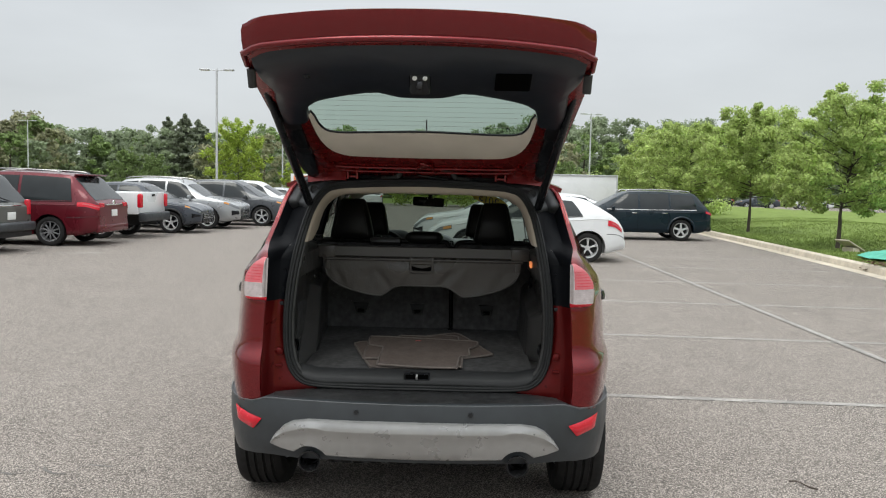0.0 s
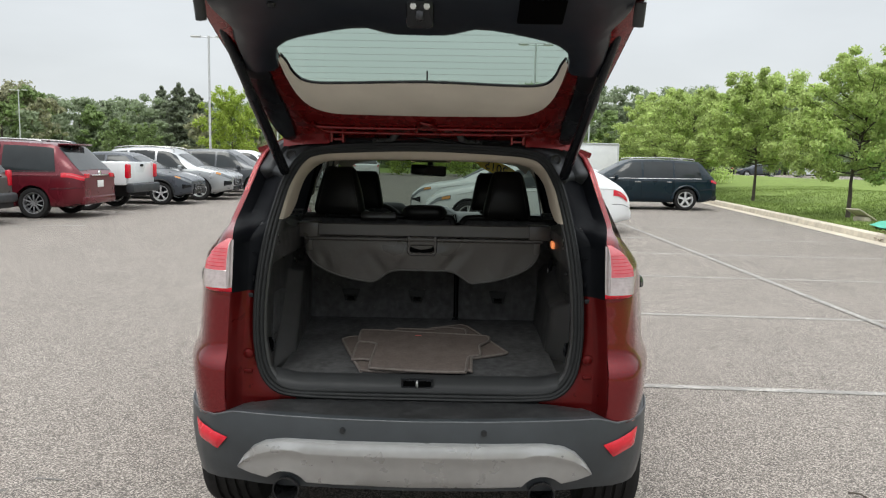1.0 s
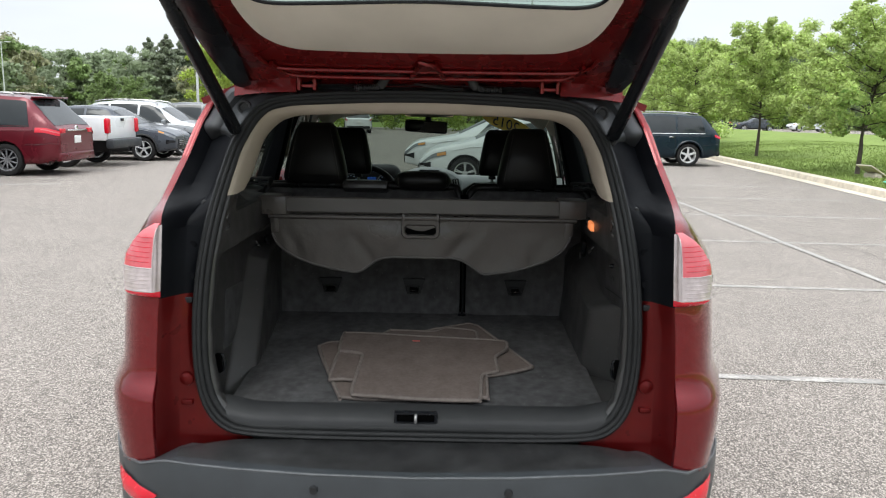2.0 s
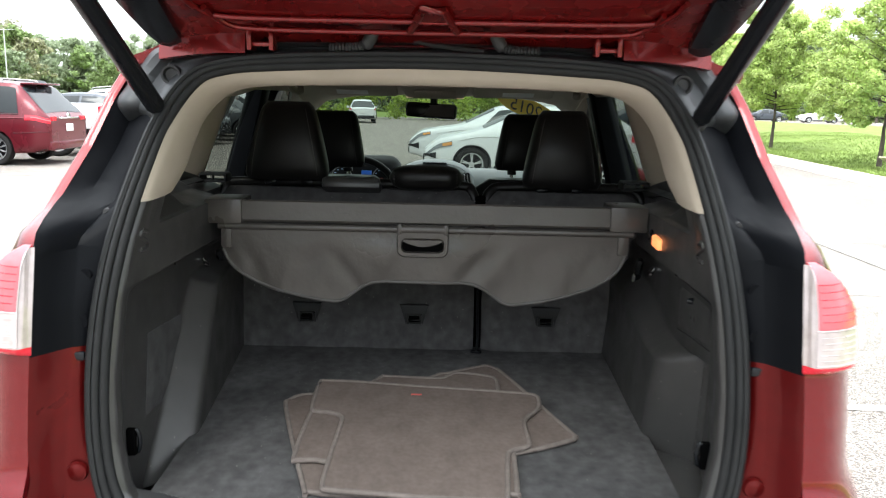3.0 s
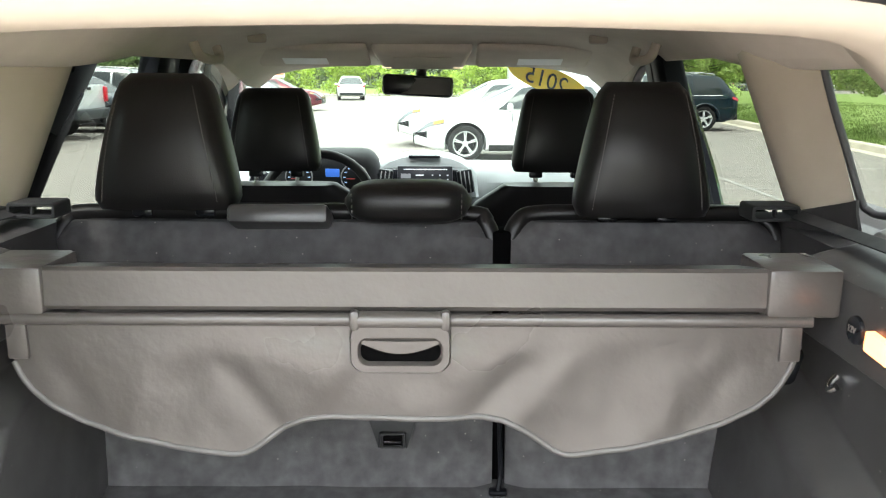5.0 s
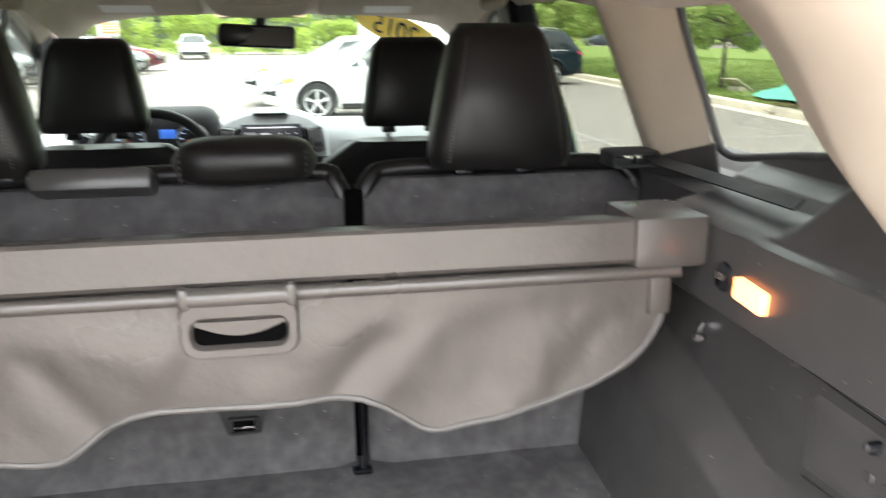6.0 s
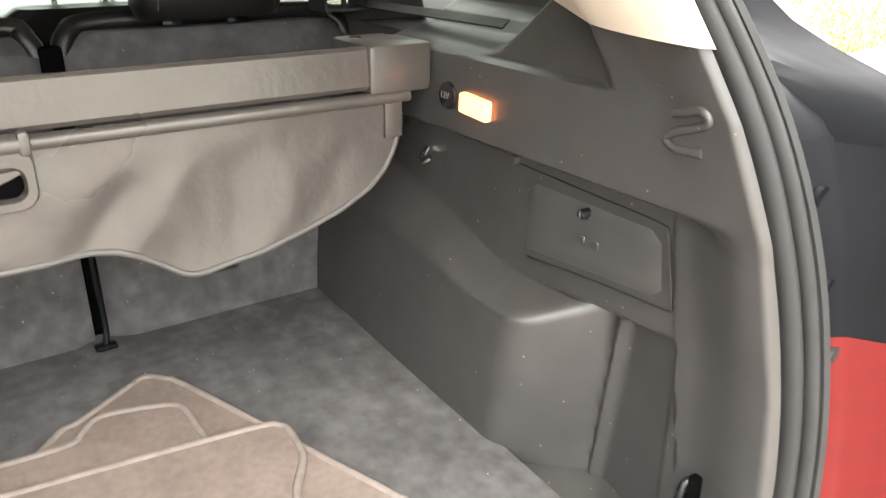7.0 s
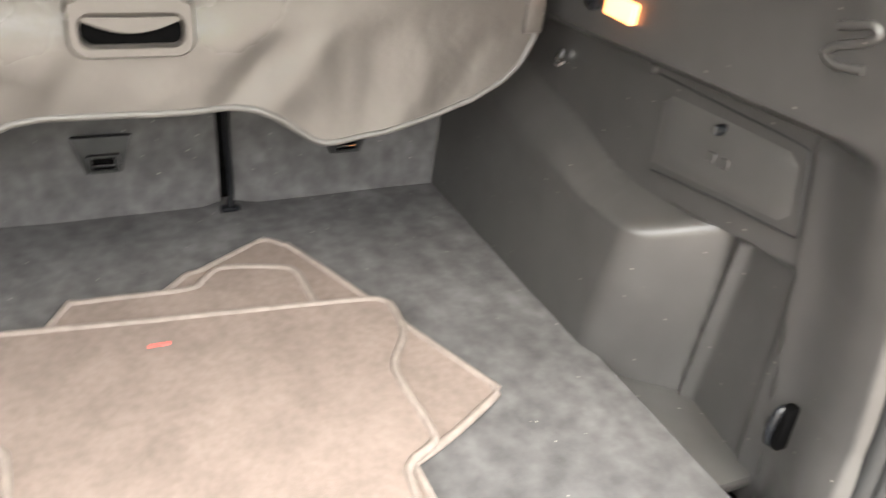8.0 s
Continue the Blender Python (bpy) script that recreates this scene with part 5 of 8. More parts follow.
# belt guides at the sides
for s in (1, -1):
    bx = s * 0.587 - 0.022
    part("belt_guide", ring_plate(rrect(bx, 1.284, 0.039, 0.013, 0.006), rrect(bx, 1.284, 0.032, 0.006, 0.003), 0.470, 0.05, 0.004), M_PLASTIC, suv, "black seat belt guide")
    part("guide_rib", rbox(bx, 0.474, 1.284, 0.004, 0.012, 0.014, 0.001, 1), M_PLASTIC, suv)
    part("belt_webbing", bm_loft([[(s * (0.608 - 0.004 * f) - 0.022, 0.462 - 0.37 * f, 1.278 + 0.006 * f), (s * (0.634 - 0.006 * f) - 0.022, 0.478 - 0.37 * f, 1.285 + 0.006 * f)] for f in [k / 8 for k in range(9)]], thick=0.002), M_SEAL, suv, "black seat belt webbing")
    part("front_belt", bm_loft([[(s * 0.555, 1.27, 1.53), (s * 0.555, 1.32, 1.53)], [(s * 0.59, 1.25, 1.35), (s * 0.59, 1.30, 1.35)], [(s * 0.63, 1.23, 1.10), (s * 0.63, 1.28, 1.10)]], thick=0.003), M_RUBBER, suv, "black front seat belt")

# ---- front seats ----
for s, xc in ((-1, -0.372), (1, 0.335)):
    fs = thing("front_seat", "black leather front bucket seat", "car seat", group="front seats")
    rows = []
    for i in range(13):
        f = i / 12
        z = 0.62 + 0.605 * f
        hw = interp(f, (0, 0.3, 0.7, 0.86, 0.94, 1), (0.25, 0.255, 0.245, 0.235, 0.205, 0.14))
        r = []
        for j in range(22):
            a = 2 * math.pi * j / 22
            r.append((xc + math.copysign(abs(math.cos(a)) ** 0.5, math.cos(a)) * hw, 1.42 - 0.16 * f + math.copysign(abs(math.sin(a)) ** 0.6, math.sin(a)) * (0.08 - 0.03 * f), z))
        rows.append(r)
    part("backrest", bm_loft(rows, closed=True, cap=True), M_LEATHER, fs, "black leather backrest")
    part("cushion", rbox(xc, 1.68, 0.62, 0.52, 0.52, 0.18, 0.06, 3), M_LEATHER, fs)
    part("seat_base", rbox(xc, 1.66, 0.46, 0.44, 0.44, 0.20, 0.02), M_PLASTIC, fs)
    headrest(xc + (0.002 if s > 0 else -0.024), 1.30, 1.256, 1.464, 0.245, 0.17, 0.11, parent=fs)

# ---- headliner, visors, console, pillar trims ----
def liner_z(y):
    return interp(y, (-0.10, 0.0, 0.3, 0.8, 1.3, 1.47, 1.76, 1.92), (1.560, 1.577, 1.598, 1.610, 1.612, 1.606, 1.542, 1.530))


rows = []
for j in range(40):
    y = 0.02 + 1.888 * j / 39
    zr = liner_z(y)
    w = interp(y, (0.02, 0.15, 1.2, 1.66, 1.92), (0.50, 0.55, 0.56, 0.57, 0.57))
    rows.append([(x * w, y, zr - 0.05 * abs(x) ** 4 - (0.03 * sstep(0.9, 1, abs(x)))) for x in [-1 + 2 * i / 20 for i in range(21)]])
part("headliner", bm_loft(rows, thick=0.012, flip=True), M_LINER, suv, "beige fabric headliner")
# beige moulding just inside the seal: the roof's edge and both rear pillars
def build_edge_trim():
    outer = [Vector((seal_half(z) - 0.016, yo(z) + 0.008, z)) for z in (1.310, 1.350, 1.397, 1.447)] + [Vector((x, yo(z) + 0.010, z)) for x, z in ((0.468, 1.497), (0.430, 1.532), (0.372, 1.549), (0.21, 1.556), (0.0, 1.561))]
    inner = [Vector(p) for p in ((0.507, -0.135, 1.317), (0.491, -0.102, 1.359), (0.482, -0.070, 1.406), (0.466, -0.047, 1.455), (0.434, -0.042, 1.494), (0.392, -0.056, 1.517), (0.335, -0.066, 1.527), (0.20, -0.074, 1.532), (0.0, -0.078, 1.535))]
    far = [p + d for p, d in zip(inner, [Vector(d) for d in ((0.085, 0.165, 0.012), (0.085, 0.165, 0.010), (0.080, 0.165, 0.008), (0.075, 0.170, 0.008), (0.060, 0.18, 0.020), (0.05, 0.19, 0.045), (0.03, 0.19, 0.055), (0, 0.19, 0.058), (0, 0.19, 0.058))])]
    a, b, c = smooth_path(outer, 6), smooth_path(inner, 6), smooth_path(far, 6)
    rows = []
    for k, (o, i, f) in enumerate(zip(a, b, c)):
        inward = Vector((-1, 0, 0)).lerp(Vector((0, -0.4, -1)), sstep(24, 38, k)).normalized()
        rows.append([o + Vector((0, -0.012, 0)) - inward * 0.012, o, o.lerp(i, 0.10) + inward * 0.005, o.lerp(i, 0.45) + inward * 0.008, o.lerp(i, 0.8) + inward * 0.005, o.lerp(i, 0.95) + inward * 0.001,
                     i.lerp(f, 0.02), i.lerp(f, 0.10), i.lerp(f, 0.5), f])
    return bm_loft(rows, flip=True)


both_sides(build_edge_trim, "opening_edge_trim", M_BEIGE, suv, "beige trim round the opening top and down the rear pillar")


def build_ctrim():
    """Middle pillar: a narrow front strip and a broad face turned to the rear."""
    rows = []
    for i in range(15):
        f = i / 14
        z = 1.245 + 0.300 * f
        g = (z - 1.266) / 0.237
        xf, yf = 0.642 - 0.067 * g, 0.550 + 0.085 * g
        xr, yr = 0.690 - 0.062 * g, 0.398 + 0.050 * g
        xm, ym = xf - 0.006, yf - 0.050
        rows.append([(xf + 0.07, yf + 0.02, z), (xf + 0.012, yf + 0.004, z), (xf, yf - 0.008, z), (xm, ym, z), (xm + 0.003, ym - 0.020, z), (xm * 0.62 + xr * 0.38 - 0.004, ym * 0.5 + yr * 0.5, z),
                     (xr - 0.006, yr + 0.012, z), (xr, yr, z), (xr + 0.012, yr + 0.030, z)])
    return bm_loft(rows, flip=True)


def build_pillar_foot():
    """Dark sill trim rising to the rear in front of the pillar's lower end."""
    rows = []
    for i in range(6):
        r = []
        for j in range(9):
            y = 0.560 - 0.185 * j / 8
            z = 1.225 + (1.268 + (0.555 - y) / 0.155 * 0.046 - 1.225) * i / 5
            g = (z - 1.266) / 0.237
            u = min(1.0, max(0.0, (0.550 - y) / 0.152))
            r.append((0.636 - 0.066 * g + 0.048 * u ** 1.5 - 0.008 + 0.004 * (i == 5), y - 0.004, z))
        rows.append(r)
    return bm_loft(rows, thick=-0.004)


def build_window_seal():
    pts = [(0.696, 0.05, 1.343), (0.694, 0.21, 1.323), (0.693, 0.30, 1.309), (0.692, 0.362, 1.300), (0.688, 0.386, 1.303), (0.681, 0.397, 1.316), (0.661, 0.413, 1.385), (0.642, 0.429, 1.45), (0.626, 0.441, 1.51)]
    return tube(smooth_path(pts, 6), 0.0058, 8)


both_sides(build_window_seal, "window_seal", M_RUBBER, suv, "black quarter window seal", -0.022)
both_sides(build_pillar_foot, "pillar_foot_trim", M_TRIM, suv, "dark plastic trim at the pillar's foot", -0.022)
both_sides(build_ctrim, "side_pillar_trim", M_BEIGE, suv, "beige middle pillar trim", -0.022)


def build_btrim():
    rows = []
    for i in range(9):
        z = 1.06 + 0.51 * i / 8
        f = (z - 1.22) / 0.31
        xi, xo = 0.665 - 0.087 * f, 0.746 - 0.104 * f
        y = 1.190 - 0.045 * f
        rows.append([(xi + 0.03, y + 0.20, z), (xi - 0.004, y + 0.03, z), (xi, y + 0.004, z), (xi + 0.010, y - 0.008, z), (xo - 0.016, y - 0.004, z), (xo - 0.004, y + 0.006, z), (xo + 0.075, y + 0.28, z)])
    return bm_loft(rows, flip=True)


both_sides(build_btrim, "door_pillar_trim", M_PILLAR, suv, "black door pillar trim", -0.035)


# windscreen pillars: beige trim and the black frame of the front door window
A_IN = [(0.525, 1.66, 1.545), (0.560, 1.76, 1.528), (0.592, 1.87, 1.500), (0.640, 2.00, 1.454), (0.700, 2.20, 1.355), (0.775, 2.45, 1.15)]
A_OUT = [(0.643, 1.52, 1.548), (0.654, 1.68, 1.526), (0.672, 1.84, 1.486), (0.690, 2.00, 1.434), (0.722, 2.19, 1.355), (0.790, 2.44, 1.16)]


def build_atrim():
    a, b = smooth_path([Vector(p) for p in A_IN], 5), smooth_path([Vector(p) for p in A_OUT], 5)
    rows = []
    for t, d in ((-0.10, 0.020), (0.0, 0.0), (0.12, -0.006), (0.45, -0.010), (0.85, -0.006), (1.0, 0.0), (1.1, 0.012)):
        rows.append([p.lerp(q, t) + Vector((d * 0.6, d, 0)) for p, q in zip(a, b)])
    return bm_loft(rows)


both_sides(build_atrim, "windscreen_pillar_trim", M_BEIGE, suv, "beige windscreen pillar trim", -0.022)
both_sides(lambda: tube(smooth_path([Vector(p) + Vector((0.010, 0.004, -0.006)) for p in A_OUT], 5), 0.0125, 8), "front_window_frame", M_PILLAR, suv, "black curved frame of the front door window", -0.022)
both_sides(lambda: rbox(0.655, 1.37, 1.44, 0.050, 0.05, 0.24, 0.014, 3, Matrix.Rotation(radians(-9), 4, "Y")), "belt_column_trim", M_BEIGE, suv, "beige upper seat belt column", -0.035)


def build_cant():
    rows = []
    for j in range(20):
        y = 0.0 + 1.90 * j / 19
        d = 0.036 * sstep(1.05, 0.55, y)
        e = 0.006 * sstep(1.4, 1.75, y)
        rows.append([(0.625, y, 1.552 - d - e), (0.600, y, 1.541 - d - e), (0.578, y, 1.543 - d - e), (0.545, y, 1.558 - d * 0.8 - e * 0.5), (0.500, y, liner_z(y) - 0.028)])
    return bm_loft(rows)


both_sides(build_cant, "roof_side_trim", M_LINER, suv, "beige roof side trim")
for s in (1, -1):
    part("grab_handle", tube(smooth_path([(s * 0.50, 1.00, 1.565), (s * 0.49, 1.02, 1.535), (s * 0.49, 1.16, 1.532), (s * 0.50, 1.18, 1.562)], 4), 0.011, 8), M_BEIGE, suv, "beige grab handle")
    part("sun_visor", rbox(s * 0.325 - 0.021, 1.625, 1.556, 0.335, 0.16, 0.026, 0.012, 3, Matrix.Rotation(radians(-17), 4, "X")), M_LINER, suv, "pale beige sun visor")
    part("visor_label", rbox(s * 0.345 - 0.021, 1.640, 1.5375, 0.13, 0.055, 0.002, 0.0, 1, Matrix.Rotation(radians(-17), 4, "X")), M_WHITE, suv, "pale printed visor label")
    part("coat_hook", rbox(s * 0.43, 1.30, 1.588, 0.045, 0.035, 0.026, 0.008), M_BEIGE, suv)
bm = rbox(0, 0, 0, 0.275, 0.17, 0.040, 0.016, 3)
for v in bm.verts:
    v.co.x *= 1.0 - 0.9 * v.co.y
    v.co.x *= 1.0 + 2.0 * min(0.0, v.co.z)
bmesh.ops.transform(bm, matrix=Matrix.Translation((-0.022, 1.645, 1.556)) @ Matrix.Rotation(radians(-17), 4, "X"), verts=bm.verts)
part("overhead_console", bm, M_LINER, suv, "pale beige overhead console")
part("console_panel", rbox(-0.022, 1.640, 1.536, 0.17, 0.085, 0.006, 0.003, 2, Matrix.Rotation(radians(-17), 4, "X")), M_LINER, suv)
M_MAPLAMP = mk_glow("map_lamp", (1.0, 0.78, 0.5), 0.14)
for x in (-0.13, 0.083):
    part("map_lamp", rbox(x, 1.700, 1.523, 0.030, 0.02, 0.008, 0.002, 1), M_MAPLAMP, suv, "small lit map lamp")
M_MIRROR = mk("mirror_face", (0.30, 0.31, 0.33), 0.02, metal=1.0, var=0.0, rvar=0.0)
mir = part("inside_mirror", rbox(-0.040, 1.765, 1.466, 0.222, 0.030, 0.064, 0.018, 3, Matrix.Rotation(radians(3), 4, "Y")), M_GLOSSBLACK, suv, "black framed interior mirror")
part("mirror_glass", rbox(-0.040, 1.7485, 1.466, 0.204, 0.002, 0.050, 0.0, 1, Matrix.Rotation(radians(3), 4, "Y") @ Matrix.Rotation(radians(-6), 4, "X") @ Matrix.Rotation(radians(-8), 4, "Z")), M_MIRROR, mir, "mirror glass")
part("mirror_stem", tube([(-0.03, 1.775, 1.49), (-0.028, 1.81, 1.535), (-0.028, 1.84, 1.555)], 0.016, 8), M_PLASTIC, suv)

# ---- dashboard ----
dash = thing("dashboard", "pale grey dashboard with centre screen and vents", "dashboard")
rows = []
for i in range(25):
    x = -0.74 + 1.48 * i / 24
    c = 0.012 * math.cos(x * 2)
    rows.append([(x, 2.62, 1.08), (x, 2.45, 1.155 + c), (x, 2.20, 1.175 + c), (x, 2.08, 1.165 + c), (x, 2.02, 1.13), (x, 2.0, 1.04), (x, 2.06, 0.88), (x, 2.1, 0.65)])
part("dash_top", bm_loft(rows, flip=True), M_DASH, dash, "pale grey grained dash top")
part("dash_lower", rbox(0, 2.10, 0.76, 1.46, 0.16, 0.42, 0.05, 3), M_PLASTIC, dash, "black lower dash")
rows = []
for i in range(13):
    a = math.pi * i / 12
    rows.append([(-0.024 + 0.185 * math.cos(a) * q, 1.965 + d + 0.75 * 0.140 * max(0.0, math.sin(a)) ** 0.55 * q, 1.085 + 0.140 * max(0.0, math.sin(a)) ** 0.55 * q) for q, d in ((1.0, 0.12), (1.0, 0.015), (0.95, -0.01), (0.80, -0.004), (0.62, 0.005))])
part("screen_hood", bm_loft(rows, thick=0.004), M_DASH, dash, "pale grey hood round the screen")
part("stack_face", rbox(-0.024, 2.012, 1.10, 0.33, 0.03, 0.16, 0.02), M_GLOSSBLACK, dash, "gloss black centre panel")
M_SCREEN = mk_glow("screen_dark", (0.02, 0.022, 0.025), 0.10)
scr = part("screen", rbox(-0.022, 1.966, 1.157, 0.190, 0.01, 0.074, 0.004), M_SCREEN, dash, "lit dark menu screen")
M_TEXTGLOW = mk_glow("screen_text", (0.8, 0.82, 0.85), 0.09)
for i in range(3):
    part("screen_bar", rbox(-0.040, 1.958, 1.163 - 0.015 * i, 0.028, 0.003, 0.0035, 0.0), M_TEXTGLOW, scr)
    for k in range(3):
        part("screen_bar", rbox(0.004 + 0.026 * k, 1.958, 1.163 - 0.015 * i, 0.006, 0.003, 0.0035, 0.0), M_TEXTGLOW, scr)
part("screen_bar", rbox(-0.02, 1.958, 1.183, 0.15, 0.003, 0.003, 0.0), M_TEXTGLOW, scr)
M_TILE = mk_glow("screen_tile", (0.25, 0.26, 0.27), 0.08)
for i in range(2):
    part("screen_tile", rbox(-0.088, 1.958, 1.160 - 0.02 * i, 0.034, 0.003, 0.016, 0.0), M_TILE, scr)
for x, w in ((-0.162, 0.055), (0.118, 0.055)):
    v = part("air_vent", rbox(x, 1.970, 1.140, w, 0.02, 0.085, 0.010, 2, Matrix.Rotation(radians(8 if x < 0 else -8), 4, "Y")), M_GLOSSBLACK, dash, "black vertical air vent")
    for k in (-1, 0, 1):
        part("vent_slat", rbox(x + 0.014 * k, 1.957, 1.140, 0.004, 0.012, 0.072, 0.001, 1, Matrix.Rotation(radians(8 if x < 0 else -8), 4, "Y")), M_SILVER, v)
part("top_slot", rbox(-0.026, 2.045, 1.2185, 0.112, 0.02, 0.008, 0.003), M_GLOSSBLACK, dash, "dark slot in the dash hood")
for x in (-0.60, 0.55):
    part("air_vent", lathe([(0.0, -0.01), (0.035, -0.01), (0.042, 0.01)], 18, "y"), M_GLOSSBLACK, dash, "round black side vent").location = (x, 2.0, 1.13)
# instrument binnacle
bn = part("binnacle", rbox(-0.372, 2.03, 1.165, 0.38, 0.14, 0.17, 0.06, 4), M_PLASTIC, dash, "black instrument binnacle")
M_BLUE = mk_glow("blue_display", (0.06, 0.20, 0.75), 0.05)
M_DIAL = mk_glow("dial_light", (0.5, 0.7, 1.0), 0.09)
part("centre_display", rbox(-0.34, 1.956, 1.170, 0.048, 0.006, 0.028, 0.002), M_BLUE, bn, "blue lit trip display")
for k, dx in enumerate((-0.115, 0.075)):
    part("dial_ring", tube([(-0.34 + dx + 0.046 * math.cos(a), 1.954, 1.155 + 0.046 * math.sin(a)) for a in [2 * math.pi * j / 20 for j in range(20)]], 0.0025, 5, True), M_SILVER, bn)
    for j in range(9):
        a = radians(-30 + 30 * j)
        part("dial_tick", rbox(-0.34 + dx + 0.034 * math.cos(a), 1.954, 1.155 + 0.034 * math.sin(a), 0.008, 0.003, 0.003, 0.0, 1), M_DIAL, bn)
    part("dial_needle", rbox(-0.34 + dx - 0.012, 1.953, 1.150, 0.03, 0.003, 0.003, 0.0), M_REDTAG, bn)
# steering wheel
st = thing("steering_wheel", "black leather steering wheel with silver spokes", "steering wheel")
c0, tilt = Vector((-0.372, 1.80, 1.075)), radians(25)
ring = [c0 + Vector((0.185 * math.cos(a), 0.185 * math.sin(a) * math.sin(tilt), 0.185 * math.sin(a) * math.cos(tilt))) for a in [2 * math.pi * j / 40 for j in range(40)]]
part("rim", tube(ring, 0.016, 10, True), M_LEATHER, st, "black leather rim")
part("hub", rbox(c0.x, c0.y + 0.02, c0.z, 0.15, 0.06, 0.11, 0.03, 3, Matrix.Rotation(-tilt, 4, "X")), M_PLASTIC, st)
for a in (0, math.pi, -math.pi / 2):
    e = c0 + Vector((0.18 * math.cos(a), 0.18 * math.sin(a) * math.sin(tilt), 0.18 * math.sin(a) * math.cos(tilt)))
    part("spoke", tube([c0 + (e - c0) * 0.3, e], 0.014, 8), M_SILVER, st)
part("column", tube([c0, c0 + Vector((0, 0.22, -0.07))], 0.035, 10), M_PLASTIC, st)
# year sticker on the windscreen, seen from behind
M_STICKER = mk("yellow_sticker", (0.85, 0.58, 0.03), 0.6, var=0.05)


def ws_at(x, z):
    f = (z - 1.10) / 0.49
    w = 0.78 - 0.19 * f
    return 2.62 - 0.80 * f + 0.05 - 0.10 * abs(x / w) ** 2


stk = thing("year_sticker", "yellow oval windscreen sticker showing the year 2015", "sticker")
rows = []
for q in (0.02, 0.5, 1.0):
    rows.append([(0.395 + 0.140 * q * math.cos(a), ws_at(0.395 + 0.140 * q * math.cos(a), 1.484 + 0.041 * q * math.sin(a) - 0.33 * 0.140 * q * math.cos(a)) - 0.012, 1.484 + 0.041 * q * math.sin(a) - 0.33 * 0.140 * q * math.cos(a)) for a in [2 * math.pi * j / 32 for j in range(32)]])
part("oval", bm_loft(rows, closed=True, cap=False, flip=True), M_STICKER, stk)
lt = lettering("2015", 0.076, Matrix.Identity(4), M_GLOSSBLACK, stk, "mirrored black numerals 2015")
for v in lt.data.vertices:
    x, z = 0.390 - v.co.x, 1.482 + v.co.y + 0.33 * v.co.x
    v.co = (x, ws_at(x, z) - 0.016, z)

# ---- cabin floor and doors inside ----
part("cabin_floor", rbox(0, 1.55, 0.40, 1.60, 1.95, 0.05, 0.01), M_CARPET, suv, "dark cabin carpet")


def build_doorcard():
    rows = []
    for z in (0.42, 0.6, 0.8, 1.0, 1.07, 1.10):
        rows.append([(min(0.82, gx(max(1.08, z)) - 0.02) - 0.08 + 0.04 * sstep(1.0, 1.1, z) + 0.02 * math.sin(y * 5) * (z < 1.0), y, z) for y in [0.55 + 1.95 * j / 20 for j in range(21)]])
    return bm_loft(rows)


both_sides(build_doorcard, "door_card", M_PLASTIC, suv, "dark inner door panels")
part("centre_console", rbox(-0.018, 1.72, 0.70, 0.22, 0.55, 0.36, 0.05, 3), M_PLASTIC, suv, "black centre console")

# ---- the raised tailgate ----
gate = thing("tailgate", "raised metallic red tailgate with tinted glass and dark inner trim", "tailgate")
GA = radians(22.5)
GO = Vector((0.0, -0.075, 1.612))


def gp(x, s, n=0.0):
    """A point of the gate: across, along from the hinge, and outward (up)."""
    return Vector((x, GO.y - s * math.cos(GA) - n * math.sin(GA), GO.z + s * math.sin(GA) + n * math.cos(GA)))


def gate_half(s):
    return interp(s, (0.0, 0.05, 0.12, 0.30, 0.55, 0.80, 0.95, 1.02, 1.06), (0.555, 0.572, 0.580, 0.588, 0.600, 0.612, 0.612, 0.606, 0.600))


def gate_end(x):
    """Where the gate's lower edge lies, bowed in the middle."""
    return 1.145 - 0.085 * (abs(x) / 0.63) ** 2.2


OUT = []
for i in range(20):
    OUT.append((gate_half(i / 19 * 0.96), i / 19 * 0.96))
for i in range(1, 24):
    x = 0.612 * math.cos(math.pi * i / 24)
    OUT.append((x, gate_end(x) - 0.03 * sstep(0.54, 0.612, abs(x))))
OUT += [(-x, s) for x, s in OUT[19::-1]]
for i in range(1, 14):
    OUT.append((-0.555 + 1.11 * i / 14, -0.004))


def hole_at(t):
    """Glass opening outline by angle, matched to the outer outline."""
    half = [(0.38, 0.205), (0.415, 0.26), (0.445, 0.42), (0.455, 0.56), (0.445, 0.68), (0.40, 0.745), (0.30, 0.785), (0.17, 0.82), (0.11, 0.80), (0.085, 0.785)]
    pts = smooth_path([(x, t, 0) for x, t in half] + [(0.0, 0.785, 0)] + [(-x, t, 0) for x, t in half[::-1]] + [(-0.28, 0.195, 0), (0, 0.192, 0), (0.28, 0.195, 0)], 4, closed=True)
    return pts


HOLE = hole_at(0)


def match(x, s):
    """The hole's point in the direction of an outline point."""
    c = Vector((0, 0.52))
    a = math.atan2(s - c.y, x - c.x)
    best = min(HOLE, key=lambda p: abs((math.atan2(p.y - c.y, p.x - c.x) - a + math.pi) % (2 * math.pi) - math.pi))
    return best


IN = [match(x, s) for x, s in OUT]
rows = []
for f, n in ((0.0, 0.030), (0.0, 0.004), (0.04, 0.0), (0.30, -0.004), (0.6, 0.004), (0.92, 0.012), (1.0, 0.030)):
    r = []
    for (x, s), h in zip(OUT, IN):
        k = n + (0.018 * math.sin(f * math.pi * 2) if s < 0.2 else 0)
        r.append(gp(x + (h.x - x) * f, s + (h.y - s) * f, k))
    rows.append(r)
part("inner_panel", bm_loft(rows, closed=True, flip=True), M_REDLIT, gate, "red painted inner panel of the tailgate")
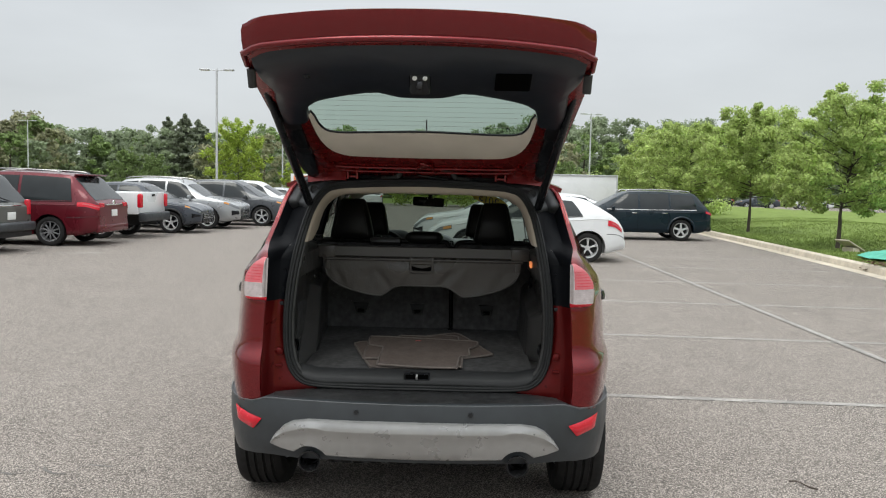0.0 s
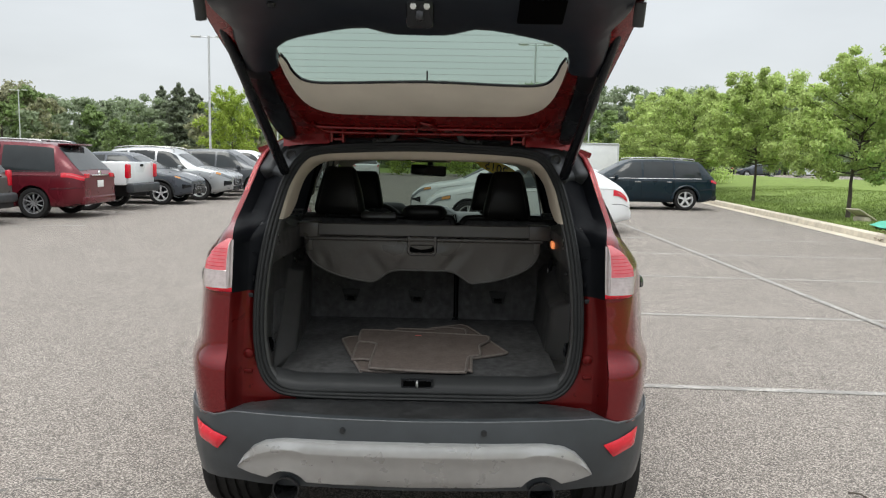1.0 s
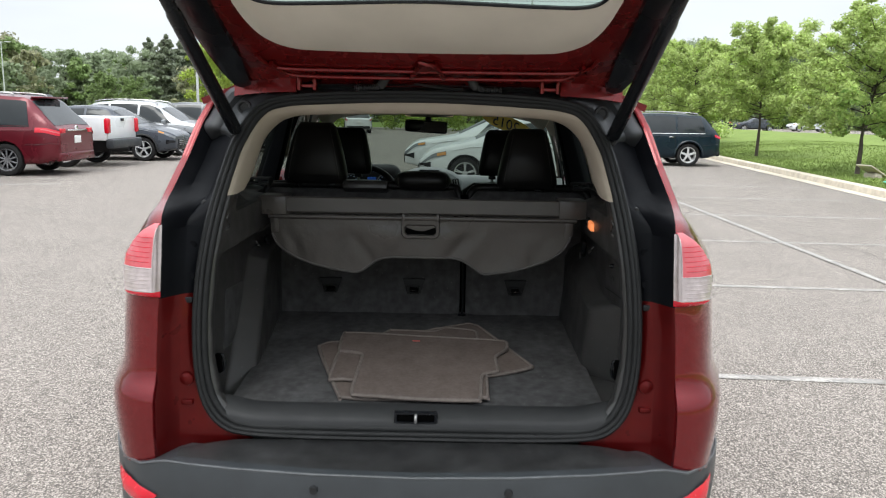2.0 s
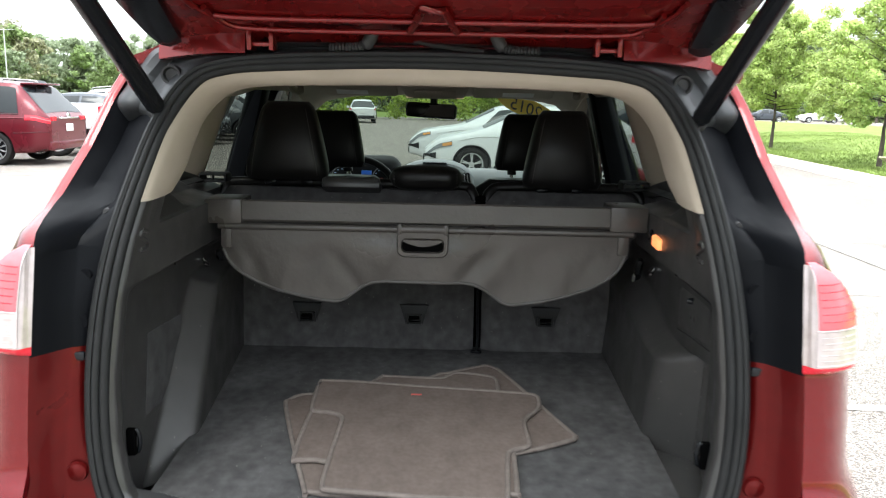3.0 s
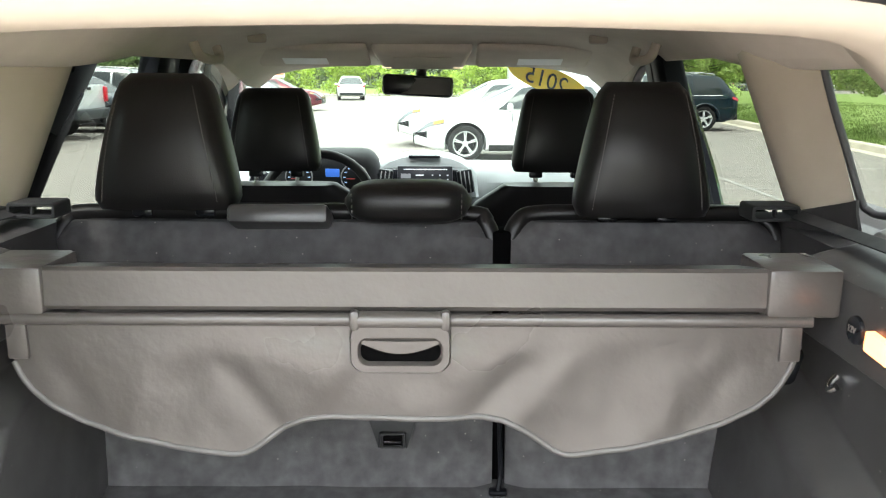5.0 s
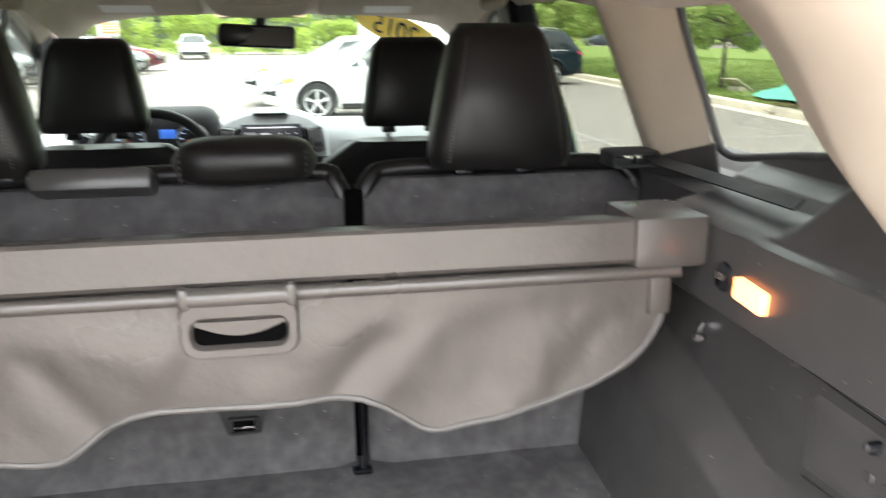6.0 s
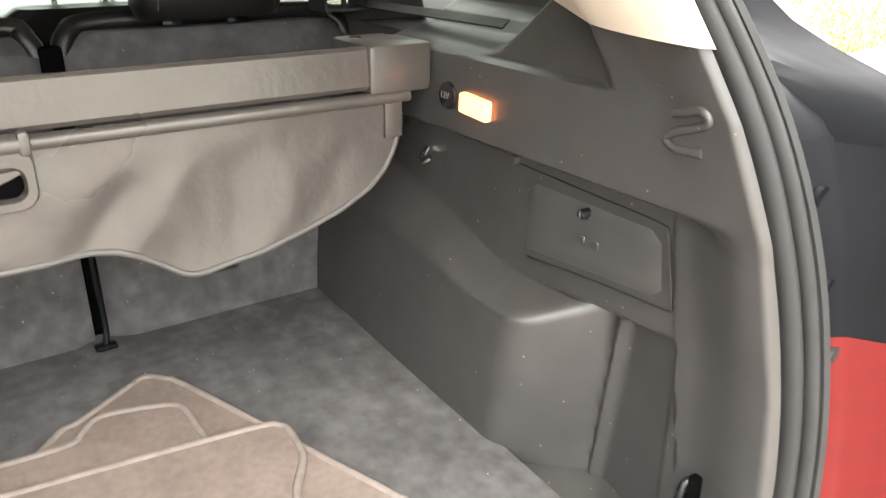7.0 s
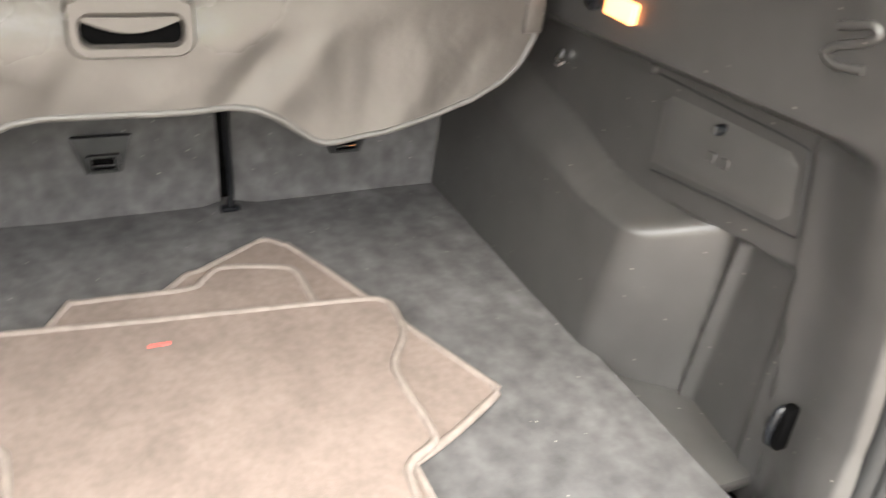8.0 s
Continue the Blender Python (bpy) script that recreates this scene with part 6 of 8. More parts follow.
# outer skin with a deep lower end
rows = []
for f, n in ((0.0, 0.002), (-0.006, 0.020), (-0.010, 0.050), (-0.006, 0.085), (0.015, 0.108), (0.05, 0.116), (0.12, 0.115), (0.4, 0.10), (0.75, 0.07), (1.0, 0.050)):
    r = []
    for (x, s), h in zip(OUT, IN):
        deep = 0.55 + 0.45 * sstep(0.55, 1.0, s)
        r.append(gp(x + (h.x - x) * f, s + (h.y - s) * f, n * deep))
    rows.append(r)
part("outer_skin", bm_loft(rows, closed=True), M_RED, gate, "metallic red outer skin")
# bright lower edge lip
low = [(x, s) for x, s in OUT if s > 0.955]
part("edge_lip", tube([gp(x, s + 0.004, 0.006) for x, s in low], 0.012, 8), M_RED, gate, "red folded lower edge")
# dark inner trim over the lower half
rows = []
TR = [(x, s) for x, s in OUT if s > 0.56]
for f, n in ((0.07, 0.000), (0.075, -0.020), (0.12, -0.032), (0.30, -0.040), (0.60, -0.036), (0.85, -0.030), (0.97, -0.018), (1.0, 0.02)):
    r = []
    for x, s in TR:
        h = match(x, s)
        g = f + (1 - f) * 0.26 * sstep(1.0, 0.86, s)
        xx, ss = x + (h.x - x) * g, s + (h.y - s) * g
        dip = 0.012 * math.exp(-((abs(xx) - 0.0) / 0.11) ** 4)
        r.append(gp(xx, ss, n - dip * (0.1 < f < 0.9)))
    rows.append(r)
part("inner_trim", bm_loft(rows, flip=True), M_GATETRIM, gate, "dark plastic tailgate inner trim")
for s in (1, -1):
    rows = []
    for i in range(12):
        t = 0.03 + 0.62 * i / 11
        o = gate_half(t)
        h = interp(t, (0.03, 0.20, 0.40, 0.66), (0.475, 0.465, 0.472, 0.468))
        rows.append([gp(s * (o - 0.012), t, -0.006), gp(s * (o - 0.016), t, -0.020), gp(s * (o * 0.6 + h * 0.4), t, -0.024), gp(s * (h + 0.030), t, -0.014), gp(s * (h + 0.028), t, 0.006)])
    part("side_trim", bm_loft(rows, flip=s > 0), M_GLOSSBLACK, gate, "dark side trim of the tailgate")
pane = part("gate_glass", bm_loft([[gp(p.x * q, 0.51 + (p.y - 0.51) * q, 0.034) for p in HOLE] for q in (1.04, 0.6, 0.001)], closed=True, cap=False), M_GATEGLASS, gate, "tinted tailgate glass with heating lines")
pane.visible_shadow = False
for i in range(11):
    s = 0.30 + 0.041 * i
    w = interp(s, (0.24, 0.30, 0.42, 0.55, 0.66, 0.76), (0.36, 0.43, 0.465, 0.475, 0.465, 0.28))
    part("heating_line", tube([gp(-w, s, 0.030), gp(0, s, 0.030), gp(w, s, 0.030)], 0.00045, 4), M_HEATLINE, pane)
# pale garnish inside the glass, near the hinge
M_GARNISH = mk("pale_garnish", (0.60, 0.56, 0.49), 0.7, var=0.05, scale=8)
def mirrored(half):
    return [(-x, t, 0) for x, t in half] + [(x, t, 0) for x, t in half[-2::-1]]


outer = smooth_path(mirrored([(0.457, 0.600), (0.456, 0.545), (0.452, 0.46), (0.440, 0.36), (0.412, 0.275), (0.360, 0.225), (0.28, 0.209), (0.0, 0.203)]), 4)
inner = smooth_path(mirrored([(0.447, 0.600), (0.437, 0.56), (0.432, 0.51), (0.420, 0.462), (0.398, 0.430), (0.350, 0.417), (0.25, 0.420), (0.0, 0.434)]), 4)
rows = [[gp(o.x + (i.x - o.x) * f, o.y + (i.y - o.y) * f, n) for o, i in zip(outer, inner)] for f, n in ((-0.04, 0.020), (0.0, 0.004), (0.06, 0.000), (0.5, 0.004), (0.92, 0.012), (1.0, 0.022))]
part("upper_garnish", bm_loft(rows, flip=True), M_GARNISH, gate, "pale beige garnish at the top and sides of the glass")
part("garnish_edge", tube([gp(p.x, p.y, 0.019) for p in inner], 0.005, 6), M_GLOSSBLACK, gate, "black glass gasket")
rows = []
for j in range(5):
    f = j / 4
    rows.append([Vector((u * 0.52, -0.045 - 0.07 * f, 1.655 + (0.115 - 0.03 * abs(u) ** 3) * f)) for u in [-1 + 2 * i / 30 for i in range(31)]])
part("spoiler", bm_loft(rows, thick=0.02), M_RED, gate, "red roof spoiler tipped up with the tailgate")
# release pad with two small cameras or screws
LR = Matrix.Rotation(radians(14), 4, "X")
lp = gp(0.005, 1.010, -0.070)
part("latch_pad", rbox(0, 0, 0, 0.076, 0.034, 0.086, 0.014, 2, LR), M_GLOSSBLACK, gate, "black latch housing").location = lp
for dx in (-0.018, 0.018):
    part("latch_screw", lathe([(0, -0.006), (0.008, -0.006), (0.011, 0.004)], 12, "y"), M_WHITE, gate, "bright latch screw").location = lp + Vector((dx, -0.016, 0.012))
part("latch_hook", rbox(0, 0, 0, 0.022, 0.02, 0.03, 0.006), M_DARKMETAL, gate).location = lp + Vector((0, -0.016, -0.012))
# the pull pocket's depth is only a near-black slab, shade as colour
part("pull_pocket", rbox(0, 0, 0, 0.128, 0.112, 0.012, 0.010, 3, Matrix.Rotation(-GA, 4, "X")), M_RECESSSHADE, gate, "near-black slab for the shade in the pull handle pocket").location = gp(0.335, 0.968, -0.042)
part("trim_knob", lathe([(0, -0.006), (0.010, -0.006), (0.013, 0.004)], 14, "z"), M_GLOSSBLACK, gate).location = gp(-0.40, 0.985, -0.044)
for s in (1, -1):
    part("bump_stop", tube([gp(s * 0.600, 0.965, -0.01), gp(s * 0.600, 0.965, -0.075)], 0.016, 10), M_RUBBER, gate, "black rubber bump stop")
    a, b = Vector((s * 0.523 - 0.008, -0.163, 1.473)), gp(s * 0.588 - 0.004, 0.800, 0.034)
    strut = part("gate_strut", tube([a, a.lerp(b, 0.03), a.lerp(b, 0.58), a.lerp(b, 0.60), b], [0.010, 0.0185, 0.0185, 0.0155, 0.014], 14), M_GLOSSBLACK, gate, "black gas strut")
    part("strut_ball", rbox(a.x, a.y, a.z, 0.030, 0.026, 0.034, 0.010), M_PLASTIC, strut)
    for k in range(3):
        c = a.lerp(b, 0.10 + 0.012 * k)
        part("strut_label_bar", tube([c + Vector((-s * 0.004, -0.0185, -0.002)), c.lerp(b, 0.07) + Vector((-s * 0.004, -0.0185, -0.002))], 0.0011, 4), M_STITCH, strut, "pale printed bars on the strut")
    hx = s * 0.345
    hg = part("hinge", merge(rbox(hx - 0.022, -0.088, 1.622, 0.010, 0.05, 0.050, 0.003), rbox(hx + 0.022, -0.088, 1.622, 0.010, 0.05, 0.050, 0.003), rbox(hx, -0.086, 1.610, 0.048, 0.035, 0.010, 0.003)), M_REDLIT, gate, "red painted tailgate hinge")
    for dx in (-0.05, 0.05):
        part("hinge_bolt", lathe([(0, -0.010), (0.011, -0.010), (0.014, 0.0), (0.018, 0.006)], 8, "y"), M_REDLIT, hg).location = (hx + dx, -0.095, 1.650)
    pts = smooth_path([(s * 0.210, -0.088, 1.605), (s * 0.185, -0.092, 1.606), (s * 0.158, -0.096, 1.607), (s * 0.136, -0.100, 1.614), (s * 0.124, -0.104, 1.630), (s * 0.120, -0.106, 1.646)], 8)
    part("wiring_boot", tube(pts, [(0.0085 + 0.0025 * (i % 2)) if i < 24 else 0.0135 for i in range(len(pts))], 10), M_RUBBER, gate, "ribbed rubber wiring boot")
    part("boot_base", rbox(s * 0.108, -0.112, 1.644, 0.090, 0.024, 0.026, 0.010), M_RUBBER, gate)
part("washer_hose", tube(smooth_path([(-0.06, -0.09, 1.655), (-0.04, -0.085, 1.625), (0.03, -0.08, 1.612), (0.10, -0.08, 1.606)], 6), 0.005, 6), M_RUBBER, gate, "thin black washer hose")
part("pressed_boss", merge(tube([gp(-0.045, 0.10, -0.016), gp(-0.018, 0.185, -0.018), gp(0.018, 0.185, -0.018), gp(0.045, 0.10, -0.016)], 0.008, 8), rbox(0, 0, 0, 0.05, 0.05, 0.006, 0.003, 1, Matrix.Translation(gp(0, 0.145, -0.012)) @ Matrix.Rotation(-GA, 4, "X"))), M_REDLIT, gate, "red pressed boss in the panel")
part("hinge_cover", rbox(0, -0.072, 1.632, 0.56, 0.03, 0.030, 0.010), M_GLOSSBLACK, gate, "black hinge cover")
part("harness", tube([(-0.27, -0.092, 1.648), (0.27, -0.092, 1.648)], 0.008, 8), M_RUBBER, gate)
for s0, w in ((0.085, 0.40), (0.128, 0.43)):
    pts = [gp(-w - 0.02, s0 + 0.085, -0.012), gp(-w, s0 + 0.03, -0.012), gp(-w + 0.06, s0 + 0.004, -0.012), gp(-0.08, s0, -0.012), gp(0.08, s0, -0.012), gp(w - 0.06, s0 + 0.004, -0.012), gp(w, s0 + 0.03, -0.012), gp(w + 0.02, s0 + 0.085, -0.012)]
    part("pressed_ridge", tube(smooth_path(pts, 6), 0.0055, 8), M_REDLIT, gate, "pressed ridge in the red inner panel")
for s in (1, -1):
    rows = [[(s * (0.375 + 0.185 * i / 8), -0.112 + 0.012 * f + 0.035 * (i / 8) ** 2, 1.592 + 0.052 * f - 0.014 * (i / 8) ** 2) for i in range(9)] for f in (0, 0.25, 0.75, 1)]
    part("spoiler_underside", bm_loft(rows, thick=0.012, flip=s < 0), M_REDLIT, gate, "red underside of the roof spoiler")
gate.location.x = 0.014

# ---- parked vehicles ----
M_HEADLAMP = mk("headlamp_lens", (0.20, 0.21, 0.22), 0.14, metal=0.3, var=0.2, scale=40, coat=0.8)
M_AMBER = mk("amber_lens", (0.62, 0.26, 0.05), 0.25, var=0.1, scale=40, coat=0.5)


def car_mats(name, col, metal=0.3, coat=0.5):
    return mk(name, col, 0.28, metal=metal, var=0.03, scale=2, coat=coat * 0.8, rvar=0.03, spec=0.3)


P_RED = car_mats("dark_red_paint", (0.115, 0.009, 0.017))
P_WHITE = car_mats("white_paint", (0.70, 0.71, 0.72), 0.0)
P_GREY = car_mats("grey_green_paint", (0.11, 0.115, 0.105))
P_NAVY = car_mats("dark_teal_paint", (0.003, 0.012, 0.020), 0.0, 0.15)
P_SLATE = car_mats("slate_paint", (0.055, 0.062, 0.075))
P_SILVER = car_mats("silver_car_paint", (0.38, 0.39, 0.40), 0.6)
P_DARKGREY = car_mats("dark_grey_paint", (0.075, 0.08, 0.088), 0.4)
P_BLACK = car_mats("black_paint", (0.012, 0.012, 0.014))


class Shell:
    """A car body as a surface over (along, round): along runs from the rear bumper (0) to the nose (L)."""

    def __init__(self, L, W, top, belt, zb=0.24, roof_w=0.70, box=False):
        self.L, self.W, self.top, self.belt, self.zb, self.roof_w, self.box = L, W, top, belt, zb, roof_w, box

    def soft(self, y, line, r):
        """A profile line with its corners rounded, kept exact at both ends."""
        r = min(r, y, self.L - y) if 0 < y < self.L else 0.0
        return sum(interp(y + r * d, *line) for d in (-1, -0.6, -0.2, 0.2, 0.6, 1)) / 6

    def at(self, y, j):
        """Point at y metres from the rear; j 0..9 from the sill round to the roof's middle."""
        L = self.L
        zt, zl = self.soft(y, self.top, 0.11), self.soft(y, self.belt, 0.08)
        zt = max(zt, zl + 0.002)
        e = min(y, L - y)
        nose = math.sqrt(max(0.0, 1 - (1 - min(1.0, (L - y) / 0.75)) ** 2.2))
        tail = math.sqrt(max(0.0, 1 - (1 - min(1.0, y / 0.42)) ** 2.4))
        w = self.W / 2 * (0.70 + 0.30 * nose) * (0.80 + 0.20 * tail)
        gh = min(1.0, max(0.0, (zt - zl) / 0.42))
        wt = w * (0.93 + (self.roof_w - 0.93) * gh)
        zb = self.zb + 0.10 * (1 - sstep(0, 0.5, e))
        prof = [(w * 0.90, zb), (w * 0.97, zb + 0.05), (w, zb + 0.22), (w * 1.0, (zb + zl) / 2 + 0.05), (w * 0.985, zl - 0.10), (w * 0.955, zl),
                ((w * 0.955 + wt) / 2 + 0.012 * gh, (zl + zt) / 2), (wt, zt - 0.07 * gh - 0.002), (wt * 0.82, zt - 0.012), (0.0, zt + 0.012)]
        i = min(int(j), 8)
        f = j - i
        p0, p1, p2, p3 = prof[max(0, i - 1)], prof[i], prof[i + 1], (prof[i + 2] if i < 8 else (-prof[8][0], prof[8][1]))
        c = [0.5 * (2 * p1[k] + (p2[k] - p0[k]) * f + (2 * p0[k] - 5 * p1[k] + 4 * p2[k] - p3[k]) * f * f + (3 * p1[k] - p0[k] - 3 * p2[k] + p3[k]) * f ** 3) for k in (0, 1)]
        return Vector((max(0.0, c[0]), y, c[1]))

    def body(self):
        L = self.L
        ys = sorted({0.0, 0.008, 0.03, 0.06, 0.10, 0.15, 0.20, 0.25, L - 0.25, L - 0.2, L - 0.15, L - 0.08, L - 0.04, L - 0.015, L} | {round(0.25 + (L - 0.5) * i / 44, 3) for i in range(45)})
        js = [0, 0.5, 1, 1.5, 2, 2.5, 3, 3.5, 4, 4.5, 5, 5.5, 6, 6.5, 7, 7.5, 8, 8.5, 9]
        rows = []
        for y in ys:
            k = 1.0
            if y < 0.004 or y > L - 0.004:
                k = 0.95
            half = [self.at(y, j) for j in js]
            zc = sum(p.z for p in half) / len(half)
            half = [Vector((p.x * k, p.y, zc + (p.z - zc) * (0.92 if k < 1 else 1))) for p in half]
            ring = half + [Vector((-p.x, p.y, p.z)) for p in half[-2::-1]]
            rows.append(ring)
        return bm_loft(rows, closed=True, cap=True)

    def patch(self, y0, y1, j0, j1, off, side, ny=10, nj=6, slant=(0, 0), thick=0.004):
        """A panel that follows the surface; slant shifts y at its upper edge."""
        rows = []
        for a in range(nj + 1):
            f = a / nj
            j = j0 + (j1 - j0) * f
            r = []
            for b in range(ny + 1):
                y = (y0 + slant[0] * f) + ((y1 + slant[1] * f) - (y0 + slant[0] * f)) * b / ny
                p = self.at(y, j)
                d1, d2 = self.at(min(self.L, y + 0.02), j) - self.at(max(0, y - 0.02), j), self.at(y, min(9, j + 0.1)) - self.at(y, max(0, j - 0.1))
                nn = d1.cross(d2)
                nn = nn.normalized() if nn.length > 1e-9 else Vector((0, 0, 1))
                if nn.x < 0 and p.x > 0.05:
                    nn = -nn
                if nn.z < 0 and p.x <= 0.05:
                    nn = -nn
                p = p + nn * off
                r.append(Vector((p.x * side, p.y, p.z)))
            rows.append(r)
        return bm_loft(rows, flip=side < 0)

    def across(self, y0, y1, j0, off, ny=8):
        """A pane across the car, from j0 on one side to j0 on the other."""
        rows = []
        for b in range(ny + 1):
            y = y0 + (y1 - y0) * b / ny
            half = [self.at(y, j0 + (9 - j0) * k / 6) for k in range(7)]
            d = self.at(min(self.L, y + 0.03), 9) - self.at(max(0, y - 0.03), 9)
            nn = Vector((0, -d.z, d.y)).normalized() * off
            half = [p + nn for p in half]
            rows.append(half + [Vector((-p.x, p.y, p.z)) for p in half[-2::-1]])
        return bm_loft(rows, flip=True)


def make_car(name, label, at, turn, shell, paint, axles, wheel_r, windows, screens, rim=None, spokes=5, kind=0, rails=False, rear_lamp=None, front_lamp=None, plate=True, cladding=False, handles=(), extra=None, group="parked cars", chrome=False):
    """at: the rear bumper's middle on the ground; turn: degrees, 0 points the nose along +y."""
    car = thing(name, label, "car", at, group, turn=turn)
    rim = rim or M_ALLOY
    body = part("body", shell.body(), paint, car)
    cut_wheels(body, axles, wheel_r + 0.055, shell.W / 2 - 0.30, shell.W / 2 + 0.2)
    for y in axles:
        for s in (1, -1):
            put_wheel(car, s * (shell.W / 2 - 0.125), y, wheel_r, 0.22, s, rim, spokes, kind, wheel_r * 0.70)
            part("wheel_well", rbox(s * (shell.W / 2 - 0.27), y, wheel_r + 0.16, 0.02, 2 * wheel_r + 0.06, 2 * wheel_r - 0.26, 0.01, 1), M_RUBBER, car)
            if cladding:
                arc = [(s * (shell.W / 2 + 0.004), y + (wheel_r + 0.075) * math.cos(a), wheel_r + (wheel_r + 0.075) * math.sin(a)) for a in [math.pi * i / 16 for i in range(17)]]
                part("arch_cladding", tube(arc, 0.035, 6, flat=1.0), cladding, car, "wheel arch cladding")
    for q in windows:
        for s in (1, -1):
            w = part("side_window", shell.patch(q[0], q[1], 5.15, 6.85, 0.006, s, slant=(q[2], q[3])), M_CARGLASS, car, "dark side window")
    for y0, y1, nm in screens:
        part(nm, shell.across(y0, y1, 7.35, 0.007), M_CARGLASS, car, "dark glass")
    L = shell.L
    if rear_lamp:
        j0, j1, y1, m = rear_lamp[:4]
        yl = rear_lamp[4] if len(rear_lamp) > 4 else 0.006
        for s in (1, -1):
            tl = part("tail_light", shell.patch(yl, y1, j0, j1, 0.014, s, 14, 4), m, car, "red tail light")
            jm = (j0 + j1) / 2
            part("lens_strip", shell.patch(yl, yl + (y1 - yl) * 0.72, jm - 0.10, jm + 0.13, 0.018, s, 10, 3), M_LENSPINK, tl, "pale reversing lens")
    if front_lamp:
        j0, j1, y0 = front_lamp
        for s in (1, -1):
            part("headlight", shell.patch(L - 0.02, L - y0, j0, j1, 0.014, s, 14, 4), M_HEADLAMP, car, "clear headlight")
            part("side_marker", shell.patch(L - y0 * 0.66, L - y0 * 0.98, j0 + 0.12, j1 - 0.12, 0.018, s, 8, 3), M_AMBER, car, "amber side marker")
            part("side_intake", shell.patch(L - 0.02, L - 0.24, 1.7, 3.1, 0.012, s, 8, 4), M_GLOSSBLACK, car, "dark intake in the bumper corner")
        zl = interp(L - 0.1, *shell.belt)
        part("grille", rbox(0, L, zl - 0.22, shell.W * 0.55, 0.05, 0.20, 0.04), M_GLOSSBLACK, car, "black grille")
        part("lower_grille", rbox(0, L, 0.40, shell.W * 0.62, 0.05, 0.16, 0.05), M_GLOSSBLACK, car, "black lower grille")
        part("bonnet_badge", lathe([(0, 0.012), (0.05, 0.008), (0.06, -0.01)], 14, "y"), M_CHROME, car, "chrome front badge").location = (0, L - 0.01, zl - 0.10)
        for k in (-1, 0, 1):
            part("grille_bar", rbox(0, L + 0.022, zl - 0.22 + 0.055 * k, shell.W * 0.50, 0.012, 0.014, 0.004, 1), M_SILVER, car, "bright grille bar")
    # shoulder line, bumper seams, window line
    for s in (1, -1):
        part("shoulder_line", tube([(s * (shell.at(y, 4.35).x + 0.001), y, shell.at(y, 4.35).z) for y in [0.35 + (L - 1.0) * i / 20 for i in range(21)]], 0.012, 6), paint, car)
        part("window_line", tube([(s * (shell.at(y, 5.08).x + 0.004), y, shell.at(y, 5.08).z) for y in [windows[0][0] + (windows[-1][1] - windows[0][0]) * i / 16 for i in range(17)]], 0.010, 6), M_CHROME if chrome else M_GLOSSBLACK, car, "window line trim")
        if axles[1] < 4.5:
            part("bumper_seam", tube([(s * (shell.at(y, 2.9).x + 0.002), y, shell.at(y, 2.9).z) for y in (0.02, 0.08, 0.16, 0.28, 0.40, axles[0] - wheel_r - 0.08)], 0.005, 4), M_GLOSSBLACK, car)
    # door seams, handles, mirrors
    for y in handles:
        for s in (1, -1):
            p = shell.at(y, 4.1)
            part("door_handle", rbox(s * (p.x + 0.012), y, p.z, 0.03, 0.17, 0.028, 0.01), M_CHROME if chrome else paint, car)
            sm = [shell.at(y - 0.12, j) for j in (1, 2, 3, 4, 5)]
            part("door_seam", tube([(s * (p.x + 0.001), p.y, p.z) for p in sm], 0.005, 4), M_GLOSSBLACK, car)
    for s in (1, -1):
        p = shell.at(windows[-1][1] - 0.15, 5)
        part("door_mirror", rbox(s * (p.x + 0.10), windows[-1][1] - 0.20, p.z + 0.05, 0.20, 0.10, 0.14, 0.04, 2), paint, car, "door mirror")
        part("sill", shell.patch(axles[0] + wheel_r + 0.1, axles[1] - wheel_r - 0.1, 0.0, 1.4, 0.008, s, 8, 3), cladding or M_PLASTIC, car, "dark sill")
        if rails:
            y0, y1 = rails
            part("roof_rail", tube(smooth_path([tuple(Vector((s * shell.at(y, 7.5).x, y, shell.at(y, 8).z + dz))) for y, dz in ((y0, 0.0), (y0 + 0.12, 0.055), ((y0 + y1) / 2, 0.06), (y1 - 0.12, 0.055), (y1, 0.0))], 5), 0.018, 6), M_SILVER, car, "silver roof rail")
    if axles[1] < 4.5:
        part("rear_bumper_low", rbox(0, 0.05, 0.42, shell.W * 0.86, 0.14, 0.20, 0.05), M_PLASTIC if cladding else paint, car, "lower rear bumper")
    if plate:
        zpl = interp(0.1, *shell.belt) - 0.22
        part("number_plate", rbox(0, -0.012, zpl, 0.31, 0.02, 0.16, 0.006), M_WHITE, car, "pale number plate")
    if extra:
        extra(car, shell, paint)
    return car


def suv_shell(L, W, H, zb=0.26, hood=0.98, beltz=0.98, ws=(0.66, 0.74), rear=(0.02, 0.17), roof_w=0.72):
    top = ((0, rear[0] * L, rear[1] * L, 0.30 * L, 0.42 * L, ws[0] * L - 0.25 * L * 0.3, ws[1] * L, 0.90 * L, 0.98 * L, L),
           (beltz - 0.06, beltz, H - 0.06, H - 0.012, H, H - 0.03, hood + 0.04, hood - 0.07, hood - 0.16, hood - 0.26))
    belt = ((0, 0.05 * L, 0.5 * L, ws[1] * L, 0.92 * L, L), (beltz - 0.08, beltz, beltz - 0.02, hood - 0.02, hood - 0.12, hood - 0.28))
    return Shell(L, W, top, belt, zb, roof_w)


def roof_spoiler(car, sh, paint):
    yr = sh.top[0][2]
    part("spoiler", rbox(0, yr - 0.10, interp(yr, *sh.top) - 0.015, sh.W * 0.62, 0.26, 0.04, 0.015), paint, car, "rear roof spoiler")


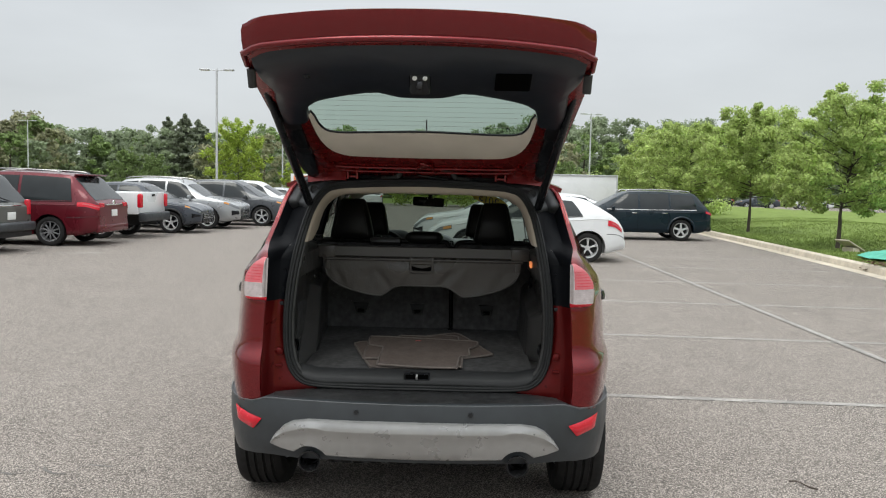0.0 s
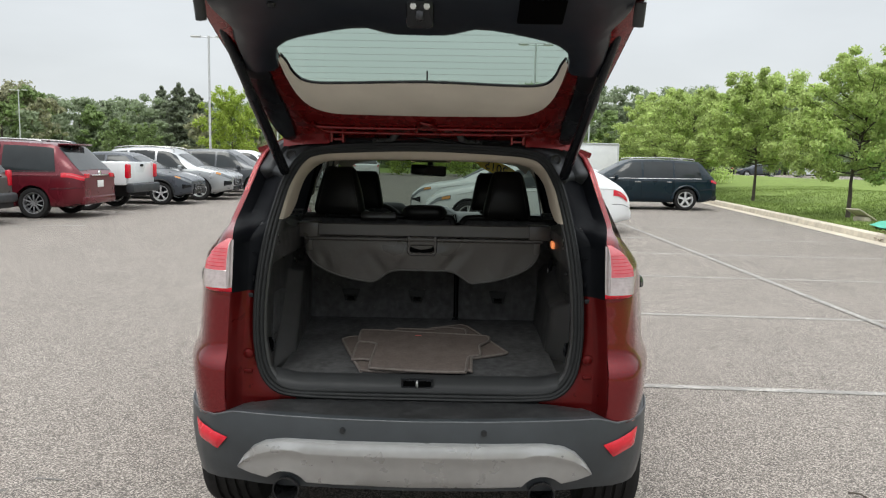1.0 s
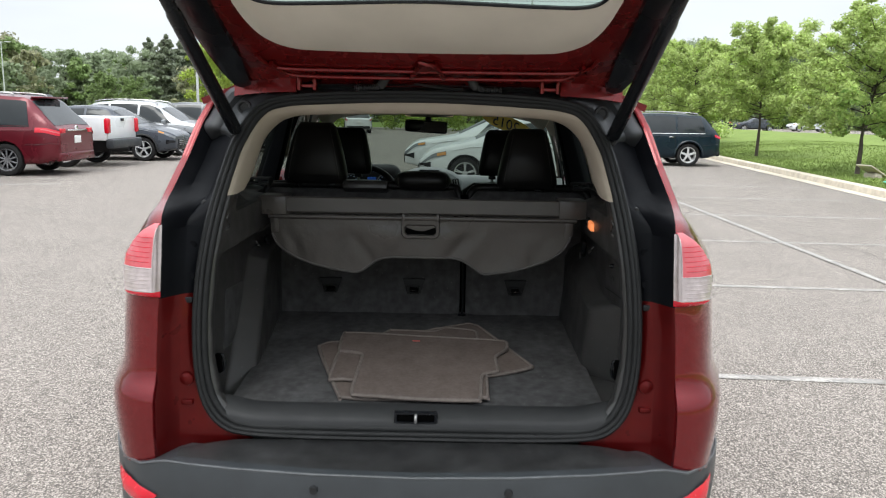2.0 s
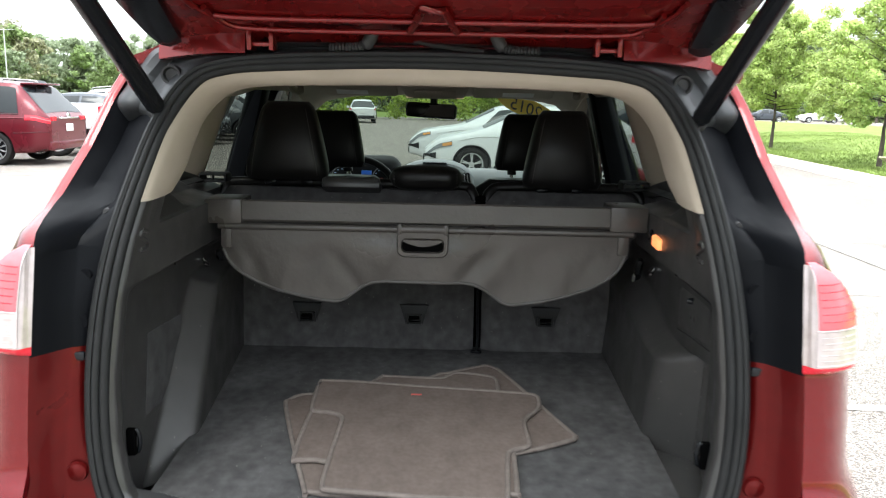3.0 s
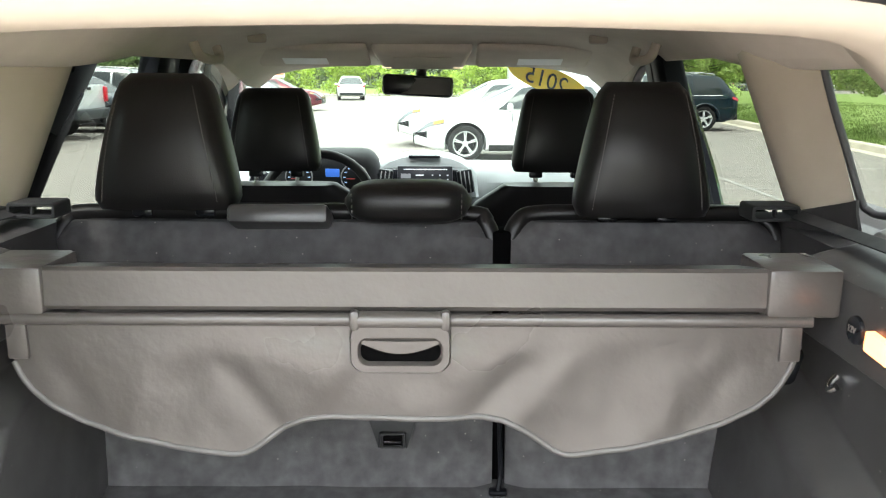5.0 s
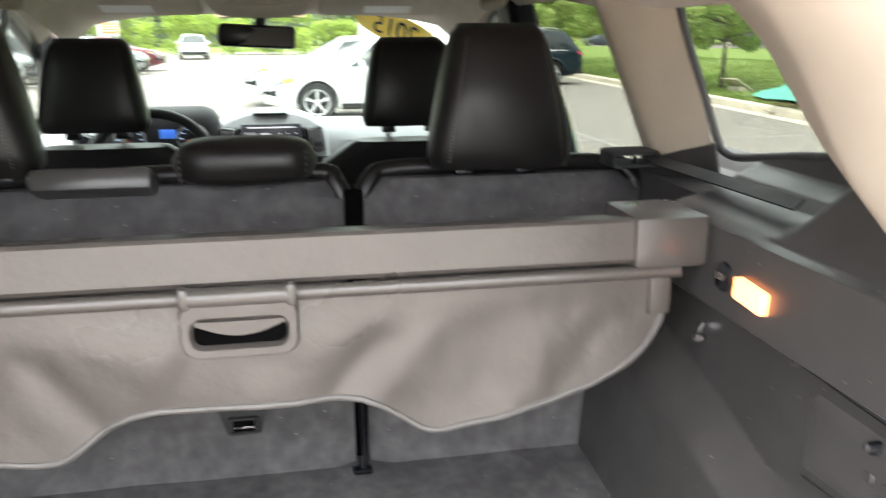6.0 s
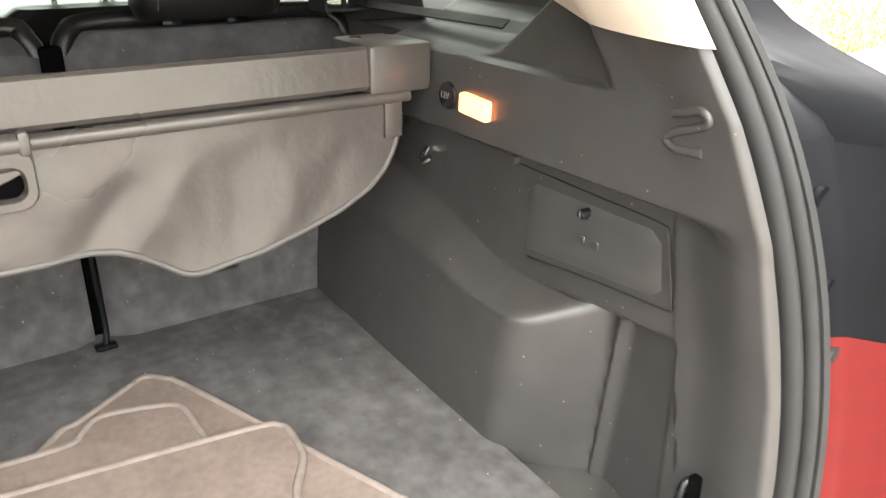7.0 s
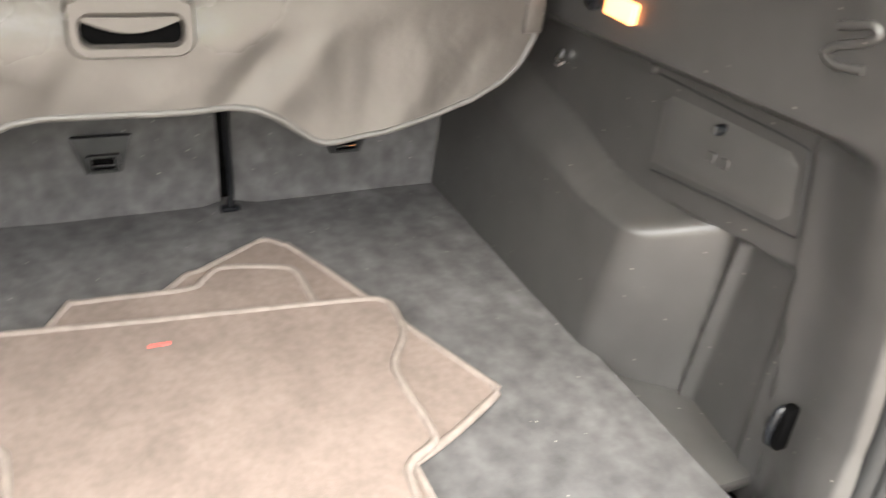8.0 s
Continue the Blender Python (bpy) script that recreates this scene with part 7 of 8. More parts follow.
def wiper_extra(car, sh, paint):
    yb = sh.top[0][1] + 0.02
    part("rear_wiper", tube([(0.02, yb - 0.03, sh.soft(yb, sh.top, 0.05) + 0.02), (-0.30, yb + 0.0, sh.soft(yb, sh.top, 0.05) + 0.10)], 0.014, 6), M_GLOSSBLACK, car, "black rear wiper")
    part("trim_lettering_bar", rbox(0, 0.0, 1.0, 0.8, 0.02, 0.03, 0.008), M_CHROME, car, "chrome tailgate strip")
    part("bumper", rbox(0, -0.02, 0.55, sh.W * 0.86, 0.20, 0.20, 0.06, 3), M_BUMPER, car, "grey plastic rear bumper")
    for s in (1, -1):
        part("tail_light", rbox(s * 0.70, 0.02, 0.96, 0.16, 0.08, 0.34, 0.03), M_LENSRED, car, "tall red tail light")


def van_extra(car, sh, paint):
    roof_spoiler(car, sh, paint)
    for s in (1, -1):
        part("tail_light", rbox(s * 0.66, 0.012, 0.985, 0.24, 0.05, 0.11, 0.02), M_LENSRED, car, "red tail light on the tailgate")
    part("badge", lathe([(0, -0.012), (0.055, -0.008), (0.065, 0.01)], 14, "y"), M_CHROME, car, "chrome oval badge").location = (0, 0.0, 1.04)
    part("chrome_strip", rbox(0, -0.015, 0.995, 0.9, 0.02, 0.035, 0.01), M_CHROME, car, "chrome tailgate strip")
    for s in (1, -1):
        part("bumper_crease", tube([(s * 0.55, 0.01, 0.60), (s * 0.86, 0.10, 0.62), (s * 0.95, 0.5, 0.64)], 0.012, 6), P_RED, car)


# row on the left: rears towards the aisle, then fronts towards the aisle
van = suv_shell(5.08, 1.98, 1.78, beltz=1.06, hood=1.05, ws=(0.72, 0.84), rear=(0.01, 0.13), roof_w=0.76)
make_car("minivan", "dark red minivan with tinted windows and roof rails", (-8.38, 15.85, 0), 90, van, P_RED, (1.13, 4.16), 0.35, [(0.60, 1.85, 0.10, 0), (1.92, 2.95, 0, 0), (3.02, 4.0, 0, -0.35)],
         [(3.75, 4.28, "windscreen"), (0.10, 0.60, "rear_window")], M_ALLOYDARK, 10, rails=(1.0, 3.2), rear_lamp=(3.95, 4.95, 0.46, M_LENSRED), front_lamp=(3.8, 4.7, 0.6), handles=(2.0, 3.1), extra=van_extra)
gs = suv_shell(4.80, 1.90, 1.76, beltz=1.05, hood=1.05, rear=(0.01, 0.11))
make_car("parked_suv", "grey-green SUV seen from behind, parked in a stall", (-9.36, 13.0, 0), 90, gs, P_GREY, (0.98, 3.75), 0.36, [(0.50, 1.25, 0.1, 0), (1.32, 2.2, 0, 0), (2.27, 3.25, 0, -0.3)],
         [(3.10, 3.55, "windscreen"), (0.06, 0.50, "rear_window")], None, 6, rear_lamp=(3.3, 4.9, 0.14, M_LENSRED), front_lamp=(3.8, 4.7, 0.5), handles=(1.4, 2.35), cladding=M_BUMPER, extra=wiper_extra)


# white pickup
def truck_extra(car, sh, paint):
    b = merge(rbox(0.94, 0.92, 0.98, 0.10, 1.80, 0.60, 0.03), rbox(-0.94, 0.92, 0.98, 0.10, 1.80, 0.60, 0.03), rbox(0, 0.04, 1.00, 1.80, 0.09, 0.58, 0.03), rbox(0, 0.9, 0.72, 1.8, 1.75, 0.06, 0.01), rbox(0, 1.80, 1.0, 1.8, 0.06, 0.58, 0.02))
    part("cargo_bed", b, P_WHITE, car, "white pickup bed with tailgate")
    for s in (1, -1):
        part("tail_light", rbox(s * 0.915, 0.0, 1.05, 0.16, 0.14, 0.38, 0.04), M_LENSRED, car, "tall red tail light")
    part("tailgate_handle", rbox(0, -0.02, 1.20, 0.20, 0.03, 0.07, 0.02), M_GLOSSBLACK, car, "black tailgate handle")
    part("bumper", rbox(0, -0.06, 0.60, 1.90, 0.22, 0.24, 0.05), M_BUMPER, car, "dark grey rear bumper")


tk = Shell(5.8, 2.02, ((0, 1.85, 1.90, 2.15, 2.6, 3.4, 4.15, 5.5, 5.8), (0.80, 0.82, 1.30, 1.92, 1.95, 1.93, 1.28, 1.22, 1.0)), ((0, 1.85, 1.9, 4.2, 5.5, 5.8), (0.80, 0.80, 1.24, 1.24, 1.16, 0.95)), 0.50, 0.74)
make_car("pickup_truck", "white full-size pickup truck with red tail lights", (-8.50, 18.7, 0), 90, tk, P_WHITE, (1.10, 4.80), 0.40, [(2.10, 3.0, 0.08, 0), (3.05, 4.0, 0, -0.4)],
         [(3.45, 4.08, "windscreen"), (1.93, 2.14, "rear_window")], None, 6, front_lamp=(3.8, 4.7, 0.3), handles=(2.3, 3.2), extra=truck_extra)

cu = suv_shell(4.36, 1.80, 1.56, hood=0.98, beltz=1.02, ws=(0.62, 0.76), rear=(0.02, 0.22), roof_w=0.70)
make_car("compact_crossover", "dark slate compact crossover facing the aisle", (-7.79 - 4.36, 21.45, 0), -90, cu, P_SLATE, (0.85, 3.47), 0.34, [(0.90, 1.75, 0.1, 0), (1.82, 2.85, 0, -0.45)],
         [(2.55, 3.25, "windscreen"), (0.12, 0.85, "rear_window")], None, 5, 1, rear_lamp=(4.0, 4.9, 0.3, M_LENSRED), front_lamp=(4.3, 4.95, 0.45), handles=(1.9,), cladding=M_PLASTIC)
hi = suv_shell(4.87, 1.92, 1.73, hood=1.06, beltz=1.04, ws=(0.64, 0.77))
make_car("family_suv", "silver family SUV facing the aisle", (-7.33 - 4.87, 24.25, 0), -90, hi, P_SILVER, (1.0, 3.80), 0.37, [(0.65, 1.35, 0.1, 0), (1.42, 2.3, 0, 0), (2.37, 3.4, 0, -0.4)],
         [(3.05, 3.72, "windscreen"), (0.10, 0.70, "rear_window")], None, 5, 1, rails=(0.9, 2.9), rear_lamp=(4.0, 4.9, 0.3, M_LENSRED), front_lamp=(4.1, 4.9, 0.5), handles=(1.5, 2.45))
make_car("family_suv", "dark grey family SUV facing the aisle", (-6.15 - 4.87, 27.05, 0), -90, hi, P_DARKGREY, (1.0, 3.80), 0.37, [(0.65, 1.35, 0.1, 0), (1.42, 2.3, 0, 0), (2.37, 3.4, 0, -0.4)],
         [(3.05, 3.72, "windscreen"), (0.10, 0.70, "rear_window")], None, 5, 1, rear_lamp=(4.0, 4.9, 0.3, M_LENSRED), front_lamp=(4.1, 4.9, 0.5), handles=(1.5, 2.45))
make_car("parked_suv", "white SUV parked behind a dark grey one", (-6.1 - 4.87, 30.0, 0), -90, hi, P_WHITE, (1.0, 3.80), 0.37, [(0.65, 1.35, 0.1, 0), (1.42, 2.3, 0, 0), (2.37, 3.4, 0, -0.4)],
         [(3.05, 3.72, "windscreen"), (0.10, 0.70, "rear_window")], None, 5, 1, rear_lamp=(4.0, 4.9, 0.3, M_LENSRED), front_lamp=(4.1, 4.9, 0.5), handles=(1.5, 2.45))
sd = Shell(4.75, 1.83, ((0, 0.12, 0.75, 1.45, 2.2, 2.7, 3.55, 4.5, 4.75), (0.80, 1.02, 1.08, 1.38, 1.45, 1.43, 1.0, 0.86, 0.62)), ((0, 0.1, 2.0, 3.6, 4.5, 4.75), (0.76, 0.98, 0.94, 0.94, 0.80, 0.58)), 0.22, 0.68)
make_car("sedan", "silver sedan parked at the end of the row", (-5.6 - 4.75, 33.0, 0), -90, sd, P_SILVER, (1.0, 3.75), 0.33, [(1.15, 2.0, 0.25, 0), (2.07, 3.1, 0, -0.4)], [(2.80, 3.45, "windscreen"), (0.80, 1.40, "rear_window")], None, 5,
         rear_lamp=(4.2, 4.95, 0.3, M_LENSRED), front_lamp=(4.2, 4.9, 0.5), handles=(1.9, 2.9))
make_car("sedan", "red sedan parked far down the row", (-5.4 - 4.75, 36.0, 0), -90, sd, P_RED, (1.0, 3.75), 0.33, [(1.15, 2.0, 0.25, 0), (2.07, 3.1, 0, -0.4)], [(2.80, 3.45, "windscreen"), (0.80, 1.40, "rear_window")], None, 5,
         rear_lamp=(4.2, 4.95, 0.3, M_LENSRED), front_lamp=(4.2, 4.9, 0.5), handles=(1.9, 2.9))

# white hatchback ahead, nose to the left
hb = Shell(4.37, 1.79, ((0, 0.10, 0.24, 0.68, 0.95, 1.4, 2.0, 2.45, 3.30, 4.1, 4.37), (0.66, 0.90, 1.02, 1.32, 1.41, 1.45, 1.45, 1.40, 0.99, 0.82, 0.58)), ((0, 0.12, 0.3, 0.7, 1.6, 3.3, 4.1, 4.37), (0.64, 0.88, 1.0, 1.02, 0.95, 0.92, 0.76, 0.54)), 0.20, 0.68)
make_car("hatchback", "white compact hatchback with silver alloy wheels", (3.88, 14.50, 0), 90, hb, P_WHITE, (0.82, 3.44), 0.325, [(0.95, 1.72, 0.22, 0), (1.80, 2.85, 0, -0.42)],
         [(2.55, 3.22, "windscreen"), (0.27, 0.72, "rear_window")], M_ALLOY, 5, 1, rear_lamp=(3.6, 4.2, 0.40, M_LENSRED, 0.10), front_lamp=(3.75, 4.45, 0.55), handles=(1.72, 2.72))
make_car("sedan", "white sedan parked beyond the hatchback", (3.81, 17.4, 0), 90, sd, P_WHITE, (1.0, 3.75), 0.33, [(1.15, 2.0, 0.25, 0), (2.07, 3.1, 0, -0.4)], [(2.80, 3.45, "windscreen"), (0.80, 1.40, "rear_window")], None, 5,
         rear_lamp=(4.2, 4.95, 0.3, M_LENSRED), front_lamp=(4.2, 4.9, 0.5), handles=(1.9, 2.9))
jy = suv_shell(4.89, 1.85, 1.63, hood=1.02, beltz=1.00, ws=(0.64, 0.775), rear=(0.015, 0.10))
make_car("crossover", "dark teal crossover with chrome wheels by the kerb", (8.55, 23.3, 0), 90, jy, P_NAVY, (1.0, 3.89), 0.355, [(0.50, 1.35, 0.12, 0), (1.42, 2.35, 0, 0), (2.42, 3.45, 0, -0.45)],
         [(3.10, 3.75, "windscreen"), (0.06, 0.42, "rear_window")], M_ALLOY, 5, 0, rails=(0.7, 2.8), rear_lamp=(4.2, 5.0, 0.22, M_LENSRED), front_lamp=(4.1, 4.9, 0.5), handles=(1.55, 2.55), cladding=P_NAVY, chrome=True)
make_car("sedan", "white car half hidden behind the crossover", (10.2 - 3.2, 30.5, 0), 90, sd, P_WHITE, (1.0, 3.75), 0.33, [(1.15, 2.0, 0.25, 0), (2.07, 3.1, 0, -0.4)], [(2.80, 3.45, "windscreen"), (0.80, 1.40, "rear_window")], None, 5,
         rear_lamp=(4.2, 4.95, 0.3, M_LENSRED), front_lamp=(4.2, 4.9, 0.5), handles=(1.9, 2.9))
make_car("parked_suv", "white SUV far across the lot seen from behind", (-5.95, 52, 0.0), 8, cu, P_WHITE, (0.85, 3.47), 0.34, [(0.90, 1.75, 0.1, 0), (1.82, 2.85, 0, -0.45)],
         [(2.55, 3.25, "windscreen"), (0.12, 0.85, "rear_window")], None, 5, 1, rear_lamp=(4.0, 4.9, 0.3, M_LENSRED), front_lamp=(4.3, 4.95, 0.45), handles=(1.9,), cladding=M_PLASTIC)
for x, y, t, m, lb in ((31.5, 87, 80, P_BLACK, "black car on the far road"), (37, 88, 85, P_SLATE, "slate car further along the far road"), (44, 90, 85, P_WHITE, "white car on the far road"), (54, 86, 85, P_BLACK, "black car at the end of the far road")):
    make_car("sedan", lb, (x, y, 0.02), t, sd, m, (1.0, 3.75), 0.33, [(1.15, 2.0, 0.25, 0), (2.07, 3.1, 0, -0.4)], [(2.80, 3.45, "windscreen"), (0.80, 1.40, "rear_window")], None, 5, rear_lamp=(4.2, 4.95, 0.3, M_LENSRED), front_lamp=(4.2, 4.9, 0.5))

# white box container
box = thing("storage_container", "plain white box container at the edge of the lot", "container", (5.6, 37.0, 0))
part("box", rbox(0, 0, 1.22, 5.0, 2.4, 2.3, 0.03), P_WHITE, box)
for s in (1, -1):
    part("corner_post", rbox(s * 2.47, -1.2, 1.2, 0.08, 0.06, 2.36, 0.01), M_GALV, box)
part("top_rail", rbox(0, -1.21, 2.35, 5.0, 0.05, 0.08, 0.01), M_GALV, box)
part("skid", rbox(0, 0, 0.05, 4.9, 2.2, 0.10, 0.01), M_GALV, box)

# ---- light poles, signs ----
def light_pole(x, y, h, turn=0):
    t = thing("light_pole", "tall grey twin-head parking lot light pole", "street lamp", (x, y, 0), "lot light poles", turn=turn)
    part("base", lathe([(0.28, 0.0), (0.28, 0.65), (0.24, 0.70), (0.0, 0.70)], 18, "z"), M_KERB, t, "concrete base")
    part("pole", tube([(0, 0, 0.6), (0, 0, h)], [0.085, 0.065], 12), M_GALV, t, "square-shouldered steel pole")
    for s in (1, -1):
        part("arm", tube([(0, 0, h - 0.08), (s * 0.5, 0, h - 0.04)], 0.03, 6), M_GALV, t)
        hd = part("lamp_head", rbox(s * 0.80, 0, h - 0.02, 0.66, 0.34, 0.10, 0.03), M_GALV, t, "flat lamp head")
        part("lens", rbox(s * 0.80, 0, h - 0.075, 0.5, 0.26, 0.02, 0.005), M_WHITE, hd)
    part("pole_cap", lathe([(0.07, 0), (0.05, 0.05), (0, 0.06)], 10, "z"), M_GALV, t).location = (0, 0, h)
    return t


light_pole(-15.7, 48.5, 9.0)
light_pole(12.9, 73.5, 9.0, 20)
light_pole(-54.0, 96.0, 9.0)
light_pole(-17.4, 76.0, 9.0)
light_pole(5.3, 49.8, 9.0)
light_pole(40.0, 70.0, 9.0)
M_SIGNORANGE = mk("orange_sign", (0.75, 0.22, 0.08), 0.6, var=0.08)
sg = thing("sign_board", "orange and white board sign on posts", "sign", (-11.8, 56.5, 0))
part("panel", rbox(0, 0, 1.95, 1.35, 0.06, 1.0, 0.02), M_WHITE, sg, "white sign panel")
part("band", rbox(0.08, -0.035, 1.95, 1.05, 0.02, 0.7, 0.01), M_SIGNORANGE, sg, "orange field")
for s in (1, -1):
    part("post", tube([(s * 0.55, 0.03, 0), (s * 0.55, 0.03, 1.5)], 0.05, 8), M_GALV, sg)
for i in range(3):
    part("print_bar", rbox(0.08, -0.05, 1.79 + 0.16 * i, 0.8, 0.01, 0.055, 0.0), M_WHITE, sg)

# erosion matting and drain slab on the lawn
M_TEAL = mk("teal_matting", (0.10, 0.42, 0.31), 0.8, var=0.2, scale=8, bump=0.7, bscale=40)
rows = []
for i in range(24):
    x = 9.62 + 3.2 * i / 23
    far = 15.1 + 1.10 * (x - 9.62)
    r = []
    for k in range(17):
        f = k / 16
        y = 12.9 + (far - 12.9) * f
        sag = 0.10 * math.sin(math.pi * f) * sstep(9.6, 10.2, x) + 0.03 * noise.noise((x * 2, y * 2, 0))
        r.append((x + 0.10 * math.sin(y * 2.1) * (i == 0), y, lawn_z(x, y) + 0.07 + sag))
    rows.append(r)
tm = part("erosion_matting", bm_loft(rows, thick=0.01), M_TEAL, None)
tagged(tm, "teal green erosion matting spread on the lawn", "matting")
ds = thing("drain_slab", "tilted pale concrete drain slab set in grass", "drain cover", (10.55, 17.25, 0.13), turn=30)
part("slab", rbox(0, 0, 0.16, 0.80, 0.40, 0.035, 0.010, 2, Matrix.Rotation(radians(22), 4, "Y")), M_KERB, ds)
part("drain_box", rbox(0.05, 0, 0.03, 0.30, 0.32, 0.16, 0.02), M_KERB, ds)
M_LITTER = mk("dry_leaves", (0.14, 0.09, 0.05), 0.9, var=0.3)
verts, faces = [], []
for i in range(160):
    x, y = 8.75 + 0.5 * rng.random(), 11.6 + 1.6 * rng.random()
    a = rng.random() * 6.28
    c, s2 = 0.04 * math.cos(a), 0.04 * math.sin(a)
    z = 0.02 + 0.05 * rng.random()
    if x > kerb_x(y):
        z += 0.14
    verts += [(x - c, y - s2, z), (x + s2, y - c, z + 0.02), (x + c, y + s2, z), (x - s2, y + c, z + 0.015)]
    faces.append((4 * i, 4 * i + 1, 4 * i + 2, 4 * i + 3))
tagged(put("leaf_litter", mesh_of("leaf_litter", verts, faces, False), M_LITTER), "small heap of dry brown leaves on the kerb", "leaves", kind="stuff")
tw = part("twig", tube(smooth_path([(2.01, 0.45, 0.006), (2.045, 0.42, 0.014), (2.08, 0.36, 0.008), (2.11, 0.325, 0.010)], 4), 0.0045, 5), M_BARK, None)
tagged(tw, "small dry twig lying on the asphalt", "twig")


# ---- trees ----
def leaf_mat(name, col, var=0.35):
    m = mk(name, col, 0.6, var=0.15, scale=1.2, island=var, spec=0.25)
    n, l = m.node_tree.nodes, m.node_tree.links
    b = n["Principled BSDF"]
    tr, mix = n.new("ShaderNodeBsdfTranslucent"), n.new("ShaderNodeMixShader")
    src = b.inputs["Base Color"].links[0].from_socket
    l.new(src, tr.inputs["Color"])
    mix.inputs[0].default_value = 0.45
    l.new(b.outputs[0], mix.inputs[1])
    l.new(tr.outputs[0], mix.inputs[2])
    l.new(mix.outputs[0], n["Material Output"].inputs[0])
    return m


L_MAPLE = leaf_mat("maple_leaf", (0.45, 0.55, 0.19), 0.28)
L_BRIGHT = leaf_mat("young_leaf", (0.36, 0.46, 0.085))
L_WOOD = leaf_mat("woodland_leaf", (0.30, 0.355, 0.225), 0.18)
L_WOODLIGHT = leaf_mat("light_woodland_leaf", (0.23, 0.31, 0.12))
L_PINE = leaf_mat("pine_needles", (0.24, 0.27, 0.19))
L_OLIVE = leaf_mat("olive_leaf", (0.32, 0.32, 0.20))


def leaf_quads(centres, radii, n, size, seed, shell=0.55, lie=0.45):
    """Leaf-shaped quads spread over clumps, thicker towards the outside."""
    r = np.random.default_rng(seed)
    k = r.integers(0, len(centres), n)
    C, R = np.array(centres)[k], np.array(radii)[k]
    d = r.normal(size=(n, 3))
    d /= np.linalg.norm(d, axis=1)[:, None]
    rad = (shell + (1 - shell) * r.random(n))[:, None]
    P = C + d * R * rad * (0.85 + 0.3 * r.random((n, 1)))
    nrm = d + r.normal(size=(n, 3)) * 0.7 + np.array((0, 0, lie))
    nrm /= np.linalg.norm(nrm, axis=1)[:, None]
    t = np.cross(nrm, r.normal(size=(n, 3)))
    t /= np.linalg.norm(t, axis=1)[:, None]
    b = np.cross(nrm, t)
    s = size * (0.6 + 0.8 * r.random((n, 1)))
    V = np.stack((P - t * s, P + b * s * 0.55 - nrm * s * 0.12, P + t * s, P - b * s * 0.55 - nrm * s * 0.12), 1).reshape(-1, 3)
    F = np.arange(4 * n).reshape(-1, 4)
    return V, F


def mesh_np(name, V, F):
    me = bpy.data.meshes.new(name)
    me.vertices.add(len(V))
    me.vertices.foreach_set("co", V.astype(np.float32).ravel())
    me.loops.add(F.size)
    me.loops.foreach_set("vertex_index", F.astype(np.int32).ravel())
    me.polygons.add(len(F))
    me.polygons.foreach_set("loop_start", np.arange(0, F.size, F.shape[1], dtype=np.int32))
    me.update(calc_edges=True)
    return me


def young_tree(x, y, h, w, seed, mat, leaves, leaf, label, trunk_h=1.3, z0=0.0, shift=0.0):
    """A street tree: trunk, limbs and a crown of sprays along the limbs."""
    r = np.random.default_rng(seed)
    t = thing("tree", label, "tree", (x, y, z0), "young trees on the lawn")
    trunk = [(0, 0, 0), (0.03, 0.01, trunk_h * 0.6), (0.02, -0.03, trunk_h), (shift * 0.6, 0.02, h * 0.55), (shift, 0.0, h * 0.9)]
    bms = [tube(smooth_path(trunk, 5), [0.066 * (1 - 0.88 * i / 20) for i in range(21)], 8)]
    cs, rs = [(shift, 0, h * 0.92)], [(w * 0.10, w * 0.10, h * 0.07)]
    n = 44
    for i in range(n):
        f = (i + 0.5) / n
        a = i * 2.4 + r.random() * 0.6
        zb = trunk_h + (h * 0.78 - trunk_h) * f
        cx = shift * sstep(trunk_h, h * 0.9, zb)
        reach = w * 0.5 * interp(f, (0, 0.12, 0.4, 0.7, 1.0), (0.72, 0.95, 1.0, 0.80, 0.42)) * (0.72 + 0.42 * r.random())
        rise = interp(f, (0, 0.3, 1.0), (0.03, 0.15, 0.28)) * h * (0.6 + 0.6 * r.random())
        e = (cx + math.cos(a) * reach, math.sin(a) * reach, min(zb + rise, h * 1.0))
        mid = (cx + math.cos(a) * reach * 0.5, math.sin(a) * reach * 0.5, zb + rise * 0.42 + 0.05)
        bms.append(tube(smooth_path([(cx, 0, zb), mid, e], 3), [0.020, 0.017, 0.014, 0.011, 0.009, 0.006, 0.004], 5))
        for q in (0.35, 0.55, 0.72, 0.88, 1.0):
            c = Vector((cx, 0, zb)).lerp(Vector(mid), min(1, q * 2)) if q < 0.5 else Vector(mid).lerp(Vector(e), q * 2 - 1)
            cs.append(tuple(c + Vector(r.normal(size=3) * 0.12)))
            k = (0.5 + 0.75 * r.random()) * (1.15 - 0.35 * q)
            rs.append((w * 0.080 * k, w * 0.080 * k, h * 0.058 * k))
    part("trunk", merge(*bms), M_BARK, t, "slim dark trunk with limbs")
    V, F = leaf_quads(cs, rs, int(leaves * 1.25), leaf * 0.86, seed, 0.10, 0.5)
    put("crown", mesh_np("crown", V, F), mat, t, "fresh green airy crown")
    return t


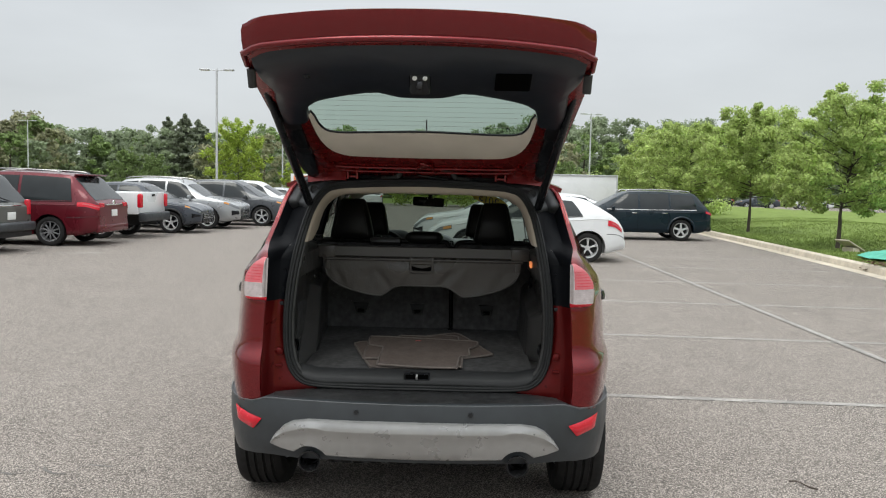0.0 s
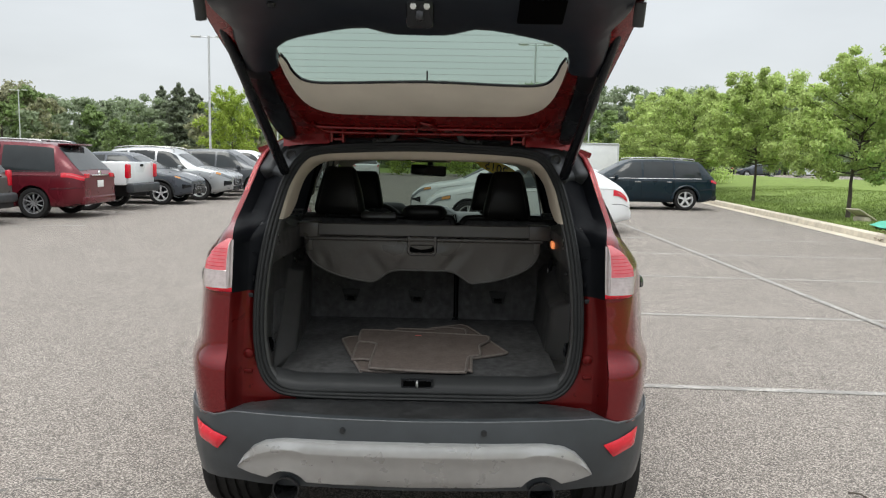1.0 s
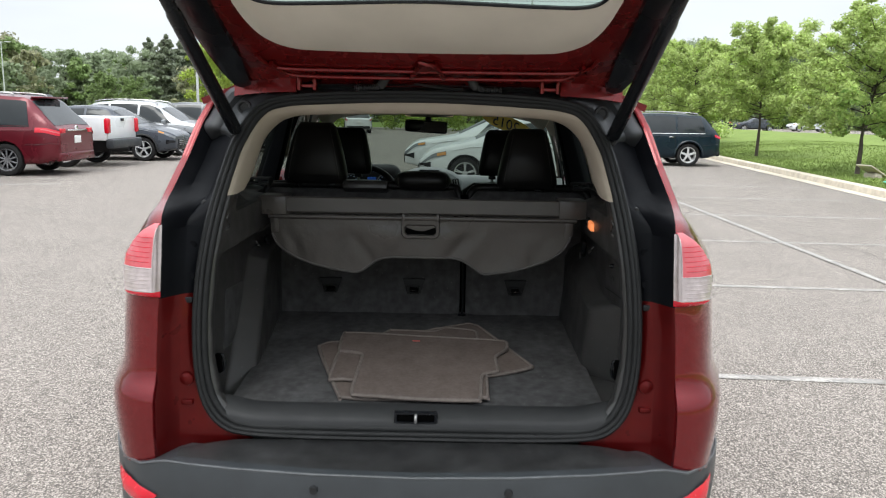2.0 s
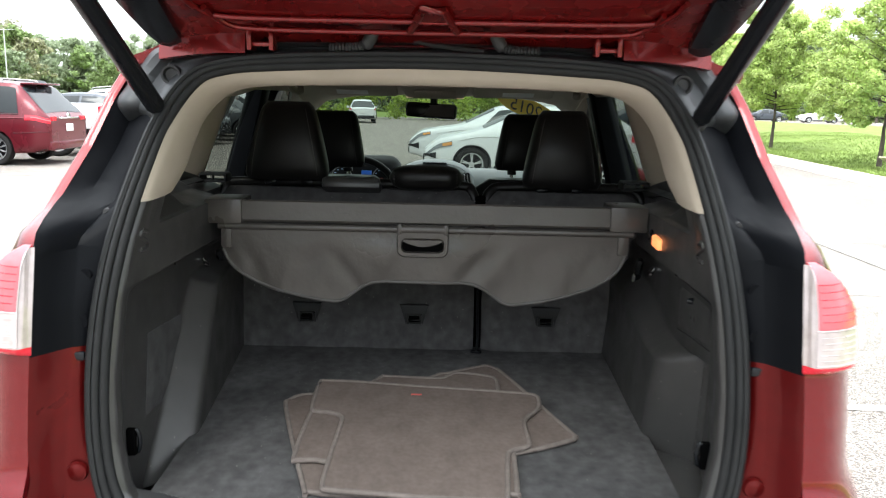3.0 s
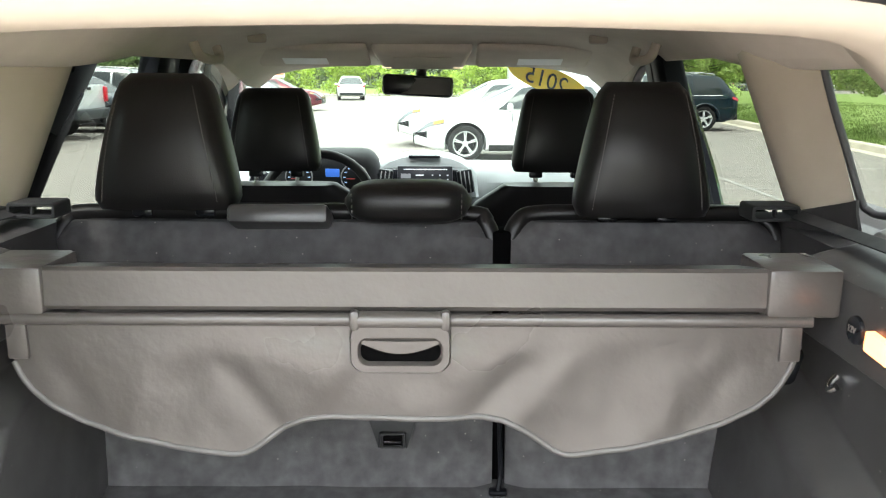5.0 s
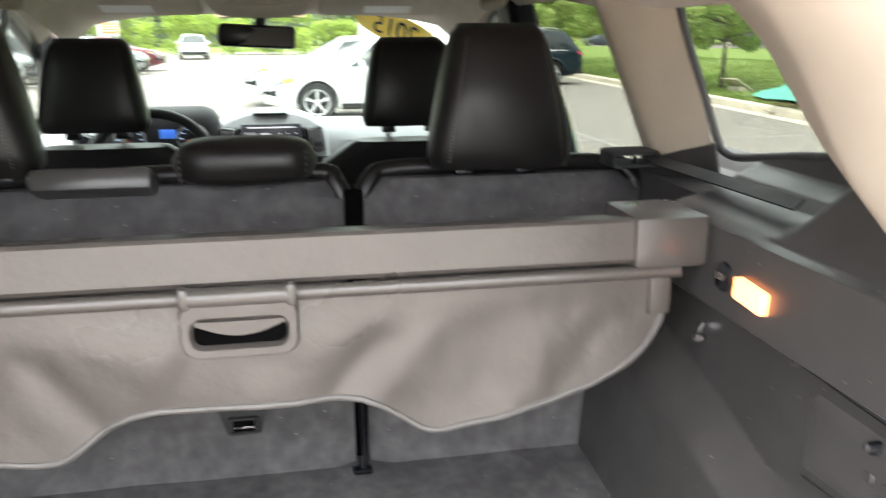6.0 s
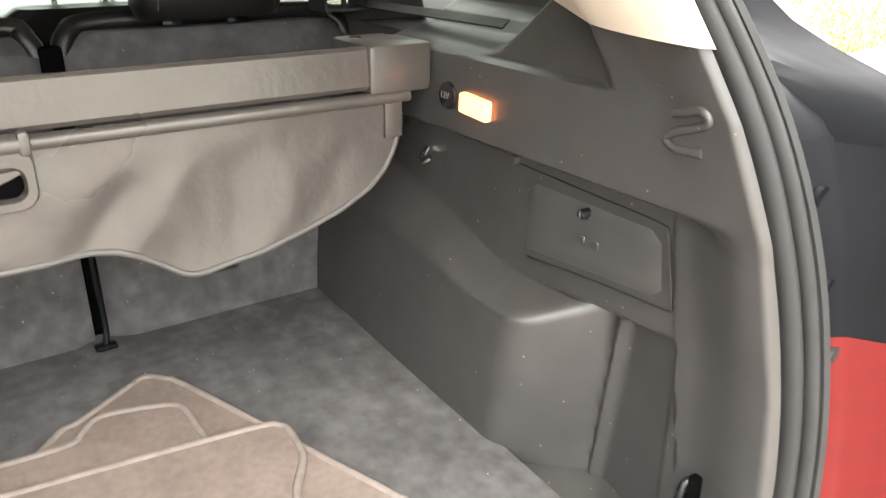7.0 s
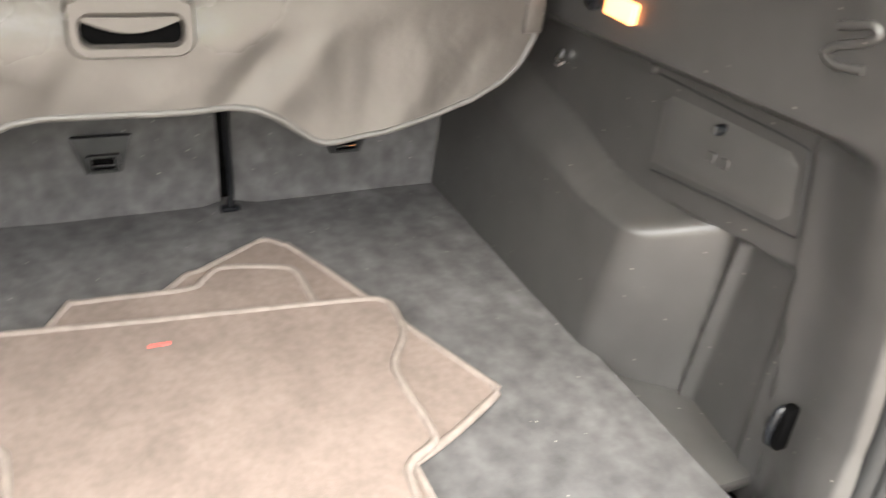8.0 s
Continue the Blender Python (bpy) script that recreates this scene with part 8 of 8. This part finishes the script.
young_tree(10.75, 18.35, 4.15, 4.3, 11, L_MAPLE, 66000, 0.050, "young maple with light green leaves on the lawn", 1.10, 0.14, 0.45)
young_tree(11.2, 26.4, 4.5, 4.3, 12, L_MAPLE, 54000, 0.060, "young maple with dense light green crown on the lawn", 1.25, 0.17)
young_tree(11.3, 34.5, 4.7, 5.0, 14, L_MAPLE, 32000, 0.075, "light green young tree beside the kerb", 1.2, 0.15)
young_tree(12.6, 39.0, 4.9, 5.0, 15, L_MAPLE, 28000, 0.075, "broad light green young tree on the lawn", 1.1, 0.2)
young_tree(11.9, 44.0, 5.0, 5.4, 16, L_MAPLE, 26000, 0.08, "broad light green tree at the back of the lawn", 0.9, 0.2)
young_tree(10.4, 10.3, 4.3, 3.6, 17, L_MAPLE, 34000, 0.052, "young maple on the lawn beside the matting", 1.15, 0.2)
young_tree(-16.5, 56.5, 6.3, 5.2, 18, L_BRIGHT, 16000, 0.10, "bright green young tree across the lot", 0.9)
young_tree(-12.4, 60.0, 4.0, 3.2, 19, L_BRIGHT, 9000, 0.10, "small bright green tree across the lot", 0.8)
young_tree(-26.6, 66.0, 3.9, 2.6, 20, L_WOODLIGHT, 9000, 0.11, "small bright green tree at the wood's edge", 0.8)
young_tree(-29.4, 67.0, 4.4, 3.0, 21, L_WOODLIGHT, 9000, 0.11, "small leafy tree at the wood's edge", 0.8)
young_tree(-62.0, 84.0, 6.0, 6.5, 22, L_BRIGHT, 10000, 0.16, "bright green tree at the far side", 0.8)
young_tree(8.0, 55.0, 3.6, 3.4, 23, L_WOODLIGHT, 9000, 0.10, "green tree behind the container", 0.8)


# hedge and shrubs ahead of the lot and behind the lawn
def shrubs(name, label, spots, mat, seed, n, leaf):
    r = np.random.default_rng(seed)
    cs, rs = [], []
    for x, y, w, h in spots:
        for i in range(14):
            cs.append((x + w * 0.5 * (2 * r.random() - 1), y + 1.2 * (2 * r.random() - 1), h * (0.15 + 0.75 * r.random())))
            q = 0.6 + 0.7 * r.random()
            rs.append((w * 0.22 * q, 0.8 * q, h * 0.20 * q))
    V, F = leaf_quads(cs, rs, n, leaf, seed, 0.25)
    tagged(put(name, mesh_np(name, V, F), mat), label, "shrubs", kind="stuff")


shrubs("hedge", "bright green shrubs and low trees beyond the lot", [(-10 + 3.1 * i, 66 + 1.5 * math.sin(i * 1.7), 4.4, 3.4 + 1.1 * math.sin(i * 2.3 + 1)) for i in range(8)], L_BRIGHT, 31, 30000, 0.11)
shrubs("shrubs", "bright green bushes behind the parked cars", [(10.5 + 2.4 * i, 46 + 1.2 * math.sin(i), 3.4, 3.4 + 0.7 * math.sin(i * 2.1)) for i in range(3)], L_MAPLE, 32, 13000, 0.09)
shrubs("shrubs", "dark green hedge line beyond the far road", [(26 + 6 * i, 112 + 2 * math.sin(i), 8, 4.6 + 1.4 * math.sin(i * 1.9)) for i in range(12)], L_WOODLIGHT, 33, 36000, 0.20)


# far woods all round
def woods(label, a0, a1, dist, count, hmin, hmax, mat, seed, n, leaf, conifer=0.0):
    r = np.random.default_rng(seed)
    cs, rs = [], []
    tb = []
    for i in range(count):
        a = radians(a0 + (a1 - a0) * (i + 0.8 * r.random()) / count)
        d = dist * (0.92 + 0.22 * r.random())
        x, y = d * math.sin(a), d * math.cos(a)
        h = hmin + (hmax - hmin) * r.random()
        if r.random() < conifer:
            for k in range(30):
                f = (k + r.random()) / 30
                w = (h * 0.36 * (1 - f) ** 0.62 + 0.08) * (0.55 + 0.6 * r.random())
                for _ in range(6):
                    b, q = r.random() * 6.28, 0.15 + 0.85 * r.random()
                    cs.append((x + math.cos(b) * w * q, y + math.sin(b) * w * q, h * (0.06 + 0.93 * f) + 0.3 * (r.random() - 0.5)))
                    rs.append((w * 0.24 + 0.12, w * 0.24 + 0.12, 0.16 + 0.05 * w))
        else:
            for k in range(34):
                b, q = r.random() * 6.28, math.sqrt(r.random())
                f = r.random() ** 0.75
                w = h * 0.34 * math.sqrt(max(0.0, 1 - (max(0.0, f - 0.45) / 0.56) ** 2))
                cs.append((x + math.cos(b) * w * q, y + math.sin(b) * w * q, h * (0.04 + 0.90 * f)))
                z = 0.5 + 0.7 * r.random()
                rs.append((h * 0.10 * z, h * 0.10 * z, h * 0.065 * z))
        if i % 3 == 0:
            tb.append(tube([(x, y, -0.1), (x + 0.2, y, h * 0.6)], [0.22, 0.10], 5))
    V, F = leaf_quads(cs, rs, n, leaf, seed, 0.25)
    ob = put("far_woods", mesh_np("far_woods", V, F), mat)
    tagged(ob, label, "woods", kind="stuff")
    part("trunks", merge(*tb), M_BARK, ob)


woods("mixed green woodland far behind the lot", -40, 2, 134, 100, 9.0, 11.6, L_WOOD, 41, 230000, 0.25)
woods("taller mixed woodland beyond the lawn", 2, 40, 140, 80, 12.0, 15.5, L_WOOD, 46, 200000, 0.29)
woods("dark green lower woodland filling the wood's edge", -40, 40, 124, 110, 5.0, 8.0, L_WOOD, 47, 150000, 0.25)
woods("green woodland beyond both ends of the lot", 40, 80, 132, 60, 10.0, 14.0, L_WOOD, 50, 30000, 0.5)
woods("green woodland closing the far side of the lot", -80, -40, 132, 60, 9.0, 12.0, L_WOOD, 51, 30000, 0.5)
woods("lighter green trees among the far woods", -42, 50, 126, 28, 8.0, 11.2, L_WOODLIGHT, 42, 70000, 0.25)
woods("dark pines among the far woods", -66, 20, 127, 22, 8.5, 11.0, L_PINE, 43, 90000, 0.26, 1.0)
woods("tall dark pines standing over the far woods", -20.8, -17.4, 124, 4, 11.0, 12.6, L_PINE, 48, 40000, 0.26, 1.0)
woods("olive brown spring trees at the wood's edge", -60, 62, 120, 40, 5.5, 9.0, L_OLIVE, 44, 56000, 0.30)
woods("broad olive trees at the far side", -33, -28.5, 126, 6, 11.0, 12.6, L_OLIVE, 49, 14000, 0.34)
woods("green woodland on the viewer's side of the lot", 80, 280, 120, 90, 8.0, 13.0, L_WOOD, 45, 30000, 0.6)
